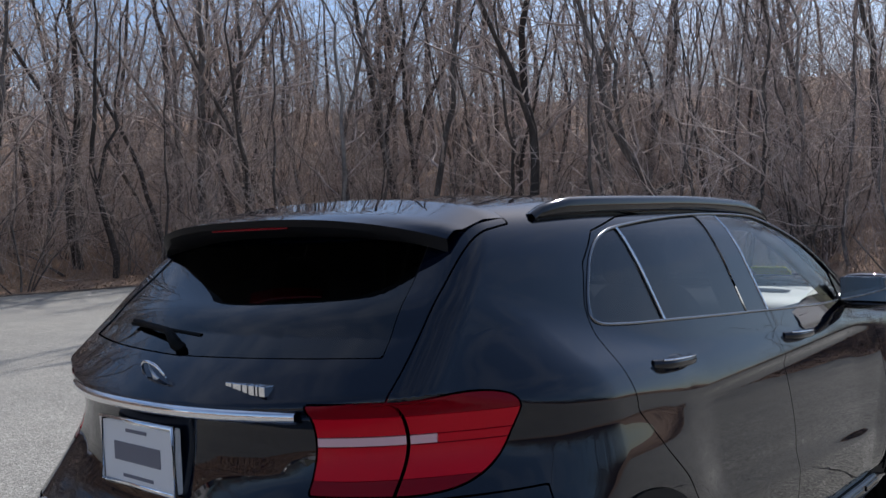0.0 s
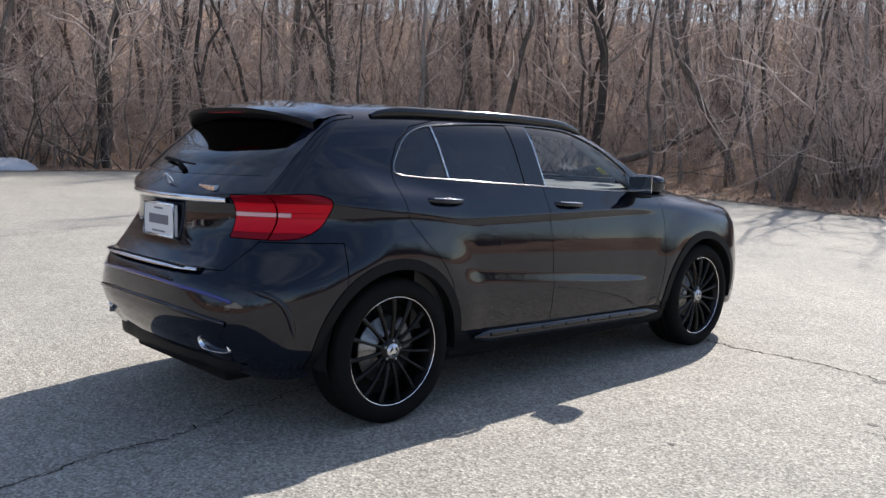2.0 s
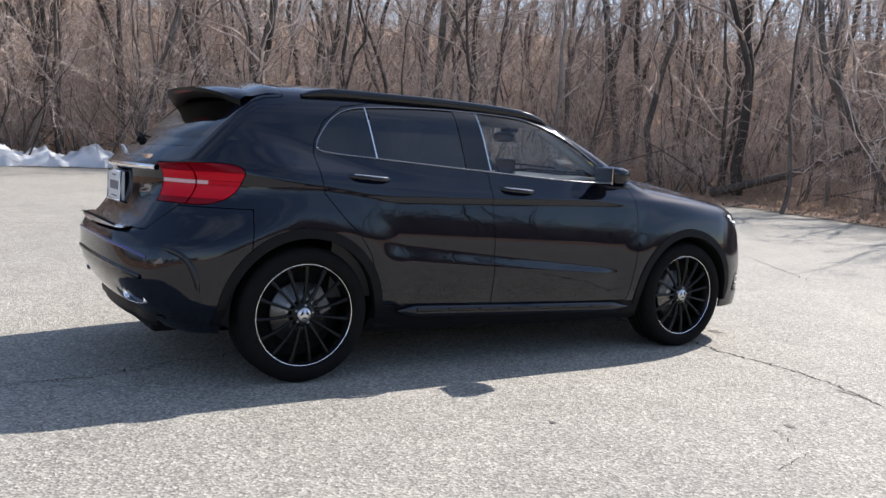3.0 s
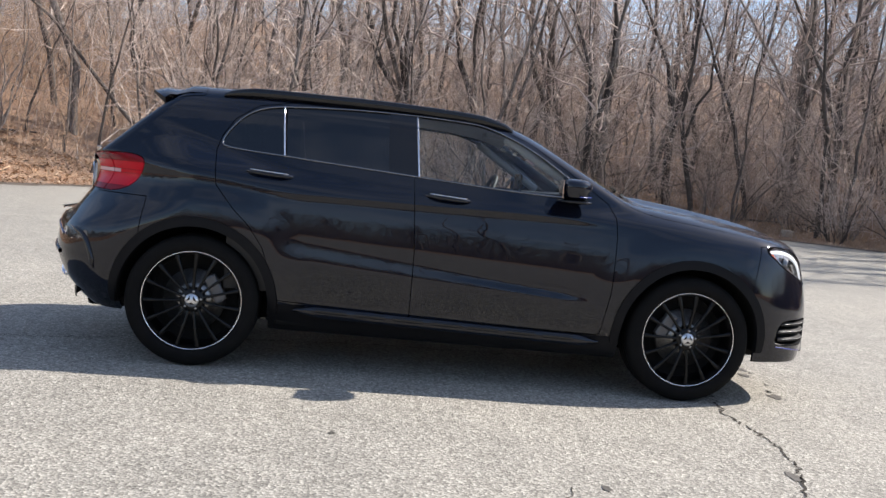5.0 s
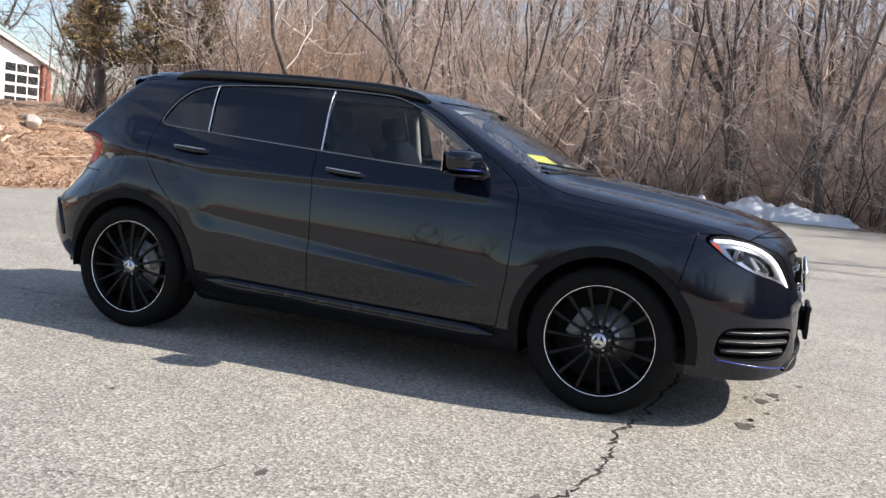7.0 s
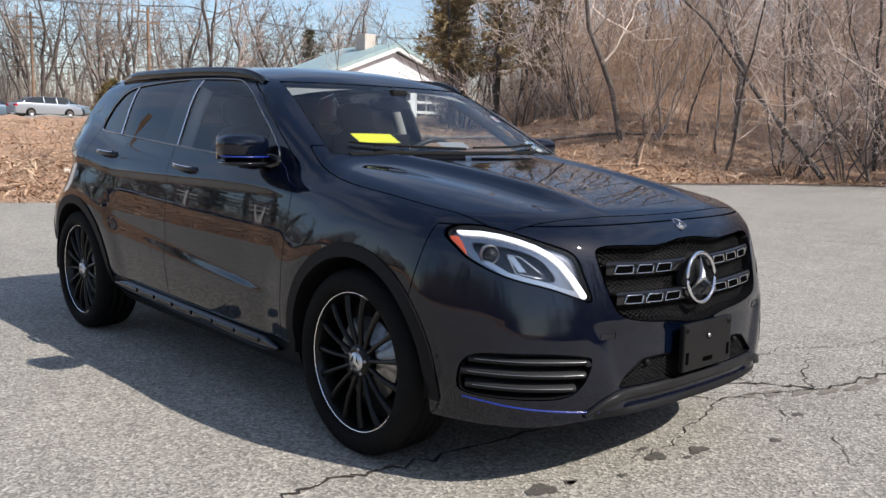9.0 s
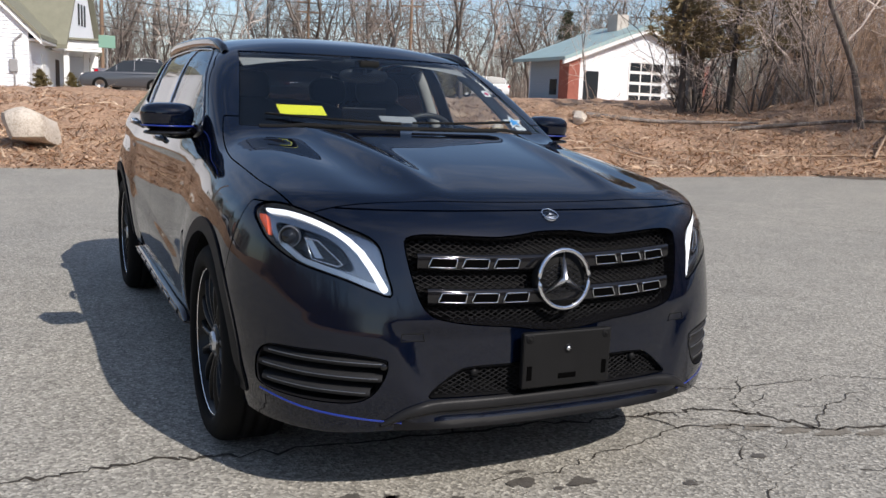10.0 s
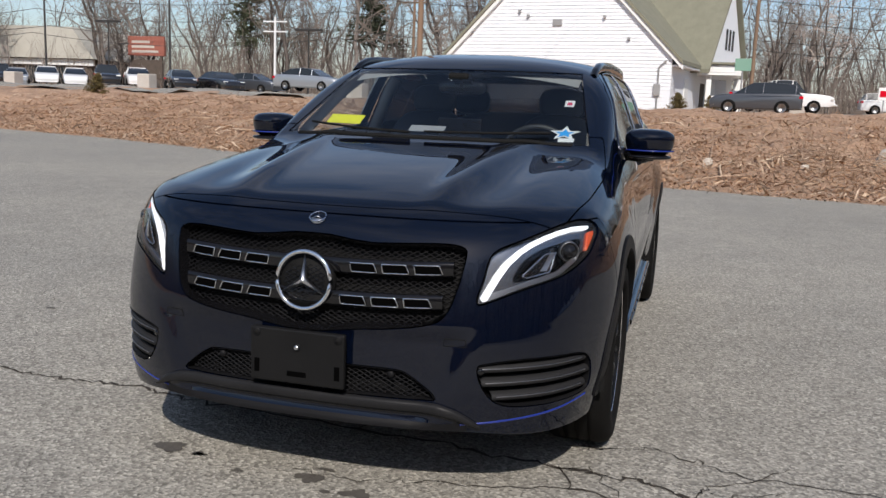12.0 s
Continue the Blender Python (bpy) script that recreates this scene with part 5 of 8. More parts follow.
    v, f = ribbon(np.stack([rear_at(yy, zc), yy, zc], 1), np.tile([-1.0, 0, 0], (41, 1)), np.tile([0, 0, 1.0], (41, 1)), 0.05, 0.004, 0.004)
    part("diffuser", mesh_data("diffuser", v, f, CLADDING, True), None, car, "dark plastic diffuser panel")
    # curved fins on the bumper corners
    t = np.linspace(0, 1, 25)
    cx = pchip(t, [0, 0.22, 0.42, 0.72, 1.0], [-2.03, -1.969, -1.928, -1.896, -1.872])
    cz = pchip(t, [0, 0.22, 0.42, 0.72, 1.0], [0.678, 0.656, 0.622, 0.555, 0.470])
    p = np.stack([cx, side_at(cx, cz), cz], 1)
    tan = np.gradient(p, axis=0)
    nrm = np.tile([-0.55, -0.83, 0.0], (25, 1))
    wd = np.cross(nrm, tan)
    wd /= np.linalg.norm(wd, axis=1, keepdims=True)
    half = (0.013 * np.clip(np.minimum(t, 1 - t) * 8, 0.15, 1))[:, None]
    twin("bumper_fin", ribbon(p, nrm, wd, half, 0.006, 0.006), PAINT, car, "curved black fin on the bumper corner")


def build_flanks(car):
    # chrome line round the side windows
    o = rounded(DLO[::2], 3)
    p = np.stack([o[:, 0], side_at(o[:, 0], o[:, 1]) - 0.001, o[:, 1]], 1)
    twin("window_trim", tube(p, 0.0048, 6, True), CHROME_DARK, car, "thin chrome window line")
    for xa, xb, r in ((-0.965, -0.935, 0.0042), (-0.240, -0.213, 0.0038)):
        za, zb = 1.413 if xa < -0.5 else 1.428, 1.148 if xa < -0.5 else 1.106
        t = np.linspace(0, 1, 9)
        x, z = xa + (xb - xa) * t, za + (zb - za) * t
        twin("pane_divider", tube(np.stack([x, side_at(x, z) - 0.001, z], 1), r, 6), CHROME, car, "bright vertical trim strip")
    # handles
    for hx, hz in ((-1.0, 1.046), (-0.048, 1.004)):
        t = np.linspace(-0.115, 0.115, 15)
        z = hz - 0.06 * t - 0.0
        y = side_at(hx + t, z)
        lift = 0.030 * np.clip(1 - (np.abs(t) / 0.115) ** 4, 0, 1)
        v, f = tube(np.stack([hx + t, y - lift + 0.006, z], 1), 0.012 + 0.003 * (1 - (t / 0.115) ** 2), 10)
        h1, h2 = twin("door_handle", (v, f), PAINT, car, "black door handle with a bright edge")
        e1 = tube(np.stack([hx + t[1:-1], (y - lift)[1:-1] - 0.004, z[1:-1] + 0.011], 1), 0.0026, 6)
        for h, fl in ((h1, 0), (h2, 1)):
            part("bright_edge", mesh_data("bright_edge", flip_y(e1[0]) if fl else e1[0], e1[1][:, ::-1].copy() if fl else e1[1], CHROME, True), None, h)
        yb = float(side_at(hx + 0.015, hz))
        twin("handle_bowl", superblob((hx + 0.01, yb + 0.013, hz - 0.012), (0.075, 0.016, 0.028), 2.2, 20, 12), GLOSS_BLACK, car)
    # side step trim with blocks
    x = np.linspace(-0.82, 0.84, 40)
    z = 0.315 - 0.030 * x * 0.9 - 0.0
    y = side_at(x, z)
    n = np.tile([0, -1.0, 0.2], (40, 1))
    v, f = ribbon(np.stack([x, y, z], 1), n, np.tile([0, 0, 1.0], (40, 1)), (0.030 * np.clip(np.minimum(x + 0.84, 0.86 - x) * 8, 0.15, 1))[:, None], 0.024, 0.010)
    s1, s2 = twin("side_step", (v, f), PAINT, car, "gloss black side step with satin pads")
    for st, fl in ((s1, 0), (s2, 1)):
        for k in range(7):
            xa = -0.70 + 0.205 * k
            tt = np.linspace(xa, xa + 0.165, 6)
            zz = 0.327 - 0.027 * tt
            yy = side_at(tt, zz) - 0.030
            pv, pf = ribbon(np.stack([tt, yy, zz], 1), np.tile([0, -1.0, 0.25], (6, 1)), np.tile([0, 0, 1.0], (6, 1)), 0.011, 0.004, 0.003)
            part("pad", mesh_data("pad", flip_y(pv) if fl else pv, pf[:, ::-1].copy() if fl else pf, GLOSS_BLACK, True), None, st)
    # roof rails
    x = np.linspace(-1.30, 0.30, 40)
    ends = np.clip(np.minimum(x + 1.30, 0.30 - x) / 0.16, 0, 1)
    yr = -(0.612 - 0.05 * np.clip(-0.75 - x, 0, 1) ** 2 - 0.06 * np.clip(x - 0.1, 0, 1) ** 2)
    rise = 0.036 * np.sqrt(ends)
    z = top_at(x, yr) + rise - 0.006
    sec = [(-0.017, -1.0), (-0.021, 0.002), (-0.009, 0.014), (0.010, 0.013), (0.017, 0.0), (0.013, -1.0)]
    v = np.stack([np.stack([x, yr + a, np.where(b < -0.5, z - rise - 0.004, z + b)], 1) for a, b in sec], 1).reshape(-1, 3)
    i, j = np.meshgrid(np.arange(39), np.arange(6), indexing="ij")
    f = np.stack([i * 6 + j, i * 6 + (j + 1) % 6, (i + 1) * 6 + (j + 1) % 6, (i + 1) * 6 + j], -1).reshape(-1, 4)
    twin("roof_rail", (v, f), GLOSS_BLACK, car, "gloss black roof rail")
    # door mirrors
    for s in (-1, 1):
        v, f = superblob((0, 0, 0), (0.102, 0.106, 0.060), 3.0, 40, 24, -0.08)
        v[:, 0] = np.where(v[:, 0] < 0, v[:, 0] * 0.55, v[:, 0] * (1 - 0.25 * (v[:, 1] / 0.105) ** 2))
        v[:, 2] += 0.02 * np.clip(-s * v[:, 1], -1, 1) * 0.6
        mir = part("door_mirror", mesh_data("door_mirror", v, f, PAINT, True), None, car, "black door mirror on a short arm", m=pose(0.605, s * 0.915, 1.112, 0, 0, s * 6))
        bv, bf = superblob((0.016, 0, -0.062), (0.094, 0.098, 0.012), 2.6, 30, 10)
        part("mirror_base", mesh_data("mirror_base", bv, bf, GLOSS_BLACK, True), None, mir)
        sv = np.array([(0.099 * math.cos(a) * 0.98 + 0.004, 0.108 * math.sin(a), -0.034) for a in np.linspace(-1.3, 1.3, 24)])
        part("indicator", mesh_data("indicator", *tube(sv, 0.004, 6), BLUE_TRIM, True), None, mir, "thin blue line along the mirror")
        part("mirror_glass", boxed((-0.060, -0.088, -0.048), (-0.056, 0.088, 0.048), 0.001), MIRROR, mir, "mirror glass")
        av = tube([(-0.01, -s * 0.10, -0.058), (0.02, -s * 0.04, -0.068), (0.02, s * 0.02, -0.066)], [0.026, 0.022, 0.016], 10)
        part("arm", mesh_data("arm", *av, GLOSS_BLACK, True), None, mir)
        yb = float(side_at(np.array([0.64]), np.array([1.055]))[0])
        fv = superblob((0.64, (-yb if s > 0 else yb) - s * 0.006, 1.058), (0.085, 0.020, 0.032), 2.2, 20, 12)
        part("mirror_foot", mesh_data("mirror_foot", *fv, GLOSS_BLACK, True), None, car)
    # front wipers and cowl
    zc = lambda x, y: float(top_at(np.array([x]), np.array([y]))[0])
    for y0, y1, x0, x1 in ((0.52, 0.0, 0.93, 1.045), (-0.06, -0.58, 1.06, 0.90)):
        t = np.linspace(0, 1, 12)
        yv, xv = y0 + (y1 - y0) * t, x0 + (x1 - x0) * t + 0.03 * np.sin(np.pi * t)
        zv = top_at(xv, yv) + 0.012
        part("front_wiper", mesh_data("front_wiper", *tube(np.stack([xv, yv, zv], 1), np.linspace(0.007, 0.005, 12), 6), MATTE_BLACK, True), None, car, "black front wiper")
    yy = np.linspace(-0.62, 0.62, 31)
    xx = 1.075 - 0.34 * np.abs(yy) ** 2.2
    zz = top_at(xx, yy)
    v, f = ribbon(np.stack([xx, yy, zz], 1), np.tile([0.3, 0, 0.95], (31, 1)), np.tile([0.95, 0, -0.3], (31, 1)), 0.012, 0.003, 0.002)
    part("cowl", mesh_data("cowl", v, f, MATTE_BLACK, True), None, car, "matte black wiper cowl")


def build_inside(car):
    part("floor_pan", boxed((-2.0, -0.47, 0.215), (2.0, 0.47, 0.33), 0.02), MATTE_BLACK, car)
    part("under_sill", boxed((-0.93, -0.80, 0.24), (0.93, 0.80, 0.36), 0.02), MATTE_BLACK, car)
    part("engine_block", boxed((0.95, -0.46, 0.33), (1.95, 0.46, 0.84), 0.05), MATTE_BLACK, car)
    part("boot_block", boxed((-1.98, -0.46, 0.33), (-1.35, 0.46, 0.72), 0.05), MATTE_BLACK, car)
    part("parcel_shelf", boxed((-1.84, -0.50, 1.02), (-1.30, 0.50, 1.05), 0.01), MATTE_BLACK, car)
    # dashboard
    o = rounded([(0.30, 0.70), (0.32, 0.90), (0.40, 1.02), (0.52, 1.07), (0.75, 1.075), (0.98, 1.06), (0.98, 0.75), (0.6, 0.62)], 3)
    part("dashboard", extrude_outline([tuple(p) for p in o], -0.68, 0.68, "y"), LEATHER, car, smooth=True, angle=40)
    part("console", boxed((-0.45, -0.11, 0.33), (0.42, 0.11, 0.66), 0.03), LEATHER, car)
    part("screen", boxed((0.46, -0.11, 1.055), (0.475, 0.11, 1.18), 0.006), GLOSS_BLACK, car)
    sw = part("steering_wheel", mesh_data("steering_wheel", *tube([(0.19 * 0.0, 0.185 * math.cos(a), 0.185 * math.sin(a)) for a in np.linspace(0, 2 * math.pi, 32, endpoint=False)], 0.015, 8, True), LEATHER, True),
              None, car, "black leather steering wheel", m=pose(0.30, 0.37, 0.985, 0, 24, 0))
    part("boss", boxed((-0.01, -0.06, -0.06), (0.04, 0.06, 0.06), 0.02), LEATHER, sw)
    for a in (0, 180, 270):
        part("wheel_spoke", boxed((0.0, 0.04, -0.018), (0.014, 0.18, 0.018), 0.006), SATIN, sw, m=Euler((radians(a), 0, 0)).to_matrix().to_4x4())

    def seat(x, y, w, headrests, nm):
        s = part(nm, mesh_data(nm, *superblob((x + 0.22, y, 0.56), (0.28, w, 0.085), 3.2), LEATHER, True), None, car, "dark leather seat")
        v, f = superblob((0, 0, 0.30), (0.075, w, 0.33), 3.4, 28, 18, 0.10)
        part("backrest", mesh_data("backrest", v, f, LEATHER, True), None, s, m=pose(x - 0.02, y, 0.60, 0, -16, 0))
        for hy in headrests:
            v, f = superblob((0, 0, 0), (0.05, 0.125, 0.085), 3.0, 24, 14)
            part("headrest", mesh_data("headrest", v, f, LEATHER, True), None, s, m=pose(x - 0.235, y + hy, 1.27, 0, -10, 0))
            for d in (-0.04, 0.04):
                part("post", mesh_data("post", *tube([(x - 0.20, y + hy + d, 1.13), (x - 0.23, y + hy + d, 1.24)], 0.006, 6), CHROME, True), None, s)

    seat(-0.10, -0.37, 0.25, (0.0,), "front_seat")
    seat(-0.10, 0.37, 0.25, (0.0,), "front_seat")
    seat(-1.02, 0.0, 0.62, (-0.38, 0.38), "rear_seat")
    # roof lining, door cards, pillar trims
    xs, ys = np.linspace(-1.55, 0.42, 24), np.linspace(-0.56, 0.56, 13)
    gx, gy = np.meshgrid(xs, ys, indexing="ij")
    gz = top_at(gx.ravel(), gy.ravel()).reshape(gx.shape) - 0.035
    v = np.stack([gx, gy, gz], -1).reshape(-1, 3)
    i, j = np.meshgrid(np.arange(23), np.arange(12), indexing="ij")
    f = np.stack([i * 13 + j, (i + 1) * 13 + j, (i + 1) * 13 + j + 1, i * 13 + j + 1], -1).reshape(-1, 4)
    part("headliner", mesh_data("headliner", v, f, PALE_CLOTH, True), None, car, "grey roof lining")
    part("overhead_console", boxed((0.22, -0.09, 1.385), (0.42, 0.09, 1.42), 0.01), PALE_CLOTH, car)
    part("inner_mirror", mesh_data("inner_mirror", *superblob((0.44, 0.0, 1.325), (0.02, 0.12, 0.035), 3.0), GLOSS_BLACK, True), None, car, "inside mirror")
    part("mirror_stalk", mesh_data("mirror_stalk", *tube([(0.45, 0, 1.33), (0.47, 0, 1.40)], 0.012, 8), GLOSS_BLACK, True), None, car)
    part("camera_pod", boxed((0.44, -0.05, 1.36), (0.53, 0.05, 1.395), 0.012), MATTE_BLACK, car)
    for x0, x1 in ((-1.20, -0.24), (-0.20, 0.84)):
        x, z = np.linspace(x0, x1, 14), np.linspace(0.42, 1.08, 9)
        gx, gz = np.meshgrid(x, z, indexing="ij")
        gy = side_at(gx.ravel(), gz.ravel()).reshape(gx.shape) + 0.07
        v = np.stack([gx, gy, gz], -1).reshape(-1, 3)
        i, j = np.meshgrid(np.arange(13), np.arange(8), indexing="ij")
        f = np.stack([i * 9 + j, (i + 1) * 9 + j, (i + 1) * 9 + j + 1, i * 9 + j + 1], -1).reshape(-1, 4)
        twin("door_card", (v, f), LEATHER, car)
    t = np.linspace(0, 1, 10)
    for xa, za, xb, zb, r in ((0.27, 1.36, 0.72, 1.09, 0.026), (-0.30, 1.38, -0.30, 1.08, 0.035)):
        x, z = xa + (xb - xa) * t, za + (zb - za) * t
        y = side_at(x, z) + 0.085
        twin("pillar_lining", tube(np.stack([x, y, z], 1), r, 8), PALE_CLOTH, car)

    # cards and stickers behind the windscreen
    def on_screen(y, z, d=0.014):
        return float(root(lambda x: body_f(x, np.array(y), np.array(z)), 0.1, 1.4, ())) - d

    def card(nm, y0, y1, z0, z1, mat, label, d=0.014):
        yy, zz = np.linspace(y0, y1, 5), np.linspace(z0, z1, 4)
        gy, gz = np.meshgrid(yy, zz, indexing="ij")
        gx = np.array([on_screen(a, b, d) for a, b in zip(gy.ravel(), gz.ravel())])
        v = np.stack([gx, gy.ravel(), gz.ravel()], 1)
        i, j = np.meshgrid(np.arange(4), np.arange(3), indexing="ij")
        f = np.stack([i * 4 + j, (i + 1) * 4 + j, (i + 1) * 4 + j + 1, i * 4 + j + 1], -1).reshape(-1, 4)
        s = rim((v, np.concatenate([f[:, [0, 1, 2]], f[:, [0, 2, 3]]]), np.tile([0.45, 0, 0.89], (len(v), 1))), 0.001)
        return part(nm, mesh_data(nm, s[0], s[1], mat), None, car, label)

    card("yellow_card", -0.515, -0.335, 1.145, 1.182, YELLOW_CARD, "plain yellow card")
    card("white_slip", 0.556, 0.620, 1.108, 1.122, WHITE_PLASTIC, "white paper slip")
    card("small_sticker", 0.535, 0.575, 1.255, 1.282, WHITE_PLASTIC, "white sticker with a red print")
    card("sticker_print", 0.545, 0.566, 1.262, 1.274, RED_CARD, "red print", 0.011)
    cy, cz = 0.575, 1.142
    for nm, r, mat, d in (("star_sticker", 0.060, WHITE_PLASTIC, 0.012), ("star_centre", 0.036, BLUE_CARD, 0.008)):
        pts = []
        for k in range(10):
            a = math.pi / 2 + k * math.pi / 5
            q = r if k % 2 == 0 else r * 0.45
            y, z = cy + q * math.cos(a) * 1.1, cz + q * math.sin(a) * 0.50
            pts.append((on_screen(y, z, d), y, z))
        pts.append((on_screen(cy, cz, d), cy, cz))
        f = [(k, (k + 1) % 10, 10) for k in range(10)]
        part(nm, mesh_data(nm, np.array(pts), np.array(f), mat), None, car, "white star sticker with a blue centre" if r > 0.05 else "blue star")
    card("centre_display", -0.10, 0.06, 1.125, 1.150, GREY_CARD, "pale grey slip on the dashboard", 0.06)


CALIPER = material("grey_caliper", (0.16, 0.16, 0.165), 0.4, 0.3)
# glossless near-black whose colour stands in for shade inside openings
OPENING_SHADE = material("painted_opening_shade", (0.002, 0.002, 0.002), 0.9, 0.0, 0.0, 0.0)
LAMP_INSIDE = material("lamp_reflector", (0.045, 0.047, 0.052), 0.22, 1.0)
LAMP_BEZEL = material("lamp_bezel", (0.34, 0.345, 0.36), 0.25, 1.0)
BLADE_EDGE = material("blade_edge", (0.30, 0.30, 0.31), 0.35, 1.0)
BLADE = varied("blade_plastic", [(0.014, 0.014, 0.015), (0.024, 0.024, 0.025)], 5, 200, (0.5, 0.65), 0.05, 0.5)
SKID = varied("dark_satin_skid", [(0.010, 0.010, 0.011), (0.018, 0.018, 0.019)], 5, 200, (0.38, 0.5), 0.05, 0.5, 0.0)
BRACKET = varied("bracket_plastic", [(0.006, 0.006, 0.0063), (0.011, 0.011, 0.0113)], 6, 300, (0.38, 0.5), 0.1, 0.5, distance=0.001)
CHROME_DARK = material("window_chrome", (0.22, 0.225, 0.235), 0.15, 1.0)
for dull in (SKID, BRACKET, BLADE):
    dull.node_tree.nodes["Principled BSDF"].inputs["Specular IOR Level"].default_value = 0.15
MIRROR = material("mirror", (0.9, 0.9, 0.9), 0.01, 1.0)
GREY_CARD = material("grey_card", (0.30, 0.30, 0.31), 0.6)
build_wheels(CAR)
build_front(CAR, CAR_CUTS)
build_rear(CAR, CAR_CUTS)
build_flanks(CAR)
build_inside(CAR)


# ---- woods ----
BARK = varied("grey_bark", [(0.040, 0.032, 0.027), (0.105, 0.086, 0.074), (0.30, 0.26, 0.23)], 3, 30, (0.85, 1.0), 0.6, 0.5, distance=0.02, per_object=0.25, stretch=(1, 1, 0.25))
TWIG = varied("brown_twigs", [(0.23, 0.178, 0.150), (0.50, 0.405, 0.350), (0.84, 0.71, 0.62)], 2, 20, (0.85, 1.0), 0.0, 0.4, per_object=0.25)
DARK_TWIG = varied("dark_twigs", [(0.10, 0.082, 0.068), (0.21, 0.172, 0.145), (0.36, 0.30, 0.255)], 2, 20, (0.85, 1.0), 0.0, 0.4, per_object=0.25)
TAN = varied("tan_shoots", [(0.24, 0.150, 0.098), (0.46, 0.312, 0.212), (0.70, 0.51, 0.365)], 1.3, 12, (0.85, 1.0), 0.0, 0.5)
BRUSH = varied("dry_brush", [(0.15, 0.105, 0.074), (0.38, 0.285, 0.21), (0.66, 0.53, 0.41)], 1.3, 9, (0.85, 1.0), 0.0, 0.5)
STRAW = varied("dry_grass", [(0.22, 0.143, 0.088), (0.41, 0.29, 0.19), (0.58, 0.45, 0.31)], 1.1, 12, (0.85, 1.0), 0.0, 0.5)
LITTER = varied("leaf_litter", [(0.14, 0.085, 0.056), (0.40, 0.275, 0.190), (0.72, 0.565, 0.43)], 1.5, 25, (0.85, 1.0), 0.0, 0.6)
CEDAR = varied("cedar_needles", [(0.10, 0.078, 0.036), (0.21, 0.158, 0.078), (0.34, 0.25, 0.13)], 2, 25, (0.8, 1.0), 0.0, 0.5, per_object=0.2)
PINE = varied("pine_needles", [(0.025, 0.032, 0.018), (0.055, 0.066, 0.034), (0.10, 0.11, 0.06)], 2, 25, (0.8, 1.0), 0.0, 0.5, per_object=0.2)
STONE = varied("pale_stone", [(0.32, 0.265, 0.21), (0.50, 0.44, 0.37), (0.62, 0.56, 0.49)], 3, 24, (0.8, 1.0), 0.5, 0.5, distance=0.02)
SNOW = varied("old_snow", [(0.55, 0.57, 0.60), (0.75, 0.77, 0.80)], 4, 30, (0.5, 0.8), 0.4, 0.5, distance=0.02)
CHIPS = varied("wood_chip", [(0.13, 0.056, 0.028), (0.39, 0.222, 0.122), (0.72, 0.53, 0.36)], 0.7, 12, (0.85, 1.0), 0.0, 0.6)
SPLIT = varied("split_wood", [(0.20, 0.12, 0.075), (0.48, 0.34, 0.23), (0.78, 0.64, 0.49)], 0.5, 5, (0.85, 1.0), 0.0, 0.5)
rng = np.random.default_rng(5)


def limb(r, start, direction, length, radius, segs, sides, wander, up, tip=0.25, kink=0.0):
    """A wandering tapered limb: path, radii and tube."""
    p, d = [np.array(start, float)], np.array(direction, float)
    for _ in range(segs):
        d = d + r.normal(0, wander, 3) + np.array([0, 0, up])
        d /= np.linalg.norm(d)
        e = d + r.normal(0, kink, 3) if kink else d
        p.append(p[-1] + e / np.linalg.norm(e) * length / segs)
    rad = radius * np.linspace(1, tip, segs + 1)
    return np.array(p), rad, tube(p, rad, sides)


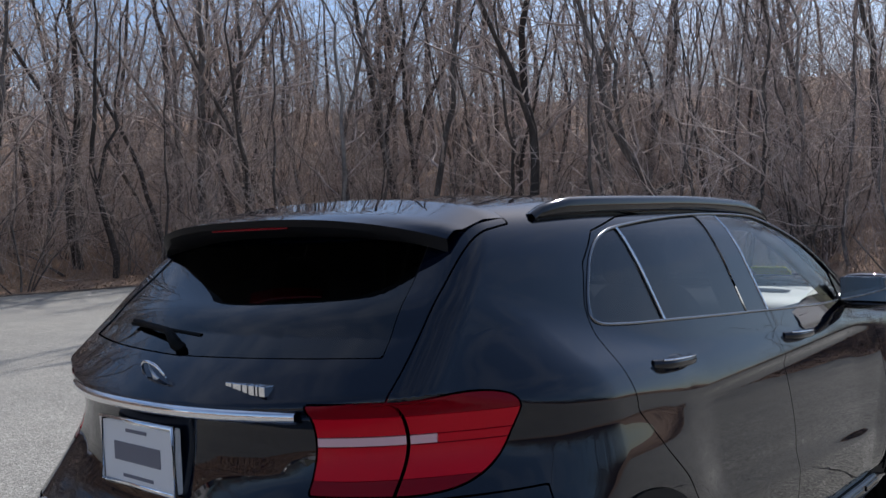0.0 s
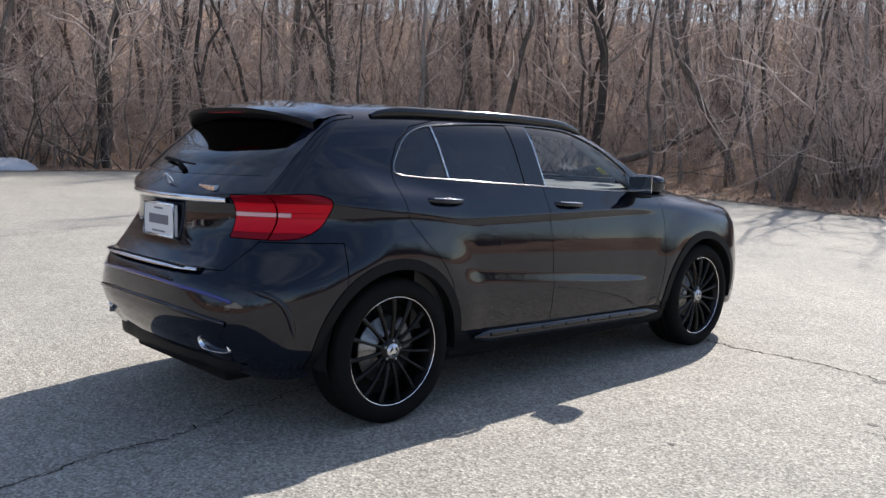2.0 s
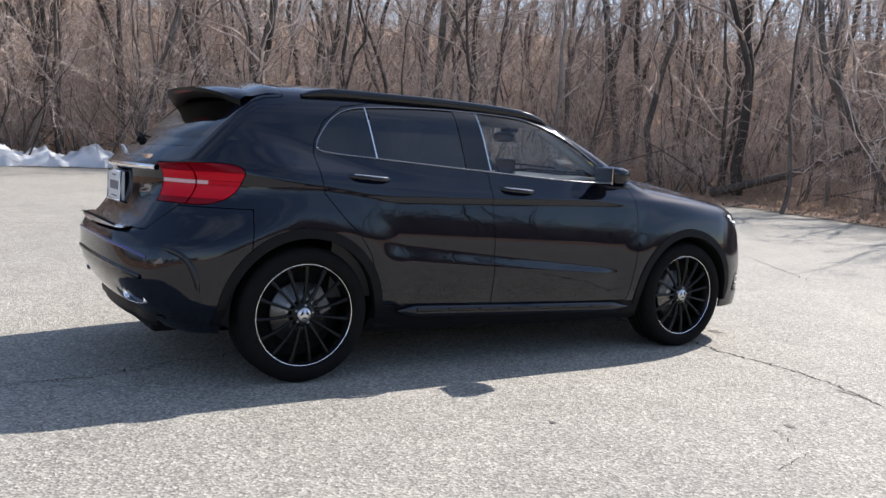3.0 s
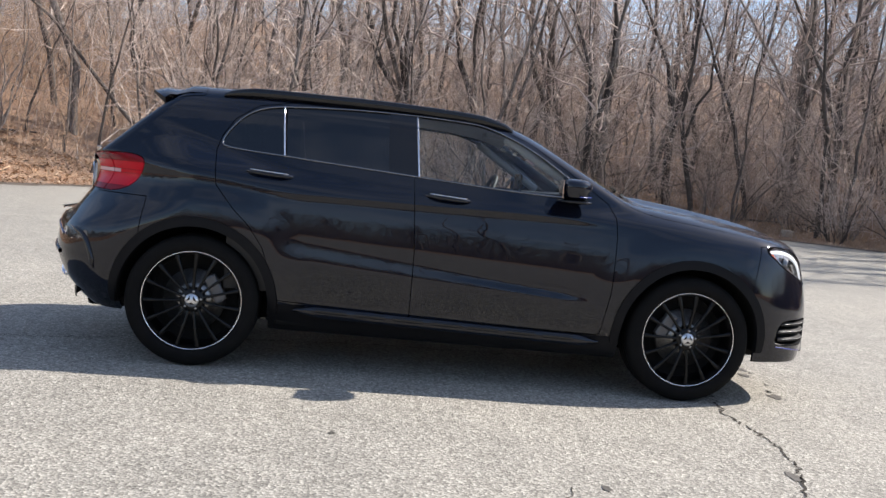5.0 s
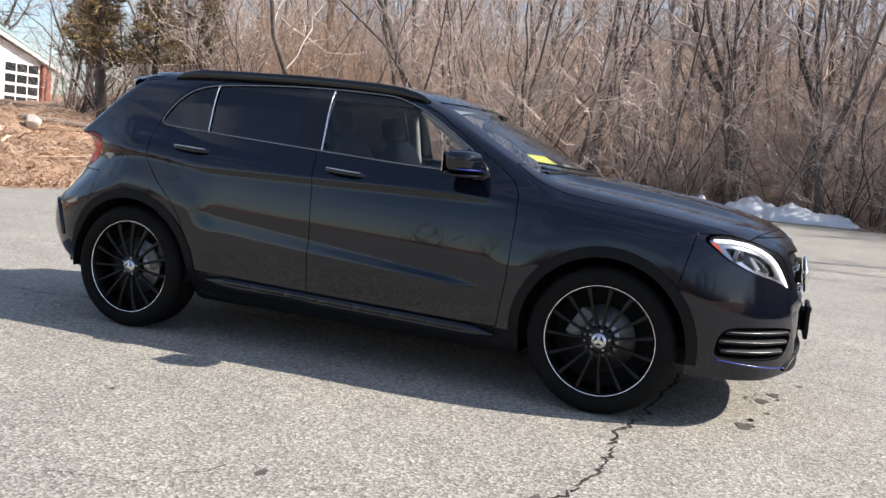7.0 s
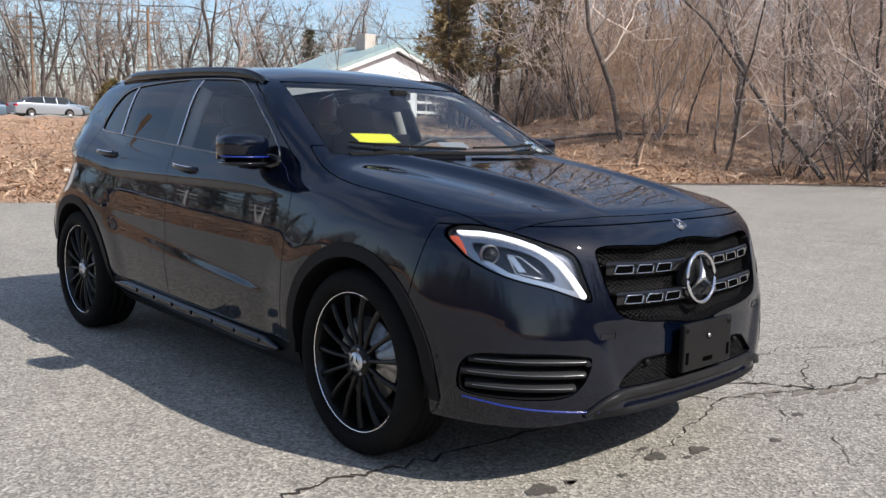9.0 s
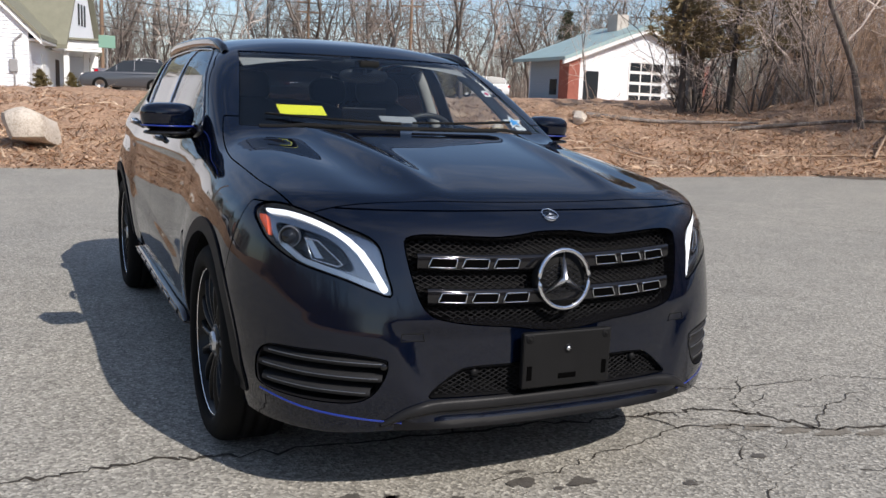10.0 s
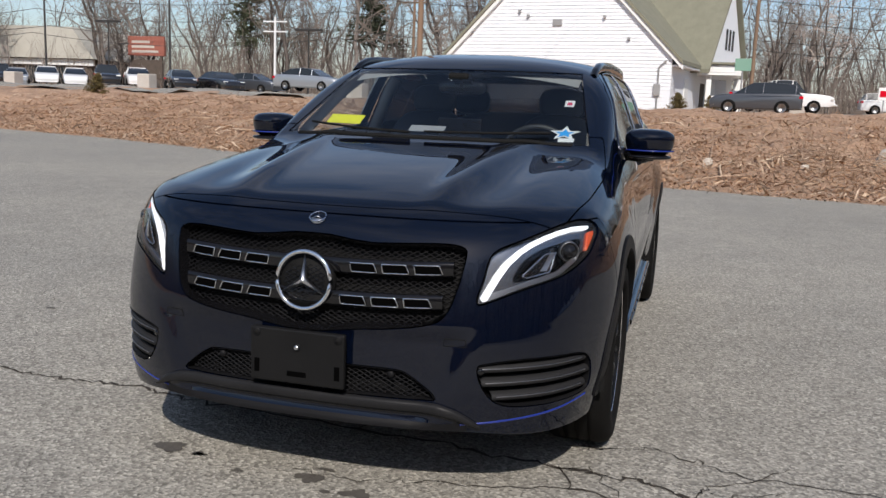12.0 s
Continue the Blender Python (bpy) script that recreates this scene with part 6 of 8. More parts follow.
def tree_meshes(seed, height, radius, fork=0.25, branches=16, spread=0.75, twigs=5, fine=2, wander=0.11, least=1.0, skin=None):
    r = np.random.default_rng(seed)
    lean = r.normal(0, 0.06, 2)
    path, rad, tr = limb(r, (0, 0, -0.15), (lean[0], lean[1], 1), height, radius, 15, 6, wander * 0.75, 0.035, 0.12, 0.10)
    trunk, crown = [tr], []
    if r.random() < 0.45:
        k = r.integers(2, 5)
        a = r.uniform(0, 6.28)
        p2, r2, t2 = limb(r, path[k], (0.45 * math.cos(a), 0.45 * math.sin(a), 1), height * 0.7, rad[k] * 0.75, 11, 6, 0.06, 0.06, 0.12, 0.12)
        trunk.append(t2)
        stems = [(path, rad, height), (p2, r2, height * 0.7)]
    else:
        stems = [(path, rad, height)]
    for sp, sr, sh in stems:
        for b in range(branches):
            f = fork + (0.97 - fork) * (b + r.random()) / branches
            k = min(int(f * (len(sp) - 1)), len(sp) - 2)
            t = f * (len(sp) - 1) - k
            s = sp[k] * (1 - t) + sp[k + 1] * t
            a = r.uniform(0, 2 * math.pi)
            d = np.array([math.cos(a) * spread, math.sin(a) * spread, r.uniform(0.35, 1.0)])
            ln = sh * (0.34 - 0.22 * f) * r.uniform(0.7, 1.3)
            bp, br, bt = limb(r, s, d, ln, max(sr[k] * 0.42, 0.008 * least), 6, 4, 0.20, 0.05, 0.3, 0.26)
            crown.append(bt)
            for _ in range(twigs):
                j = r.integers(1, len(bp))
                d2 = (bp[j] - bp[j - 1]) + r.normal(0, 0.8, 3) * np.linalg.norm(bp[j] - bp[j - 1])
                tp, trd, tt = limb(r, bp[j], d2, ln * r.uniform(0.3, 0.6), max(br[j] * 0.6, 0.005 * least), 4, 3, 0.30, 0.04, 0.4)
                crown.append(tt)
                for _ in range(fine):
                    q = r.integers(1, len(tp))
                    d3 = (tp[q] - tp[q - 1]) + r.normal(0, 0.9, 3) * np.linalg.norm(tp[q] - tp[q - 1])
                    crown.append(limb(r, tp[q], d3, ln * r.uniform(0.12, 0.28), 0.0045 * least, 2, 3, 0.2, 0.0, 0.6)[2])
    v, f = join(trunk)
    cv, cf = join(crown)
    return mesh_data("trunk", v, f, BARK, True), mesh_data("crown", cv, cf, skin or TWIG, True)


def shrub_meshes(seed, height, stems, fine=6):
    r = np.random.default_rng(seed)
    big, small = [], []
    for _ in range(stems):
        a = r.uniform(0, 6.28)
        o = r.uniform(0.2, 0.55)
        p, rd, t = limb(r, (0.15 * math.cos(a), 0.15 * math.sin(a), -0.1), (o * math.cos(a), o * math.sin(a), 1), height * r.uniform(0.6, 1.1), r.uniform(0.010, 0.034), 8, 5, 0.19, 0.03, 0.2, 0.12)
        big.append(t)
        for _ in range(fine):
            k = r.integers(2, len(p))
            d = (p[k] - p[k - 1]) + r.normal(0, 0.85, 3) * np.linalg.norm(p[k] - p[k - 1])
            q, qr, qt = limb(r, p[k], d, height * r.uniform(0.15, 0.4), 0.008, 4, 3, 0.30, 0.02, 0.4)
            small.append(qt)
            for _ in range(4):
                m2 = r.integers(1, len(q))
                small.append(limb(r, q[m2], (q[m2] - q[m2 - 1]) + r.normal(0, 0.12, 3), height * r.uniform(0.06, 0.16), 0.004, 2, 3, 0.2, 0.0, 0.6)[2])
    v, f = join(big)
    cv, cf = join(small)
    return mesh_data("trunk", v, f, BARK, True), mesh_data("crown", cv, cf, TWIG, True)


def needle_tree_meshes(seed, height, width, mat, n=900, clump=0.35, bare=0.12):
    """Evergreen: trunk, and a crown of many short needle sprays with gaps."""
    r = np.random.default_rng(seed)
    p, rd, t = limb(r, (0, 0, -0.1), (0, 0, 1), height, height * 0.014 + 0.03, 8, 7, 0.03, 0.05, 0.1)
    vs, fs, o = [], [], 0
    parts = [t]
    for k in range(46):
        h = bare + (0.96 - bare) * (k + r.random()) / 46
        a = r.uniform(0, 6.28)
        ln = width * (1 - h) ** 0.7 * r.uniform(0.55, 1.15)
        s = np.array([p[int(h * 8)][0], p[int(h * 8)][1], h * height])
        bp, br, bt = limb(r, s, (math.cos(a), math.sin(a), 0.25), ln, 0.02, 4, 3, 0.1, 0.0, 0.3)
        parts.append(bt)
        for _ in range(n // 46):
            q = bp[0] + (bp[-1] - bp[0]) * r.uniform(0.15, 1.05) + r.normal(0, clump * 0.35, 3)
            for _ in range(3):
                d = r.normal(0, 1, 3)
                d[2] = abs(d[2]) * 0.6 + 0.1
                d /= np.linalg.norm(d)
                w = np.cross(d, r.normal(0, 1, 3))
                w /= np.linalg.norm(w) + 1e-9
                ll, ww = clump * r.uniform(0.5, 1.0), clump * 0.10
                vs += [q - w * ww, q + w * ww, q + d * ll]
                fs.append((o, o + 1, o + 2))
                o += 3
    v, f = join(parts)
    return mesh_data("trunk", v, f, BARK, True), mesh_data("crown", np.array(vs), np.array(fs), mat)


def archetype(names, meshes):
    return list(zip(names, meshes))


def plant(name, kit, label, category, group, x, y, yaw, size, dz=0.0, tilt=(0, 0)):
    z = float(land_z(np.array([x]), np.array([y]))[0]) + dz
    ob = thing(name, label, category, group, m=Matrix.Translation((x, y, z)) @ Euler((tilt[0], tilt[1], yaw)).to_matrix().to_4x4())
    for nm, me in kit:
        c = part(nm, me, None, ob)
        c.scale = (size, size, size)
    return ob


def wood_ok(x, y, d):
    if d < 0.8:
        return False
    if x < -5 and y < 14.5 + 0.65 * max(0.0, -8 - x):
        return False
    if x < 2 and d < 2.0 and y > 0:
        return False
    return y > -12 or d > 3


def baked(kits, places, label, skin=None):
    """Many far plants joined into one trunk mesh and one crown mesh of kind stuff."""
    out = {}
    for k, x, y, yaw, size in places:
        z = float(land_z(np.array([x]), np.array([y]))[0])
        c, s = math.cos(yaw) * size, math.sin(yaw) * size
        for nm, me in kits[k]:
            v = np.empty(len(me.vertices) * 3)
            me.vertices.foreach_get("co", v)
            v = v.reshape(-1, 3)
            f = np.empty(len(me.loops), dtype=np.int64)
            me.loops.foreach_get("vertex_index", f)
            w = np.stack([x + c * v[:, 0] - s * v[:, 1], y + s * v[:, 0] + c * v[:, 1], z + size * v[:, 2]], 1)
            out.setdefault(nm, []).append((w, f.reshape(-1, 4)))
    ob = None
    for nm, mat in (("trunk", BARK), ("crown", skin or TWIG)):
        me = mesh_data("woods", *join(out[nm]), mat, True)
        if ob is None:
            ob = tagged(part("far_woods", me, None), label, "woods", kind="stuff")
        else:
            tagged(part("far_branches", me, None, ob), kind="stuff")


def build_woods():
    sizes = [(11, 0.085, 0.16, 16), (12, 0.12, 0.22, 16), (9.5, 0.06, 0.12, 16), (10, 0.075, 0.15, 16), (13, 0.15, 0.22, 17), (8, 0.045, 0.1, 15), (9, 0.05, 0.12, 15), (12, 0.10, 0.15, 16)]
    tall = [archetype(("trunk", "crown"), tree_meshes(100 + k, h, rr, fk, nb, twigs=4)) for k, (h, rr, fk, nb) in enumerate(sizes)]
    plain = [archetype(("trunk", "crown"), tree_meshes(150 + k, h, rr, fk, 12, twigs=3, fine=0)) for k, (h, rr, fk, nb) in enumerate(sizes)]
    shrubs = [archetype(("trunk", "crown"), shrub_meshes(200 + k, h, n, f)) for k, (h, n, f) in enumerate([(3.6, 8, 8), (2.6, 10, 8), (5.2, 7, 9), (1.9, 12, 7), (4.4, 5, 12), (1.4, 14, 6)])]
    labels = ["bare grey-brown deciduous tree in leaf litter", "bare forked tree with thin upright branches", "slender bare tree in the thicket"]
    placed = []
    while len(placed) < 430:
        x, y = rng.uniform(-34, 62), rng.uniform(-34, 60)
        d = float(poly_sd(np.array([x]), np.array([y]), LOT)[0])
        if not wood_ok(x, y, d) or d > 44:
            continue
        if rng.random() > math.exp(-max(0, d - 4) / 17):
            continue
        if y < -3:
            continue
        if any((x - a[0]) ** 2 + (y - a[1]) ** 2 < 0.8 for a in placed):
            continue
        placed.append((x, y, d))
    placed.sort(key=lambda p: p[2])
    placed = [p for p in placed if not (p[0] < 25 and p[1] < 5.5)]
    for x, y, d in placed[:215]:
        k = int(rng.integers(0, 8))
        plant("tree", tall[k], labels[k % 3], "tree", "bare trees of the wood", x, y, rng.uniform(0, 6.28), rng.uniform(0.8, 1.25), 0, rng.normal(0, 0.10, 2))
    baked(plain, [(int(rng.integers(0, 8)), x, y, rng.uniform(0, 6.28), rng.uniform(0.8, 1.3)) for x, y, d in placed[215:]], "deep bare woods behind the first trees")
    # trees that stand out at the wood's edge
    for x, y, k, s in ((-2.6, 17.9, 3, 1.0), (-6.6, 19.5, 6, 1.0), (-4.6, 18.6, 5, 1.1), (6.1, 20.4, 4, 0.9), (3.2, 21.2, 7, 0.9), (16.4, 9.8, 3, 0.8), (18.6, 13.7, 7, 0.85),
                       (18.0, 7.4, 2, 0.8), (9.4, 20.6, 1, 0.8), (12.6, 18.8, 7, 0.8), (0.8, 20.8, 2, 1.0), (17.2, 3.8, 3, 0.7), (14.8, 16.9, 0, 1.0)):
        plant("tree", tall[k], labels[k % 3], "tree", "bare trees of the wood", x, y, x * 3.1, s)
    n = 0
    while n < 265:
        x, y = rng.uniform(-28, 40), rng.uniform(-8, 44)
        d = float(poly_sd(np.array([x]), np.array([y]), LOT)[0])
        if not wood_ok(x, y, d) or d > 30 or rng.random() > math.exp(-max(0, d - 3) / 9):
            continue
        if -12 < x < -1 and y > 14 and rng.random() < 0.7:
            continue
        k = int(rng.integers(0, 6))
        plant("shrub", shrubs[k], "bare brown many-stemmed shrub at the wood's edge", "shrub", "bare shrubs", x, y, rng.uniform(0, 6.28), rng.uniform(0.7, 1.3))
        n += 1
    # stout trunks, dark many-stemmed clumps and thin leaning trees along the edge
    for x, y, k, s, t in ((1.1, 22.5, 4, 1.0, 0.22), (0.5, 24.0, 1, 1.0, 0.05), (4.0, 22.5, 7, 0.95, -0.1), (6.5, 21.5, 1, 0.9, 0.1), (7.4, 23.0, 4, 0.9, 0.0), (-1.2, 25.0, 1, 1.0, 0.0), (-3.2, 21.5, 0, 1.0, 0.0), (5.8, 25.0, 4, 1.0, 0.08), (9.4, 22.5, 4, 1.0, 0.0), (15.3, 23.0, 1, 1.05, 0.05), (1.0, 22.0, 1, 1.0, 0.1), (19.8, 19.0, 4, 0.95, 0.0), (-6.9, 15.9, 5, 0.9, 0.05), (-6.0, 17.0, 6, 0.8, 0.1), (-7.9, 17.2, 5, 0.8, -0.12), (-9.0, 17.6, 6, 0.7, 0.15)):
        plant("tree", tall[k], labels[k % 3], "tree", "bare trees of the wood", x, y, x * 2.7, s, 0, (0, t))
    for x, y, k, s in ((1.4, 20.9, 4, 1.0), (2.1, 20.7, 2, 0.9), (3.0, 20.8, 4, 1.1), (3.8, 20.6, 2, 1.0), (4.6, 20.4, 4, 1.0), (5.6, 20.4, 2, 1.1), (6.6, 20.0, 4, 1.1), (-1.1, 20.9, 1, 1.2), (-1.9, 20.7, 0, 1.0), (-0.3, 20.8, 3, 1.2), (-4.5, 16.9, 2, 1.0), (-4.0, 17.3, 4, 1.1), (-3.3, 17.9, 2, 0.9), (-1.6, 19.0, 4, 1.0), (-0.4, 19.6, 0, 1.1), (-5.6, 16.4, 1, 0.9)):
        plant("shrub", shrubs[k], "bare brown many-stemmed shrub at the wood's edge", "shrub", "bare shrubs", x, y, x * 3.3, s)
    # cedars beside the open bank
    cedar = [archetype(("trunk", "crown"), needle_tree_meshes(300 + k, h, w, CEDAR, 1300, 0.30, 0.26)) for k, (h, w) in enumerate([(7.0, 1.5), (6.0, 1.3), (8.0, 1.7)])]
    for x, y, k, s in ((-18.4, 17.9, 0, 1.0), (-20.0, 19.6, 1, 1.1), (-17.0, 18.6, 2, 0.9), (-21.5, 21.3, 2, 1.0), (-16.0, 19.5, 1, 0.95), (-23.5, 22.8, 0, 1.0), (-18.6, 20.2, 2, 0.95)):
        plant("cedar", cedar[k], "rusty brown-green cedar with a ragged crown", "tree", "cedars", x, y, x, s)
    for x, y, k in ((-16.5, 19.0, 2), (-18.5, 19.6, 5), (-20.5, 20.2, 6), (-22.5, 21.2, 3), (-17.2, 21.5, 7), (-24.0, 22.6, 5), (-15.0, 19.6, 6), (-19.6, 19.4, 6)):
        plant("tree", tall[k], labels[k % 3], "tree", "bare trees of the wood", x, y, x * 2.3, 0.75)
        plant("shrub", shrubs[k % 4], "bare brown many-stemmed shrub at the wood's edge", "shrub", "bare shrubs", x + 0.7, y - 0.5, y * 1.7, 1.1)
    return tall, plain


def scatter(n, box2, keep, seed):
    r = np.random.default_rng(seed)
    out = []
    while sum(map(len, out)) < n:
        x, y = r.uniform(box2[0], box2[1], 4 * n), r.uniform(box2[2], box2[3], 4 * n)
        d = poly_sd(x, y, LOT)
        ok = keep(x, y, d, r)
        out.append(np.stack([x[ok], y[ok], d[ok]], 1))
    return np.concatenate(out)[:n], r


def stems_stuff(name, label, n, box2, keep, seed, height, radius, mat, lean=0.35, bend=0.25, lay=0.0, bits=3, kink=0.045):
    """Thousands of thin bent stalks as one mesh."""
    pts, r = scatter(n, box2, keep, seed)
    z = land_z(pts[:, 0], pts[:, 1])
    h = r.uniform(*height, n)
    a = r.uniform(0, 6.28, n)
    tilt = lay + np.abs(r.normal(0, lean, n))
    dirv = np.stack([np.cos(a) * np.sin(tilt), np.sin(a) * np.sin(tilt), np.cos(tilt)], 1)
    b = r.normal(0, bend, (n, 3))
    b[:, 2] = -np.abs(b[:, 2]) * 0.6
    t = np.linspace(0, 1, bits + 1)
    base = np.stack([pts[:, 0], pts[:, 1], z - 0.03], 1)
    path = base[:, None] + h[:, None, None] * (dirv[:, None] * t[None, :, None] + b[:, None] * (t ** 2)[None, :, None])
    path[:, 1:] += np.cumsum(r.normal(0, kink, (n, bits, 3)), 1) * h[:, None, None]
    rad = r.uniform(*radius, n)[:, None] * (1 - 0.8 * t ** 1.2)[None]
    ang = np.array([0, 2.094, 4.189])
    ring = np.stack([np.cos(ang), np.sin(ang), 0 * ang], 1)
    v = path[:, :, None] + rad[:, :, None, None] * ring[None, None]
    idx = np.arange(n)[:, None, None] * 3 * (bits + 1)
    i, j = np.meshgrid(np.arange(bits), np.arange(3), indexing="ij")
    f = np.stack([i * 3 + j, i * 3 + (j + 1) % 3, (i + 1) * 3 + (j + 1) % 3, (i + 1) * 3 + j], -1).reshape(1, -1, 4) + idx
    ob = part(name, mesh_data(name, v.reshape(-1, 3), f.reshape(-1, 4), mat), None)
    return tagged(ob, label, name.replace("_", " "), kind="stuff")


def flakes_stuff(name, label, n, box2, keep, seed, size, aspect, mat, rise=0.5, lift=0.02):
    """Thousands of small curled strips lying on the land as one mesh."""
    pts, r = scatter(n, box2, keep, seed)
    z = land_z(pts[:, 0], pts[:, 1])
    a = r.uniform(0, 6.28, n)
    ln = r.uniform(*size, n)
    w = ln * r.uniform(*aspect, n)
    el = np.abs(r.normal(0, rise, n))
    d = np.stack([np.cos(a) * np.cos(el), np.sin(a) * np.cos(el), np.sin(el)], 1)
    s = np.stack([-np.sin(a), np.cos(a), r.normal(0, 0.4, n)], 1)
    c = np.stack([pts[:, 0], pts[:, 1], z + lift * r.random(n)], 1)
    up = np.array([0, 0, 1.0])
    q = np.stack([c - s * w[:, None], c + s * w[:, None], c + d * ln[:, None] * 0.5 + s * w[:, None] + up * ln[:, None] * 0.12, c + d * ln[:, None] * 0.5 - s * w[:, None] + up * ln[:, None] * 0.12,
                  c + d * ln[:, None] + s * w[:, None] * 0.5, c + d * ln[:, None] - s * w[:, None] * 0.5], 1)
    f = np.concatenate([np.array([[0, 1, 2, 3]]), np.array([[3, 2, 4, 5]])])[None] + np.arange(n)[:, None, None] * 6
    ob = part(name, mesh_data(name, q.reshape(-1, 3), f.reshape(-1, 4), mat), None)
    return tagged(ob, label, name.replace("_", " "), kind="stuff")


def in_wood(x, y, d, r):
    ok = (d > 1.0 + 0.7 * np.sin(0.9 * x) * np.sin(0.7 * y + 1)) & ~((x < -5) & (y < 14.0 + 0.65 * np.clip(-8 - x, 0, 99))) & (y > -10)
    thin = 1 - 0.72 * np.clip((2 - x) / 6, 0, 1)
    return ok & (r.random(len(x)) < thin * np.exp(-np.clip(d - 1, 0, 99) / 9))


def wood_side(x, y, d):
    return (d > 2.2) & (y > 15.0 + 0.65 * np.clip(-8 - x, 0, 99))


def in_deep(x, y, d, r):
    ok = (d > 9) & (d < 52) & ~((x < -5) & (y < 14.5 + 0.65 * np.clip(-8 - x, 0, 99))) & (y > -4)
    return ok & (r.random(len(x)) < np.exp(-d / 36))


def on_bank(x, y, d, r):
    ok = (d > 0.0) & (d < 20) & (x < -4) & (y < 17 + 0.65 * np.clip(-8 - x, 0, 99))
    return ok & (r.random(len(x)) < np.exp(-np.clip(d - 3, 0, 99) / 7))


def near_edge(x, y, d, r):
    return (d > -0.12) & (d < 6) & (y > -14) & (r.random(len(x)) < 1.6 * np.exp(-np.clip(d, 0, 99) / 2.2))


TALL, PLAIN = build_woods()
stems_stuff("brush", "dry brown brush and saplings under the trees", 20000, (-28, 45, -10, 46), in_wood, 11, (0.15, 1.3), (0.0025, 0.007), BRUSH, 0.8, 0.5)
stems_stuff("dead_canes", "arching dead canes and vines in the brush", 7500, (-14, 40, -8, 40), lambda x, y, d, r: in_wood(x, y, d, r) & (d < 12), 18, (0.8, 3.2), (0.003, 0.009), TWIG, 0.85, 0.6, bits=5, kink=0.09)
stems_stuff("thicket", "dense thicket of thin bare stems", 4500, (-28, 56, -10, 56), lambda x, y, d, r: in_wood(x, y, d * 0.6, r) & (d > 1.8), 12, (1.5, 5.5), (0.003, 0.011), TWIG, 0.55, 0.35, bits=5, kink=0.075)
stems_stuff("tan_thicket", "dense tan saplings and shoots at the wood's edge", 6500, (-30, 3, 8, 44), lambda x, y, d, r: wood_side(x, y, d) & (r.random(len(x)) < (0.10 + 0.90 * step(-10.5, -13.5, x)) * np.exp(-np.clip(d - 2, 0, 99) / 14)), 24, (1.2, 5.0), (0.004, 0.011), TAN, 0.26, 0.16)
stems_stuff("deep_thicket", "grey-brown tangle of thin bare stems up the slope", 14500, (-36, 62, -12, 66), in_deep, 17, (2.5, 10.5), (0.004, 0.014), TWIG, 0.55, 0.38, bits=5, kink=0.07)
stems_stuff("dry_grass", "tufts of dry tan grass", 30000, (-26, 24, -16, 30), lambda x, y, d, r: (on_bank(x, y, d, r) & (r.random(len(x)) < 0.6)) | (in_wood(x, y, d, r) & ((x < 4) | (d < 5))), 13, (0.08, 0.40), (0.002, 0.004), STRAW, 0.8, 0.5)
flakes_stuff("leaf_litter", "brown fallen leaves", 100000, (-34, 40, -20, 40), lambda x, y, d, r: in_wood(x, y, d, r) | (on_bank(x, y, d, r) & (r.random(len(x)) < 0.6)) | near_edge(x, y, d, r), 14, (0.02, 0.065), (0.22, 0.45), LITTER)
flakes_stuff("wood_chips", "splintered wood chips and bark", 80000, (-34, -4, -26, 24), on_bank, 15, (0.03, 0.17), (0.03, 0.10), CHIPS, 0.25)
flakes_stuff("split_wood", "pale split wood and torn bark strewn on the bank", 4500, (-34, -4, -28, 24), on_bank, 19, (0.12, 0.42), (0.02, 0.06), SPLIT, 0.22, 0.06)
stems_stuff("cut_sticks", "cut sticks and roots lying on the bank", 6500, (-30, -4, -24, 22), on_bank, 16, (0.3, 1.3), (0.006, 0.018), BRUSH, 0.18, 0.15, 1.28)


def ground_at(x, y):
    return float(land_z(np.array([float(x)]), np.array([float(y)]))[0])


def rock(name, label, x, y, s, seed, dz=0.0, group=""):
    r = np.random.default_rng(seed)
    bm = bmesh.new()
    bmesh.ops.create_icosphere(bm, subdivisions=3, radius=1.0)
    planes = [(Vector(r.normal(0, 1, 3)).normalized(), r.uniform(0.45, 0.78)) for _ in range(10)]
    for v in bm.verts:
        for n, k in planes:
            q = v.co.dot(n)
            if q > k:
                v.co -= n * (q - k)
        v.co += v.co.normalized() * 0.05 * noise.noise(v.co * 2.3 + Vector((seed, 0, 0)))
        v.co = Vector((v.co.x * s[0], v.co.y * s[1], v.co.z * s[2]))
    z = float(land_z(np.array([x]), np.array([y]))[0])
    ob = part(name, bm, STONE, None, smooth=True, angle=32, m=pose(x, y, z + dz, 0, 0, seed * 40))
    return tagged(ob, label, "rock", group)


rock("boulder", "large pale angular boulder lying on the bank", -13.0, -1.25, (0.58, 0.56, 0.50), 3, 0.34, "boulders on the bank")
rock("boulder", "pale boulder half sunk in wood chips", -12.9, -2.2, (0.30, 0.30, 0.16), 4, 0.04, "boulders on the bank")
rock("rock", "flat pale rock among roots", -14.0, 4.8, (0.6, 0.75, 0.24), 5, 0.10)
for k, (x, y, s) in enumerate(((-14.4, 8.95, 0.17), (-14.5, 9.5, 0.16), (-14.5, 10.25, 0.24), (-14.6, 11.4, 0.25), (-13.0, -7.0, 0.14), (-13.1, 1.3, 0.12), (-12.2, 6.4, 0.10), (-13.5, -4.5, 0.13), (-12.6, 3.0, 0.09))):
    rock("stone", "pale stone among wood chips", x, y, (s, s * 1.15, s * 0.95), 20 + k, s * 0.5, "stones on the bank")
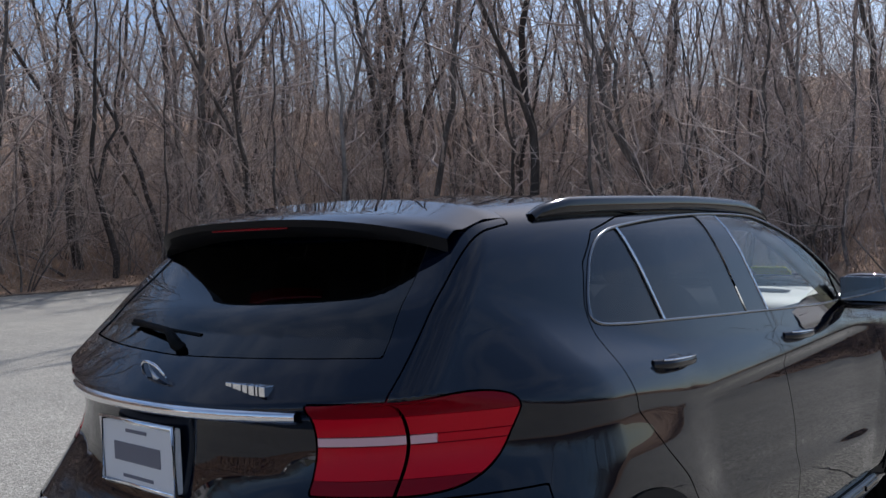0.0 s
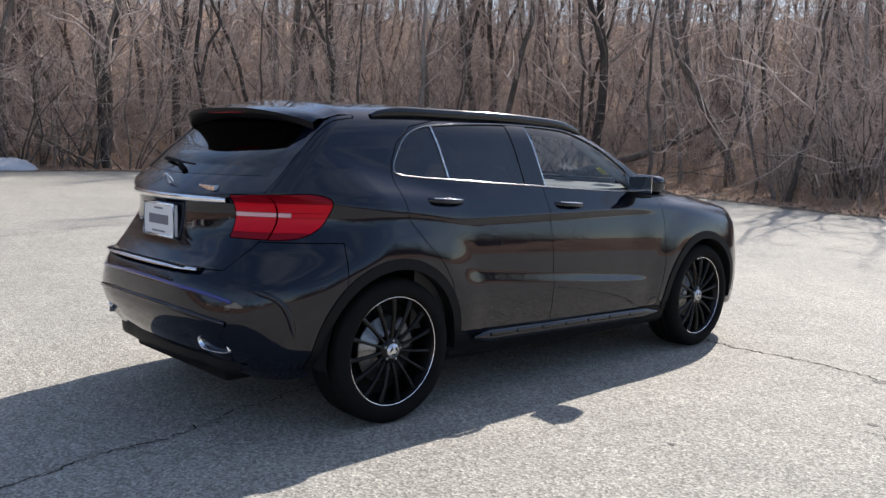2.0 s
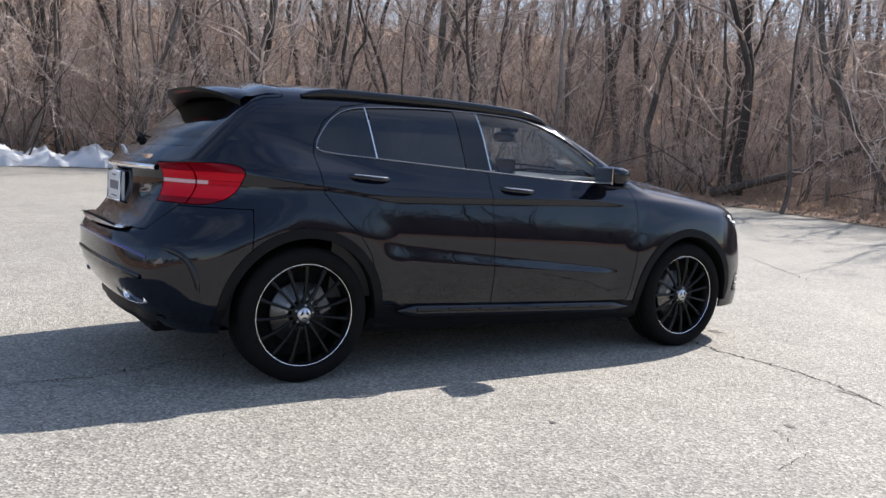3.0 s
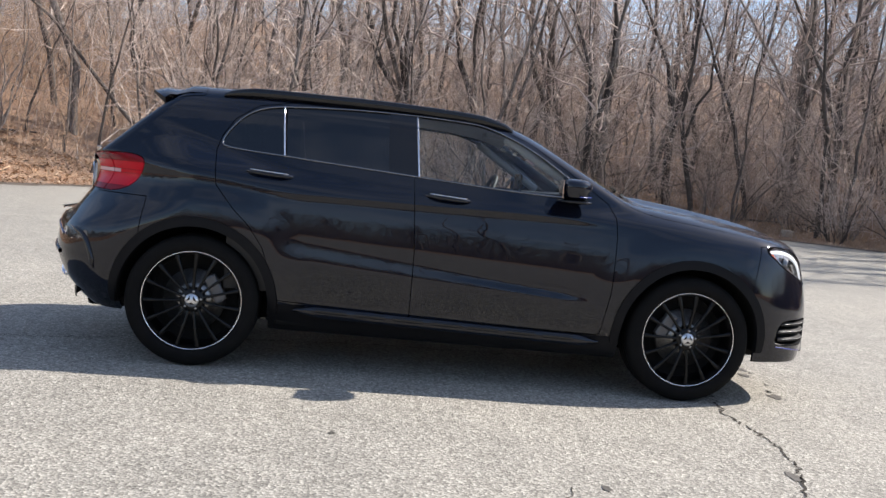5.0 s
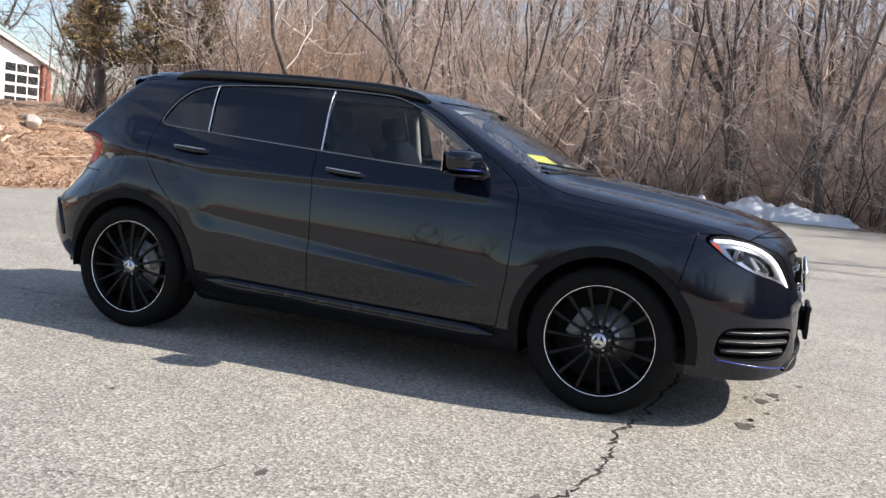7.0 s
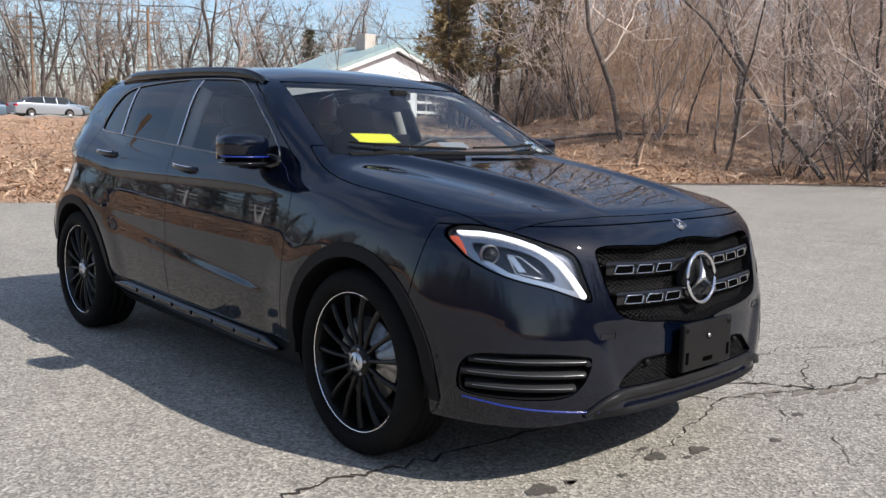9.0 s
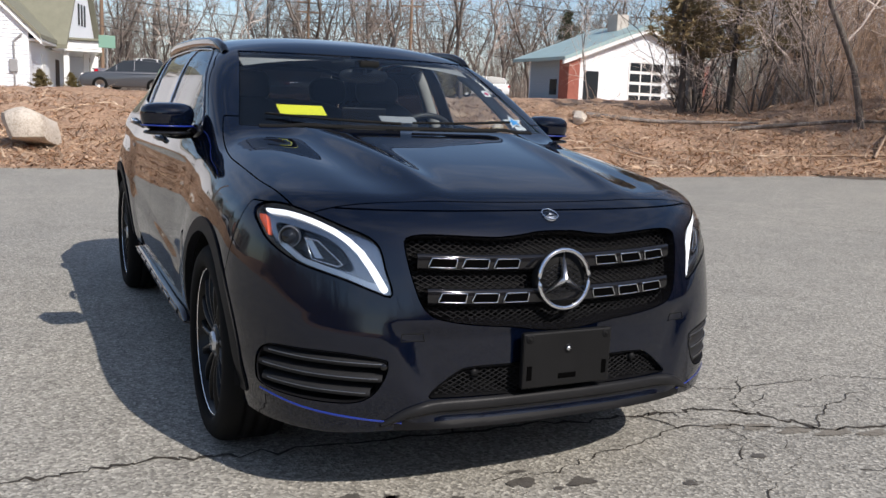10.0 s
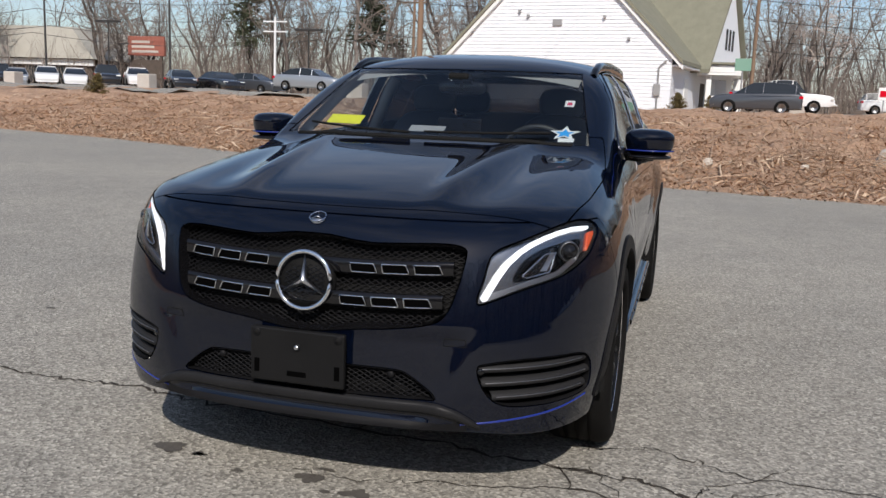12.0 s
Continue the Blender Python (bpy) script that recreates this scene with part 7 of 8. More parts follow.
for k, (x, y, s) in enumerate(((10.0, 19.6, 0.22), (11.8, 19.0, 0.24))):
    rock("stone", "pale stone at the edge of the lot", x, y, (s * 1.4, s, s * 0.7), 40 + k, s * 0.3, "stones by the wood")


def build_snow():
    n, m = 130, 18
    u = np.linspace(0, 1, n)
    cx = -3.9 + 8.2 * u
    cy = np.interp(cx, [p[0] for p in LOT[8:13]], [p[1] for p in LOT[8:13]]) + 0.55
    r = np.random.default_rng(9)
    hgt = (0.42 + 0.18 * np.sin(u * 31) * np.sin(u * 11 + 1)) * np.clip(np.minimum(u, 1 - u) * 8, 0, 1)
    rows = []
    for j in range(m):
        t = -1 + 2 * j / (m - 1)
        lump = np.array([noise.noise((x * 2.2, t * 2.0, 3.0)) * 0.16 + noise.noise((x * 6.0, t * 4.0, 9.0)) * 0.10 for x in cx])
        y = cy + 0.55 * t * (0.6 + 0.4 * hgt / 0.4)
        z = land_z(cx, y) - 0.05 + (hgt + lump * (hgt > 0.02)) * (1 - t * t) ** 0.5 if abs(t) < 1 else land_z(cx, y) - 0.06
        rows.append(np.stack([cx, y, z], 1))
    v = np.stack(rows, 1).reshape(-1, 3)
    i, j = np.meshgrid(np.arange(n - 1), np.arange(m - 1), indexing="ij")
    f = np.stack([i * m + j, (i + 1) * m + j, (i + 1) * m + j + 1, i * m + j + 1], -1).reshape(-1, 4)
    ob = part("snow_bank", mesh_data("snow_bank", v, f, SNOW, True), None)
    tagged(ob, "low bank of old white snow at the wood's edge", "snow")


build_snow()


def fallen(name, label, pts, r0, r1, mat=None):
    p = np.array([(x, y, float(land_z(np.array([x]), np.array([y]))[0]) + dz) for x, y, dz in pts])
    t = np.linspace(0, 1, len(p))
    tt = np.linspace(0, 1, 4 * len(p))
    q = np.stack([np.interp(tt, t, p[:, k]) for k in range(3)], 1)
    ob = part(name, mesh_data(name, *tube(q, np.linspace(r0, r1, len(q)), 8), mat or BARK, True), None)
    tagged(ob, label, "branch", "fallen branches")


fallen("fallen_branch", "grey fallen branch lying on the bank", [(-15.2, 11.6, 0.08), (-14.0, 13.2, 0.12), (-12.6, 15.5, 0.1)], 0.07, 0.03)
fallen("fallen_branch", "grey fallen branch lying on the bank", [(-12.5, 14.5, 0.12), (-10.6, 16.4, 0.14), (-8.8, 17.8, 0.1)], 0.06, 0.02)
fallen("fallen_log", "leaning dead trunk in the brush", [(-4.8, 16.4, 0.1), (-6.6, 16.9, 1.5), (-8.4, 17.3, 3.1), (-10.4, 17.6, 4.1)], 0.07, 0.02)
fallen("fallen_log", "leaning dead trunk in the brush", [(17.6, 13.2, 0.1), (19.0, 11.4, 0.8), (20.4, 9.4, 1.9)], 0.13, 0.08)


def fallen_edge():
    """Dead branches lying and leaning in the brush along the wood's edge."""
    r = np.random.default_rng(61)
    n = 0
    while n < 46:
        x, y = r.uniform(-5, 21), r.uniform(0, 25)
        d = float(poly_sd(np.array([x]), np.array([y]), LOT)[0])
        if not 0.8 < d < 6:
            continue
        a, ln = r.uniform(0, 6.28), r.uniform(1.4, 4.2)
        x1, y1 = x + ln * math.cos(a), y + ln * math.sin(a)
        if float(poly_sd(np.array([x1]), np.array([y1]), LOT)[0]) < 0.4:
            continue
        rise = r.uniform(0.0, 0.25) if n % 2 else r.uniform(0.6, 2.4)
        mid = (x + ln * 0.5 * math.cos(a) + r.normal(0, 0.15), y + ln * 0.5 * math.sin(a) + r.normal(0, 0.15), 0.08 + rise * 0.5 + r.normal(0, 0.06))
        fallen("fallen_branch", "grey dead branch lying in the brush" if n % 2 else "grey dead branch leaning in the brush",
               [(x, y, 0.03), mid, (x1, y1, 0.06 + rise)], r.uniform(0.02, 0.05), 0.008)
        n += 1


fallen_edge()


def bank_branches():
    """Cut branches and a few low heaps of brushwood on the bank."""
    r = np.random.default_rng(63)
    n = 0
    while n < 40:
        x, y = r.uniform(-22, -8), r.uniform(-14, 15)
        d = float(poly_sd(np.array([x]), np.array([y]), LOT)[0])
        a, ln = r.uniform(0, 6.28), r.uniform(0.8, 3.2)
        x1, y1 = x + ln * math.cos(a), y + ln * math.sin(a)
        if not 0.8 < d < 8 or float(poly_sd(np.array([x1]), np.array([y1]), LOT)[0]) < 0.5:
            continue
        mid = (x + ln * 0.5 * math.cos(a) + r.normal(0, 0.12), y + ln * 0.5 * math.sin(a) + r.normal(0, 0.12), 0.10)
        fallen("fallen_branch", "pale cut branch lying on the bank", [(x, y, 0.03), mid, (x1, y1, 0.05)], r.uniform(0.014, 0.034), 0.008, SPLIT if n % 3 else LITTER)
        n += 1
    for k, (x, y, w) in enumerate(((-12.6, 4.6, 1.3), (-14.0, 3.4, 0.9), (-15.2, 12.4, 1.1))):
        sticks = []
        for _ in range(130):
            a, q = r.uniform(0, 6.28), w * math.sqrt(r.random())
            px, py = x + q * math.cos(a), y + q * math.sin(a)
            z = ground_at(px, py) + 0.42 * (1 - (q / w) ** 2) * r.random()
            sticks.append(limb(r, (px, py, z), (r.normal(), r.normal(), 0.35 * r.normal()), r.uniform(0.4, 1.3), r.uniform(0.004, 0.013), 5, 4, 0.16, 0.0, 0.3)[2])
        ob = part("brush_pile", mesh_data("brush_pile", *join(sticks), LITTER, True), None)
        tagged(ob, "low heap of cut grey-brown brushwood on the bank", "brush pile", "brush piles")


bank_branches()


# ---- beyond the bank: far lot, buildings, cars, poles, trees ----
def siding_material(name, color, pitch):
    m = varied(name, [tuple(c * 0.92 for c in color), color], 0.6, 8, (0.55, 0.7), 0.0, 0.5)
    nt = m.node_tree
    b = nt.nodes["Principled BSDF"]
    co = node(nt, "TexCoord")
    sep = node(nt, "SeparateXYZ")
    nt.links.new(co.outputs["Object"], sep.inputs[0])
    mod = node(nt, "Math")
    mod.operation = "FRACT"
    mul = node(nt, "Math")
    mul.operation = "MULTIPLY"
    mul.inputs[1].default_value = 1 / pitch
    nt.links.new(sep.outputs["Z"], mul.inputs[0])
    nt.links.new(mul.outputs[0], mod.inputs[0])
    bp = node(nt, "Bump", Strength=0.8, Distance=0.02)
    nt.links.new(mod.outputs[0], bp.inputs["Height"])
    nt.links.new(bp.outputs["Normal"], b.inputs["Normal"])
    return m


SIDING = varied("white_siding", [(0.74, 0.76, 0.79), (0.80, 0.82, 0.85)], 0.6, 8, (0.55, 0.7), 0.05, 0.5)
ROOF_OLIVE = varied("olive_roof_shingle", [(0.17, 0.165, 0.12), (0.24, 0.235, 0.175)], 1.5, 20, (0.85, 1.0), 0.2, 0.5)
ROOF_TEAL = varied("teal_roof_metal", [(0.25, 0.36, 0.36), (0.34, 0.45, 0.45)], 1, 12, (0.4, 0.6), 0.05, 0.5)
BRICK = varied("red_brick", [(0.22, 0.07, 0.05), (0.34, 0.12, 0.085)], 3, 30, (0.8, 1.0), 0.2, 0.5)
BLUE_WALL = siding_material("blue_grey_siding", (0.30, 0.38, 0.46), 0.16)
DARK_GLASS = material("dark_window_glass", (0.02, 0.025, 0.03), 0.08)
WHITE_TRIM = material("white_trim", (0.78, 0.78, 0.76), 0.5)
POLE_WOOD = varied("pole_wood", [(0.16, 0.10, 0.065), (0.27, 0.18, 0.12)], 2, 20, (0.8, 1.0), 0.2, 0.5, stretch=(1, 1, 0.1))
POLE_STEEL = material("dark_pole_paint", (0.035, 0.033, 0.032), 0.5)
POLE_WHITE = material("white_pole_paint", (0.7, 0.7, 0.7), 0.5)
DARK_WALL = varied("dark_brown_wall", [(0.06, 0.045, 0.035), (0.10, 0.075, 0.06)], 2, 15, (0.8, 1.0), 0.1, 0.5)
PALE_ROOF = varied("pale_roof", [(0.40, 0.38, 0.33), (0.5, 0.48, 0.42)], 1, 12, (0.8, 1.0), 0.1, 0.5)
CONCRETE = varied("pale_concrete", [(0.42, 0.37, 0.32), (0.55, 0.50, 0.45)], 2, 20, (0.8, 1.0), 0.2, 0.5)


def prism(outline_yz, x0, x1):
    return extrude_outline(outline_yz, x0, x1, "x")


def white_house():
    turn = Matrix.Translation((-51, -0.8, 0)) @ pose(0, 0, 0, 0, 0, -10)
    back = turn.inverted()
    h = thing("house", "large white clapboard house with an olive shingle roof", "house", m=turn)
    z0 = 1.0
    part("wall", prism([(-14.7, z0), (0, z0), (0, 4.75), (-7.35, 12.0), (-14.7, 4.75)], -17, 0), SIDING, h)
    for ya in (-15.4, 0.7):
        part("roof", prism([(-7.35, 12.45), (ya, 4.32), (ya, 4.08), (-7.35, 12.15)], -17.4, 0.4), ROOF_OLIVE, h, "olive shingle roof slope")
        part("rake_board", prism([(-7.35, 12.13), (ya, 4.06), (ya, 3.76), (-7.35, 11.80)], 0.02, 0.3), WHITE_TRIM, h, "white rake board")
    part("soffit", boxed((-17, 0.02, 3.95), (0.0, 0.66, 4.07)), WHITE_TRIM, h)
    wing = back @ Matrix.Translation((-57.7, 1.5, 0)) @ pose(0, 0, 0, 0, 0, 162.66)
    part("wing_gable", extrude_outline([(-0.9, 4.6), (7.2, 4.6), (3.5, 10.4)], 0.0, 9.0, "y"), SIDING, h, m=wing)
    for sa, sb in ((-1.5, 3.5), (7.8, 3.5)):
        part("wing_roof", extrude_outline([(sa, 4.1), (sb, 10.95), (sb, 10.6), (sa, 3.85)], -0.35, 10.5, "y"), ROOF_OLIVE, h, "olive shingle roof slope", m=wing)
    part("porch_ceiling", boxed((-67, 0.6, 3.78), (-57.2, 3.5, 3.94)), WHITE_TRIM, h, m=back)
    part("porch_fascia", boxed((-60.9, 1.2, 3.95), (-57.2, 3.5, 4.45), 0.02), WHITE_TRIM, h, m=back)
    part("porch_roof", boxed((-60.9, 1.1, 4.46), (-57.0, 3.6, 4.60), 0.02), ROOF_OLIVE, h, m=back)
    part("rear_wall", boxed((-72, 0.5, z0), (-66.5, 3.0, 3.75)), SIDING, h, m=back)
    for x, y in ((-57.7, 1.42), (-60.2, 2.75), (-62.6, 3.35), (-65.0, 3.7)):
        part("column", boxed((x - 0.17, y - 0.17, z0), (x + 0.17, y + 0.17, 3.77), 0.02), WHITE_TRIM, h, m=back)
    # clapboards lap down the gable end
    z = z0
    while z < 11.7:
        ya, yb = (-14.7, 0.0) if z < 4.6 else (-7.35 - 7.35 * (12.0 - z) / 7.25, -7.35 + 7.35 * (12.0 - z) / 7.25)
        half = 0.21 * 7.35 / 7.25 if z >= 4.6 else 0.0
        bv = np.array([(0.0, ya, z), (0.045, ya, z), (0.012, ya + half, z + 0.215), (0.0, ya + half, z + 0.215), (0.0, yb, z), (0.045, yb, z), (0.012, yb - half, z + 0.215), (0.0, yb - half, z + 0.215)])
        part("clapboard", mesh_data("clapboard", bv, [(0, 1, 2, 3), (7, 6, 5, 4), (1, 5, 6, 2), (0, 4, 5, 1), (3, 2, 6, 7)], SIDING), None, h)
        z += 0.22
    for k in range(3):
        y = -14.1 + 0.85 * k
        w = part("window", boxed((0.0, y, 1.75), (0.10, y + 0.62, 3.55), 0.01), WHITE_TRIM, h, "tall narrow window in a white frame")
        part("pane", boxed((0.05, y + 0.09, 1.85), (0.112, y + 0.53, 3.45)), DARK_GLASS if k == 2 else GREY_PANE, w)
    for k in range(3):
        part("slit_window", boxed((2.7 + 0.75 * k, -0.04, 5.6), (3.1 + 0.75 * k, -0.01, 7.0)), DARK_GLASS, h, m=wing)
    part("gable_vent", boxed((0.0, -7.65, 6.35), (0.12, -7.05, 6.75), 0.01), VENT_GREY, h, "small grey vent")
    part("meter_box", boxed((0.0, -1.0, 2.2), (0.2, -0.6, 2.9), 0.02), VENT_GREY, h)
    part("downpipe", mesh_data("downpipe", *tube([(0.18, -0.3, 4.3), (0.13, -0.75, 3.9), (0.11, -0.75, 1.2)], 0.05, 8), VENT_GREY, True), None, h)
    for y, z in ((-13.2, 6.0), (-9.9, 7.3), (-9.3, 7.0), (-4.3, 6.9), (-2.7, 5.6)):
        part("flood_light", boxed((0.0, y - 0.07, z - 0.12), (0.25, y + 0.07, z + 0.06), 0.02), VENT_GREY, h)
    part("side_window", boxed((-5.2, 0.0, 2.0), (-4.0, 0.06, 3.4), 0.01), WHITE_TRIM, h)
    part("side_door", boxed((-11.0, 0.0, 1.2), (-9.6, 0.06, 3.3), 0.01), DARK_WALL, h)


def garage():
    g = thing("garage_building", "white garage building with brick corner and teal roof edge", "building")
    z0 = 1.9
    part("wall", prism([(33.4, z0), (45.4, z0), (45.4, 5.0), (39.4, 7.0), (33.4, 5.0)], -54, -48), SIDING, g)
    part("side_wall", boxed((-53.7, 33.30, z0), (-49.0, 33.38, 4.9)), BLUE_WALL, g, "blue-grey side wall")
    part("brick_pier", boxed((-48.9, 32.75, z0), (-47.7, 33.65, 5.0)), BRICK, g, "red brick pier")
    part("roof", prism([(32.2, 4.95), (39.4, 7.65), (46.6, 4.95), (46.6, 4.72), (39.4, 7.38), (32.2, 4.72)], -54.5, -47.4), ROOF_TEAL, g, "low pitched teal metal roof")
    part("fascia", prism([(32.2, 4.71), (39.4, 7.37), (46.6, 4.71), (46.6, 4.45), (39.4, 7.08), (32.2, 4.45)], -47.7, -47.45), WHITE_TRIM, g)
    part("chimney", boxed((-51.2, 38.2, 6.6), (-50.0, 39.2, 8.4), 0.03), CONCRETE, g)
    part("window", boxed((-50.9, 33.26, 2.4), (-50.0, 33.31, 3.5)), DARK_GLASS, g)
    part("right_pier", boxed((-48.9, 44.75, z0), (-47.7, 45.5, 5.0)), BRICK, g, "red brick pier")
    part("entry", boxed((-48.0, 34.2, z0), (-47.93, 35.4, 4.1)), DARK_GLASS, g)
    for y0 in (38.0, 41.55):
        d = part("garage_door", boxed((-48.0, y0, z0), (-47.94, y0 + 3.1, 5.0)), WHITE_TRIM, g, "glazed sectional garage door")
        for i in range(3):
            for j in range(4):
                part("pane", boxed((-47.945, y0 + 0.10 + i * 1.0, z0 + 0.12 + j * 0.76), (-47.92, y0 + 0.98 + i * 1.0, z0 + 0.68 + j * 0.76)), DARK_GLASS, d)


def low_building():
    b = thing("low_building", "low dark commercial building with a pale roof", "building")
    part("wall", boxed((-100, -100, 1.0), (-88, -70, 5.0)), DARK_WALL, b)
    part("roof", prism([(-101, 4.9), (-69, 4.9), (-72, 8.6), (-101, 8.9)], -101, -87), PALE_ROOF, b)
    for k in range(6):
        part("window", boxed((-88.02, -97 + 4.4 * k, 1.8), (-87.95, -94.3 + 4.4 * k, 3.9)), DARK_GLASS, b)
    part("fascia", boxed((-87.95, -100, 4.1), (-87.6, -69.5, 4.8), 0.02), WHITE_TRIM, b)


GREY_PANE = material("curtained_pane", (0.33, 0.36, 0.34), 0.2)
VENT_GREY = material("vent_grey", (0.28, 0.28, 0.28), 0.5)
white_house()
garage()
low_building()


def far_lot(x0, x1, y0, y1):
    xs = np.arange(x0, x1 + 0.1, 1.0)
    ys = np.arange(y0, y1 + 0.1, 1.0)
    gx, gy = np.meshgrid(xs, ys, indexing="ij")
    gz = land_z(gx.ravel(), gy.ravel()).reshape(gx.shape) + 0.05
    n = len(ys)
    i, j = np.meshgrid(np.arange(len(xs) - 1), np.arange(n - 1), indexing="ij")
    f = np.stack([i * n + j, (i + 1) * n + j, (i + 1) * n + j + 1, i * n + j + 1], -1).reshape(-1, 4)
    ob = part("road", mesh_data("road", np.stack([gx, gy, gz], -1).reshape(-1, 3), f, ASPHALT, True), None)
    tagged(ob, "grey asphalt of a far parking lot", "road", kind="structure")


far_lot(-84, -54, -18, 26)
far_lot(-84, -38, -90, -18.5)
CAR_PAINTS = {"white": material("white_car_paint", (0.75, 0.75, 0.75), 0.3, 0, 0.8), "black": material("black_car_paint", (0.012, 0.012, 0.014), 0.25, 0, 1.0),
              "silver": material("silver_car_paint", (0.42, 0.44, 0.47), 0.3, 0.6, 0.8), "grey": material("grey_car_paint", (0.075, 0.08, 0.09), 0.3, 0.4, 0.8),
              "blue": material("blue_grey_car_paint", (0.16, 0.22, 0.28), 0.3, 0.4, 0.8)}
SHAPES = {"sedan": ([(-2.35, 0.35), (-2.38, 0.72), (-2.25, 0.98), (-1.7, 1.03), (0.75, 0.98), (1.6, 0.90), (2.2, 0.76), (2.35, 0.55), (2.3, 0.30), (1.9, 0.22), (-2.0, 0.24)],
                    [(-1.95, 1.0), (-1.15, 1.40), (-0.3, 1.46), (0.35, 1.42), (1.25, 0.95)], 0.90),
          "suv": ([(-2.3, 0.40), (-2.36, 0.80), (-2.28, 1.10), (-1.9, 1.14), (0.85, 1.08), (1.7, 1.02), (2.25, 0.88), (2.38, 0.62), (2.3, 0.34), (1.9, 0.27), (-2.0, 0.29)],
                  [(-2.22, 1.1), (-1.95, 1.60), (-0.9, 1.70), (0.2, 1.66), (1.15, 1.05)], 0.93),
          "pickup": ([(-2.9, 0.50), (-2.95, 1.10), (-2.9, 1.18), (-0.75, 1.18), (1.1, 1.15), (2.3, 1.08), (2.8, 0.95), (2.9, 0.60), (2.7, 0.42), (-2.6, 0.44)],
                     [(-0.85, 1.15), (-0.7, 1.80), (0.0, 1.88), (0.7, 1.84), (1.35, 1.12)], 0.98)}


def far_car(style, paint, label, x, y, yaw, group="cars in the far lot"):
    low, cab, hw = SHAPES[style]
    z = ground_at(x, y) + 0.06
    c = thing("parked_car" if style != "pickup" else "pickup_truck", label, "car" if style != "pickup" else "truck", group, m=pose(x, y, z, 0, 0, yaw))
    bm = extrude_outline([tuple(p) for p in rounded(low, 2)], -hw, hw, "y")
    for v in bm.verts:
        v.co.y *= 1 - 0.13 * (abs(v.co.x) / 2.4) ** 4 - 0.10 * max(0, v.co.z - 0.75) - 0.10 * max(0, 0.5 - v.co.z)
    bmesh.ops.bevel(bm, geom=[e for e in bm.edges if abs(e.verts[0].co.y - e.verts[1].co.y) < 0.2], offset=0.10, segments=3, affect="EDGES", profile=0.5)
    part("body", bm, CAR_PAINTS[paint], c, smooth=True, angle=35)
    bm = extrude_outline(cab, -hw * 0.86, hw * 0.86, "y")
    top = max(p[1] for p in cab)
    for v in bm.verts:
        v.co.y *= 1 - 0.26 * (v.co.z - cab[0][1]) / (top - cab[0][1])
    part("window_band", bm, DARK_GLASS, c, smooth=True, angle=30)
    a, b, d = cab[1], cab[2], cab[3]
    part("roof", extrude_outline([(a[0] - 0.06, a[1] - 0.05), (a[0], a[1] + 0.015), (b[0], b[1] + 0.02), (d[0], d[1] + 0.015), (d[0] + 0.08, d[1] - 0.05)], -hw * 0.63, hw * 0.63, "y"), CAR_PAINTS[paint], c, smooth=True, angle=30)
    for px in (cab[0][0] + 0.25, -0.35, 0.55):
        for s in (-1, 1):
            zt = np.interp(px, [p[0] for p in cab], [p[1] for p in cab])
            zb = cab[0][1] - 0.02
            part("pillar", mesh_data("pillar", *tube([(px, s * hw * 0.865, zb), (px - 0.03, s * hw * (0.865 - 0.225 * (zt - zb) / (top - zb)), zt)], 0.03, 6), CAR_PAINTS[paint], True), None, c)
    wb = 1.35 if style != "pickup" else 1.75
    r = 0.33 if style == "sedan" else 0.38
    for sx in (-1, 1):
        for s in (-1, 1):
            w = part("wheel", mesh_data("wheel", *lathe([(r * 0.6, -0.11), (r * 0.95, -0.11), (r, -0.07), (r, 0.07), (r * 0.95, 0.11), (r * 0.6, 0.11)], 24), RUBBER, True), None, c, m=pose(sx * wb, s * (hw - 0.10), r))
            part("rim", mesh_data("rim", *lathe([(0.0001, 0.0), (r * 0.3, s * 0.10), (r * 0.62, s * 0.112)], 20), DISC_STEEL, True), None, w)
    for s in (-1, 1):
        zl = low[2][1] - 0.14
        part("tail_lamp", boxed((low[1][0] - 0.01, s * hw * 0.72 - 0.16, zl - 0.07), (low[1][0] + 0.18, s * hw * 0.72 + 0.16, zl + 0.07), 0.02), RED_LENS, c)
        part("headlamp", boxed((low[6][0] - 0.12, s * hw * 0.70 - 0.15, 0.66 if style == "sedan" else 0.8), (low[6][0] + 0.03, s * hw * 0.70 + 0.15, 0.78 if style == "sedan" else 0.92), 0.02), WHITE_TRIM, c)
    part("rear_bumper", boxed((low[0][0] - 0.05, -hw * 0.80, low[0][1]), (low[0][0] + 0.1, hw * 0.80, low[0][1] + 0.20), 0.05), CAR_PAINTS[paint], c)


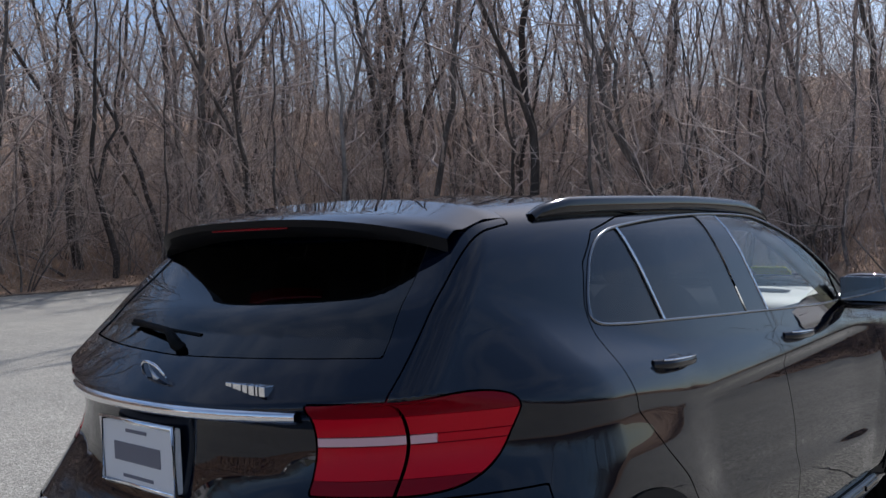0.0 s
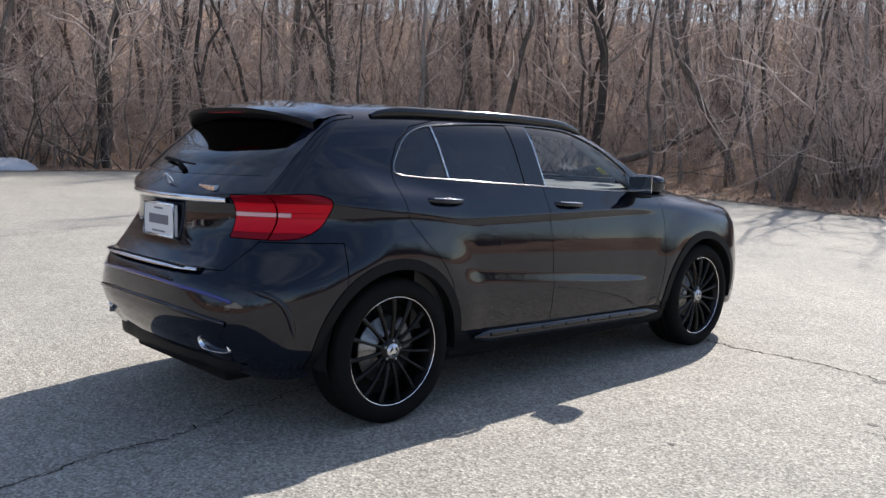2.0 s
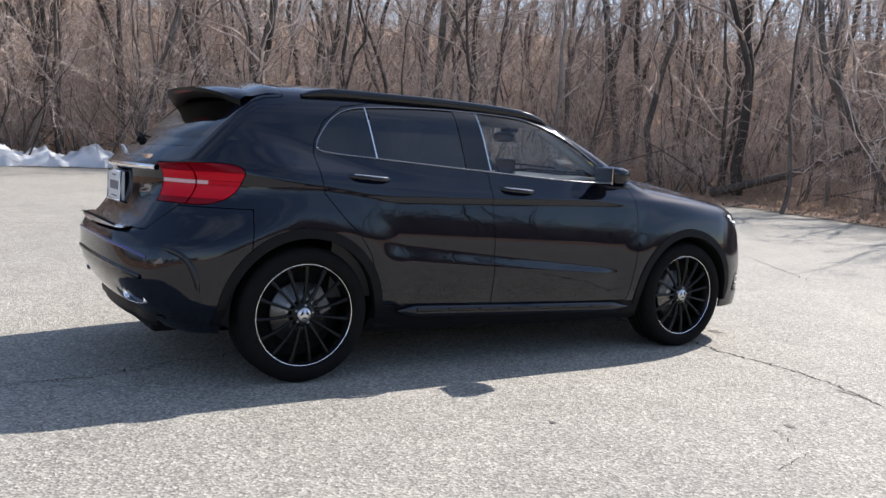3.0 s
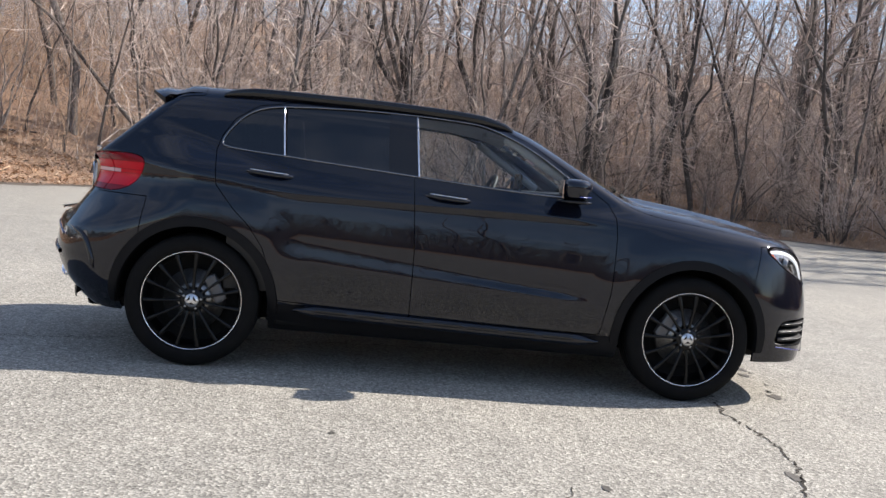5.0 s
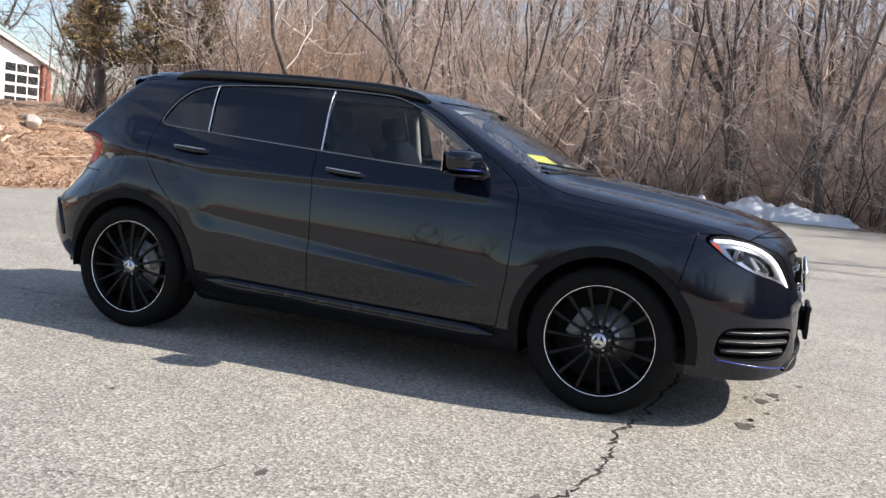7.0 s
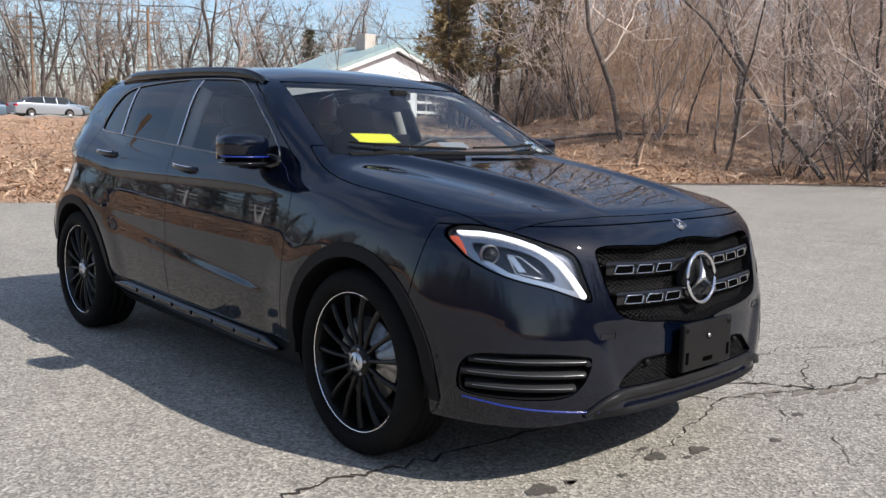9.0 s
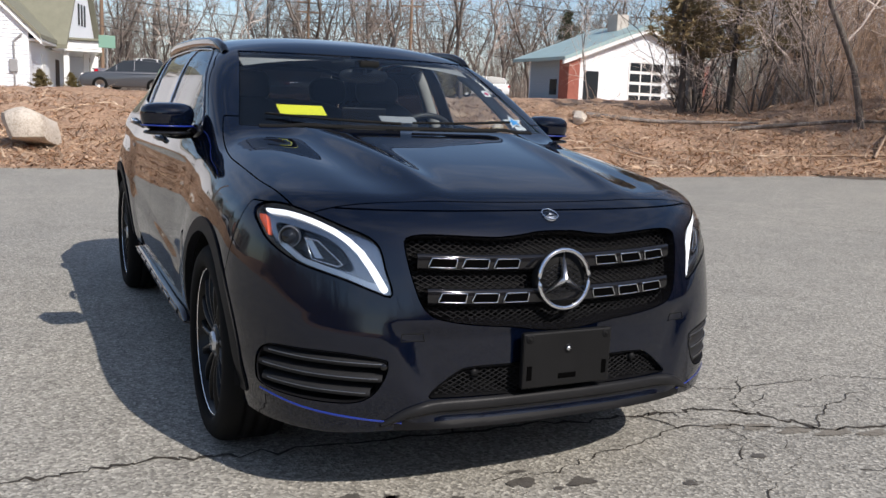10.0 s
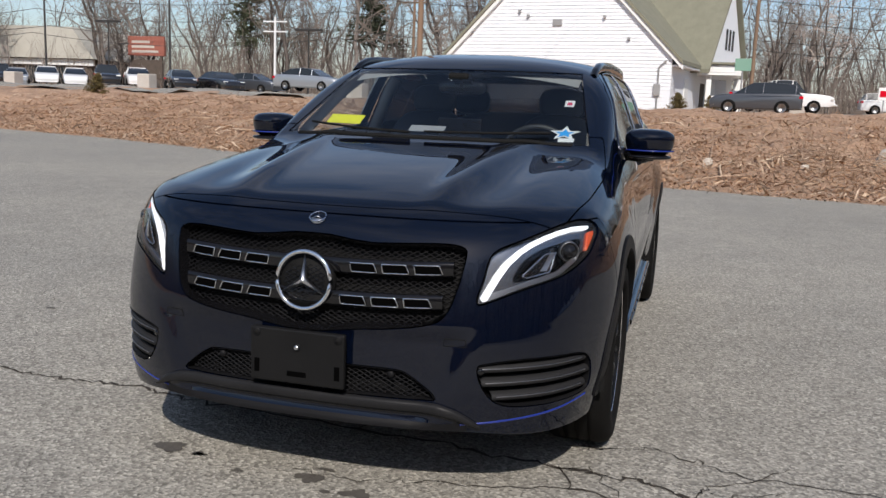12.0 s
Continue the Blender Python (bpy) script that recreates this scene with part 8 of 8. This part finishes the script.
for style, paint, label, x, y, yaw in (
        ("sedan", "silver", "silver sedan parked side-on in the far lot", -48.5, -23.2, 82), ("sedan", "black", "black sedan parked in the far lot", -52.5, -32.0, 55),
        ("sedan", "black", "black sedan parked in a row", -52.7, -35.4, 42), ("sedan", "white", "white sedan parked in a row", -52.7, -39.0, 40),
        ("suv", "black", "black crossover parked in a row", -53.1, -41.9, 40), ("sedan", "white", "white sedan parked in a row", -53.3, -44.9, 40),
        ("sedan", "white", "white sedan parked in a row", -53.6, -47.7, 40), ("sedan", "silver", "silver sedan parked in a row", -53.7, -50.6, 40),
        ("suv", "black", "black crossover parked in a row", -54.4, -52.9, 40), ("sedan", "grey", "dark grey car behind the row", -55.5, -31.0, 80),
        ("suv", "grey", "dark grey crossover beside the white house", -46.6, 3.9, -96), ("pickup", "white", "white pickup truck beside the house", -52.0, 5.6, 88),
        ("suv", "white", "white crossover near the hedge", -60.5, 32.6, -100), ("sedan", "silver", "silver sedan near the hedge", -62.0, 19.0, 95),
        ("suv", "white", "white van-like crossover far off", -70.0, 15.0, 90), ("sedan", "blue", "blue-grey sedan far off", -66.0, 16.5, 80),
        ("sedan", "blue", "blue-grey sedan beside the road", -68.0, 22.0, 90)):
    far_car(style, paint, label, x, y, yaw)


def pole(name, label, x, y, top, r, mat, arm=None, group="poles"):
    z0 = ground_at(x, y) - 0.2
    p = thing(name, label, "pole", group, m=pose(x, y, 0))
    part("shaft", mesh_data("shaft", *tube([(0, 0, z0), (0, 0, (z0 + top) / 2), (0, 0, top)], [r, r * 0.9, r * 0.8], 10), mat, True), None, p)
    if arm == "cross":
        for dz in (-0.5, -1.4):
            part("crossarm", boxed((-0.06, -1.2, top + dz), (0.06, 1.2, top + dz + 0.12), 0.01), mat, p)
            for y2 in (-1.05, -0.5, 0.5, 1.05):
                part("insulator", mesh_data("insulator", *lathe([(0.02, 0), (0.05, 0.05), (0.05, 0.12), (0.02, 0.16)], 8, "z"), VENT_GREY, True), None, p, m=Matrix.Translation((0, y2, top + dz + 0.12)))
    if arm == "lamp":
        part("lamp_head", boxed((-0.35, -1.3, top - 0.05), (0.35, 1.3, top + 0.16), 0.04), mat, p, "flat lamp head")
    return p


pole("utility_pole", "brown wooden utility pole", -36.0, -11.9, 12.5, 0.15, POLE_WOOD, None, "utility poles")
pole("utility_pole", "tall wooden utility pole with crossarms", -74.0, 4.9, 12.5, 0.17, POLE_WOOD, "cross", "utility poles")
pole("utility_pole", "tall wooden utility pole with crossarms", -76.0, 33.0, 12.0, 0.17, POLE_WOOD, "cross", "utility poles")
pole("utility_pole", "tall wooden utility pole with crossarms", -80.0, 24.0, 11.0, 0.16, POLE_WOOD, "cross", "utility poles")
pole("utility_pole", "tall wooden utility pole with crossarms", -78.0, -26.0, 12.0, 0.16, POLE_WOOD, "cross", "utility poles")
pole("utility_pole", "white-painted wooden utility pole", -72.0, -37.6, 8.6, 0.13, POLE_WHITE, "cross", "utility poles")
for x, y, t in ((-68.0, -59.8, 10.5), (-68.0, -46.2, 10.5), (-70.0, 17.5, 9.5)):
    pole("steel_pole", "dark steel light pole", x, y, t, 0.11, POLE_STEEL, None, "steel poles")
for x, y, t in ((-72.0, -34.2, 7.4), (-74.0, -57.2, 8.1)):
    pole("street_lamp", "dark lamp post with a flat head", x, y, t, 0.09, POLE_STEEL, "lamp", "lamp posts")
for x, y in ((-46.5, -44.5), (-46.0, -33.6), (-40.0, -16.6), (-56.0, 6.9)):
    b = part("concrete_base", boxed((-0.45, -0.45, -0.2), (0.45, 0.45, 0.95), 0.06), CONCRETE, None, m=pose(x, y, ground_at(x, y)))
    tagged(b, "pale concrete post base in the far lot", "bollard", "concrete bases")


def sign_board():
    s = thing("roadside_sign", "red-brown roadside sign board on two posts", "sign", m=pose(-78, -55.5, ground_at(-78, -55.5)))
    for y in (-1.8, 1.8):
        part("post", boxed((-0.12, y - 0.12, -0.2), (0.12, y + 0.12, 5.4)), DARK_WALL, s)
    part("board", boxed((-0.15, -2.2, 3.6), (0.15, 2.2, 5.6), 0.03), BRICK, s)
    for k in range(3):
        part("print_bar", boxed((0.15, -1.7, 3.9 + 0.5 * k), (0.17, 1.5 - 0.5 * k, 4.15 + 0.5 * k)), CONCRETE, s)
    part("lower_board", boxed((-0.12, -1.7, 1.2), (0.12, 1.7, 3.2), 0.02), DARK_WALL, s)
    t = thing("road_sign", "small white and red road sign on a post", "sign", m=pose(-58.0, 12.2, ground_at(-58, 12.2)))
    part("post", mesh_data("post", *tube([(0, 0, -0.2), (0, 0, 2.0)], 0.04, 6), VENT_GREY, True), None, t)
    part("plate", boxed((0.04, -0.35, 1.1), (0.08, 0.35, 1.9), 0.02), WHITE_TRIM, t)
    part("print_bar", boxed((0.08, -0.25, 1.3), (0.09, 0.25, 1.7)), RED_LENS, t)
    g = thing("street_sign", "green street sign on a pale post", "sign", m=pose(-50.0, 3.2, ground_at(-50, 3.2)))
    part("post", mesh_data("post", *tube([(0, 0, -0.2), (0, 0, 3.1)], 0.05, 6), VENT_GREY, True), None, g)
    part("plate", boxed((0.04, -0.45, 2.5), (0.08, 0.45, 3.2), 0.02), SIGN_GREEN, g)


SIGN_GREEN = material("sign_green", (0.18, 0.33, 0.25), 0.5)
sign_board()


def wires():
    for k, (x, z, sag) in enumerate(((-74.5, 12.3, 0.9), (-73.7, 12.2, 1.0), (-74.0, 10.9, 1.1), (-74.2, 9.4, 1.2), (-76.0, 7.8, 0.9), (-73.5, 6.9, 1.1))):
        y = np.linspace(-100, 70, 86)
        zz = z - sag * (1 - (((y + 100) % 34) / 17 - 1) ** 2)
        w = part("overhead_wire", mesh_data("overhead_wire", *tube(np.stack([np.full_like(y, x), y, zz], 1), 0.028, 4), POLE_STEEL), None)
        tagged(w, "dark sagging overhead wire between poles", "wire", "overhead wires")
    p = np.array([(-36.0, -11.9, 11.0), (-43.0, -9.7, 8.6), (-50.8, -6.0, 8.2)])
    t = np.linspace(0, 1, 12)[:, None]
    q = (1 - t) ** 2 * p[0] + 2 * t * (1 - t) * p[1] + t * t * p[2]
    w = part("service_wire", mesh_data("service_wire", *tube(q, 0.02, 4), POLE_STEEL), None)
    tagged(w, "dark service wire from the pole to the house", "wire", "overhead wires")


wires()


def far_trees():
    r = np.random.default_rng(77)
    far = [archetype(("trunk", "crown"), tree_meshes(170 + k, h, rr, fk, nb, twigs=5, fine=1, least=3.2, skin=DARK_TWIG)) for k, (h, rr, fk, nb) in enumerate([(11, 0.16, 0.2, 20), (12, 0.20, 0.25, 22), (9, 0.12, 0.15, 18), (13, 0.22, 0.3, 22), (10, 0.13, 0.12, 20)])]
    n = 0
    while n < 120:
        x, y = r.uniform(-95, -78), r.uniform(-115, 70)
        if -102 < x < -86 and -102 < y < -68:
            continue
        plant("tree", far[int(r.integers(0, 5))], "bare tree beyond the far lot", "tree", "far bare trees", x, y, r.uniform(0, 6.28), r.uniform(0.9, 1.5), -0.2)
        n += 1
    more = [(int(r.integers(0, 8)), r.uniform(-140, -103), r.uniform(-150, 95), r.uniform(0, 6.28), r.uniform(1.0, 1.6)) for _ in range(320)]
    baked(PLAIN, more, "bare woods on the skyline beyond the far lot", DARK_TWIG)
    for x, y, k, s in ((-42.0, 21.7, 1, 1.15), (-40.0, 29.0, 2, 0.9), (-37.5, 35.0, 3, 0.8), (-44.0, 42.0, 6, 0.8), (-66.0, 27.0, 1, 1.2), (-64.0, 14.0, 7, 1.1), (-70.0, 38.0, 4, 1.1),
                       (-62.0, 41.0, 3, 1.2), (-52.0, 50.0, 0, 1.1), (-69.0, -20.0, 2, 0.9), (-64.0, 24.0, 5, 1.1), (-74.0, -70.0, 0, 0.8), (-75.0, 11.0, 1, 1.15)):
        plant("tree", TALL[k], "bare tree near the buildings", "tree", "far bare trees", x, y, x * 1.7, s)
    pine = [archetype(("trunk", "crown"), needle_tree_meshes(400 + k, h, w, PINE, 1100, 0.75, 0.35)) for k, (h, w) in enumerate([(14.0, 4.6), (12.0, 4.0)])]
    for x, y, k, s in ((-92, -51, 0, 1.1), (-88, -34, 1, 1.2), (-84, 56, 0, 0.8)):
        plant("pine", pine[k], "dark green pine with a ragged crown", "tree", "pines", x, y, x, s)
    hedge = archetype(("trunk", "crown"), needle_tree_meshes(500, 3.0, 1.9, HEDGE, 2600, 0.34, 0.02))
    for k in range(11):
        plant("hedge_shrub", hedge, "dark brown-green rounded hedge shrub", "shrub", "hedge", -46.5 - 0.5 * (k % 2), 17.3 + 0.62 * k, k * 1.3, 0.62 + 0.07 * (k % 3))
    for x, y in ((-56.0, 1.6), (-50.2, -0.3), (-33.0, -27.5)):
        plant("small_shrub", hedge, "small dark green shrub", "shrub", "small shrubs", x, y, x, 0.35)


HEDGE = varied("hedge_leaves", [(0.05, 0.040, 0.018), (0.13, 0.100, 0.036), (0.27, 0.20, 0.075)], 2, 20, (0.8, 1.0), 0.0, 0.5)
far_trees()
r_open = np.random.default_rng(78)
baked(PLAIN, [(int(r_open.integers(0, 8)), r_open.uniform(-12, 48), r_open.uniform(-78, -42), r_open.uniform(0, 6.28), r_open.uniform(0.9, 1.4)) for _ in range(150)], "bare woods on the open side of the lot", DARK_TWIG)
stems_stuff("far_brush", "brown brush along the far tree line", 9000, (-132, -76, -125, 75), lambda x, y, d, r: ~((x > -103) & (x < -85) & (y > -103) & (y < -67)), 21, (0.8, 3.5), (0.02, 0.05), DARK_TWIG, 0.3, 0.2)
stems_stuff("far_thicket", "grey-brown bare thicket along the far tree line", 11000, (-135, -80, -130, 80), lambda x, y, d, r: ~((x > -103) & (x < -85) & (y > -103) & (y < -67)), 22, (3.0, 9.0), (0.02, 0.045), DARK_TWIG, 0.28, 0.2)
stems_stuff("lot_brush", "bare brush beyond the open side of the lot", 16000, (-14, 48, -66, -36), lambda x, y, d, r: (d > 1) & (y < -36), 23, (1.5, 9.0), (0.01, 0.02), DARK_TWIG, 0.3, 0.2)

# ---- cracks and stains in the asphalt ----
CRACK = varied("crack_dirt", [(0.018, 0.015, 0.012), (0.045, 0.035, 0.025)], 8, 60, (0.9, 1.0), 0.5, 0.5)
DAMP = varied("damp_dirt", [(0.11, 0.096, 0.078), (0.24, 0.215, 0.175)], 9, 70, (0.7, 0.95), 0.3, 0.6)
STAIN = varied("oil_stain", [(0.050, 0.044, 0.038), (0.115, 0.105, 0.092)], 6, 60, (0.6, 0.9), 0.3, 0.5)


def crack(pts, w0, w1, seed):
    r = np.random.default_rng(seed)
    p = np.array(pts, float)
    t = np.linspace(0, 1, len(p))
    ln = np.linalg.norm(np.diff(p, axis=0), axis=1).sum()
    n = max(6, int(ln / 0.035))
    tt = np.linspace(0, 1, n)
    q = np.stack([np.interp(tt, t, p[:, 0]), np.interp(tt, t, p[:, 1])], 1) + r.normal(0, 0.013, (n, 2)) + np.cumsum(r.normal(0, 0.004, (n, 2)), 0)
    w = 0.62 * np.linspace(w0, w1, n) * r.uniform(0.3, 1.6, n)
    d = np.gradient(q, axis=0)
    nrm = np.stack([-d[:, 1], d[:, 0]], 1) / (np.linalg.norm(d, axis=1, keepdims=True) + 1e-9)
    z = lot_z(q[:, 0], q[:, 1]) + 0.003
    v = np.concatenate([np.column_stack([q + nrm * w[:, None], z]), np.column_stack([q - nrm * w[:, None], z])])
    i = np.arange(n - 1)
    f = np.stack([i, i + 1, i + 1 + n, i + n], 1)
    ob = part("crack", mesh_data("crack", v, f, CRACK), None, bpy.data.objects["pavement"])
    return ob


def stain(x, y, rx, ry, seed, mat=None):
    r = np.random.default_rng(seed)
    a = np.linspace(0, 2 * math.pi, 26, endpoint=False)
    k = 1 + 0.30 * np.sin(3 * a + seed) * r.random() + r.normal(0, 0.12, 26)
    v = np.column_stack([x + rx * k * np.cos(a), y + ry * k * np.sin(a), np.full(26, float(lot_z(x, y)) + 0.003)])
    part("stain", mesh_data("stain", v, [tuple(range(26))], mat or STAIN), None, bpy.data.objects["pavement"])


crack([(1.30, -2.35), (1.44, -2.09), (1.52, -1.86), (1.56, -1.62), (1.54, -1.32), (1.52, -1.10), (1.60, -0.88), (1.62, -0.3), (1.66, 0.3), (1.70, 0.70), (1.68, 0.89), (1.74, 1.08), (1.85, 1.22), (2.08, 1.32), (2.14, 1.75), (2.3, 2.6)], 0.009, 0.014, 1)
crack([(1.30, -2.35), (1.1, -2.9), (0.98, -3.6), (0.7, -4.4)], 0.008, 0.004, 2)
crack([(-2.0, -0.35), (-2.31, -0.44), (-2.59, -0.48), (-2.85, -0.58), (-3.4, -0.66), (-4.3, -1.0)], 0.007, 0.004, 3)
crack([(-2.0, -0.35), (-1.2, -0.1), (-0.3, 0.05), (0.8, 0.1), (1.62, 0.0)], 0.006, 0.006, 4)
crack([(1.50, 0.78), (1.42, 1.06), (1.56, 1.36), (1.55, 1.98), (1.78, 2.38), (1.9, 3.2)], 0.005, 0.004, 5)
crack([(1.70, 0.72), (1.87, 0.81), (1.91, 0.97), (2.0, 1.16), (2.10, 1.32)], 0.006, 0.008, 6)
crack([(1.87, 0.81), (1.99, 0.40), (2.06, 0.16), (2.05, -0.1)], 0.004, 0.003, 7)
crack([(1.45, 1.56), (1.7, 1.25), (1.85, 1.22)], 0.005, 0.004, 8)
crack([(2.08, 1.32), (1.9, 1.6), (1.8, 2.0)], 0.005, 0.003, 9)
crack([(2.14, 1.75), (2.5, 1.9), (2.9, 2.3)], 0.006, 0.003, 10)
crack([(-9.0, 5.0), (-5.0, 6.4), (-1.0, 7.2), (4.0, 9.5), (9.0, 11.0)], 0.010, 0.008, 11)
crack([(0.37, -2.40), (0.2, -2.7), (-0.1, -2.75)], 0.003, 0.002, 12)
crack([(-10.0, -1.5), (-6.08, -5.23), (-4.0, -7.4)], 0.010, 0.006, 13)
crack([(2.05, 0.97), (2.22, 0.75), (2.4, 0.78), (2.6, 0.5)], 0.004, 0.003, 14)
crack([(-6.5, 4.6), (-6.0, 2.6), (-6.4, 0.2)], 0.006, 0.004, 15)
crack([(5.5, 1.0), (6.8, 3.0), (7.4, 6.5), (9.0, 9.0)], 0.008, 0.006, 16)
rc = np.random.default_rng(31)
for k in range(16):
    x, y, a = rc.uniform(1.65, 2.45), rc.uniform(0.75, 2.5), rc.uniform(0, 3.14)
    ln = rc.uniform(0.10, 0.28)
    b = a + rc.normal(0, 0.7)
    crack([(x, y), (x + ln * math.cos(a), y + ln * math.sin(a)), (x + ln * math.cos(a) + ln * math.cos(b), y + ln * math.sin(a) + ln * math.sin(b))], 0.0035, 0.002, 40 + k)
for k, (x, y, rx, ry) in enumerate(((2.03, -0.60, 0.045, 0.055), (2.10, -0.03, 0.035, 0.05), (2.055, -0.47, 0.012, 0.03), (0.507, -2.38, 0.018, 0.03), (2.054, -0.474, 0.02, 0.02), (2.16, 0.16, 0.03, 0.05),
                                    (2.02, 0.0, 0.012, 0.03), (-6.6, -5.6, 0.30, 0.18), (1.4, -2.1, 0.03, 0.06), (-0.55, -1.9, 0.012, 0.02),
                                    (2.13, -0.28, 0.014, 0.02), (2.18, 0.06, 0.012, 0.02), (2.2, 0.9, 0.02, 0.03), (2.3, 0.5, 0.02, 0.02))):
    stain(x, y, rx, ry, k)
for k, (x, y, rx, ry) in enumerate(((1.92, 1.00, 0.022, 0.06), (1.97, 1.12, 0.030, 0.07), (2.05, 1.24, 0.035, 0.07), (2.12, 1.37, 0.030, 0.08), (2.18, 1.52, 0.026, 0.07), (2.19, 1.72, 0.022, 0.08))):
    stain(x, y, rx, ry, 60 + k, DAMP)


def edge_dirt_shade():
    """Dark washed-in soil along the asphalt edge under the wood, plus painted tree shade."""
    r = np.random.default_rng(71)
    p = np.array(LOT[8:18], float)
    t = np.linspace(0, len(p) - 1, 260)
    q = np.stack([np.interp(t, np.arange(len(p)), p[:, 0]), np.interp(t, np.arange(len(p)), p[:, 1])], 1)
    d = np.gradient(q, axis=0)
    nrm = np.stack([-d[:, 1], d[:, 0]], 1) / np.linalg.norm(d, axis=1, keepdims=True)
    inward = np.where(poly_sd(q[:, 0] + nrm[:, 0], q[:, 1] + nrm[:, 1], LOT) < 0, 1.0, -1.0)[:, None] * nrm
    w = 0.30 + 0.18 * np.sin(t * 9) * np.sin(t * 4.3 + 1) + r.normal(0, 0.07, len(t))
    a, b = q - inward * 0.25, q + inward * np.maximum(w, 0.06)[:, None]
    v = np.concatenate([np.column_stack([a, lot_z(a[:, 0], a[:, 1]) + 0.012]), np.column_stack([b, lot_z(b[:, 0], b[:, 1]) + 0.004])])
    i, n = np.arange(len(t) - 1), len(t)
    part("edge_dirt_shade", mesh_data("edge_dirt_shade", v, np.stack([i, i + 1, i + 1 + n, i + n], 1), EDGE_SOIL_SHADE), None, bpy.data.objects["pavement"])


# soil colour kept dark so that it carries the trees' shade too
EDGE_SOIL_SHADE = varied("edge_soil_shade", [(0.035, 0.028, 0.022), (0.085, 0.066, 0.050), (0.17, 0.13, 0.10)], 3, 40, (0.85, 1.0), 0.5, 0.6, distance=0.01)
edge_dirt_shade()
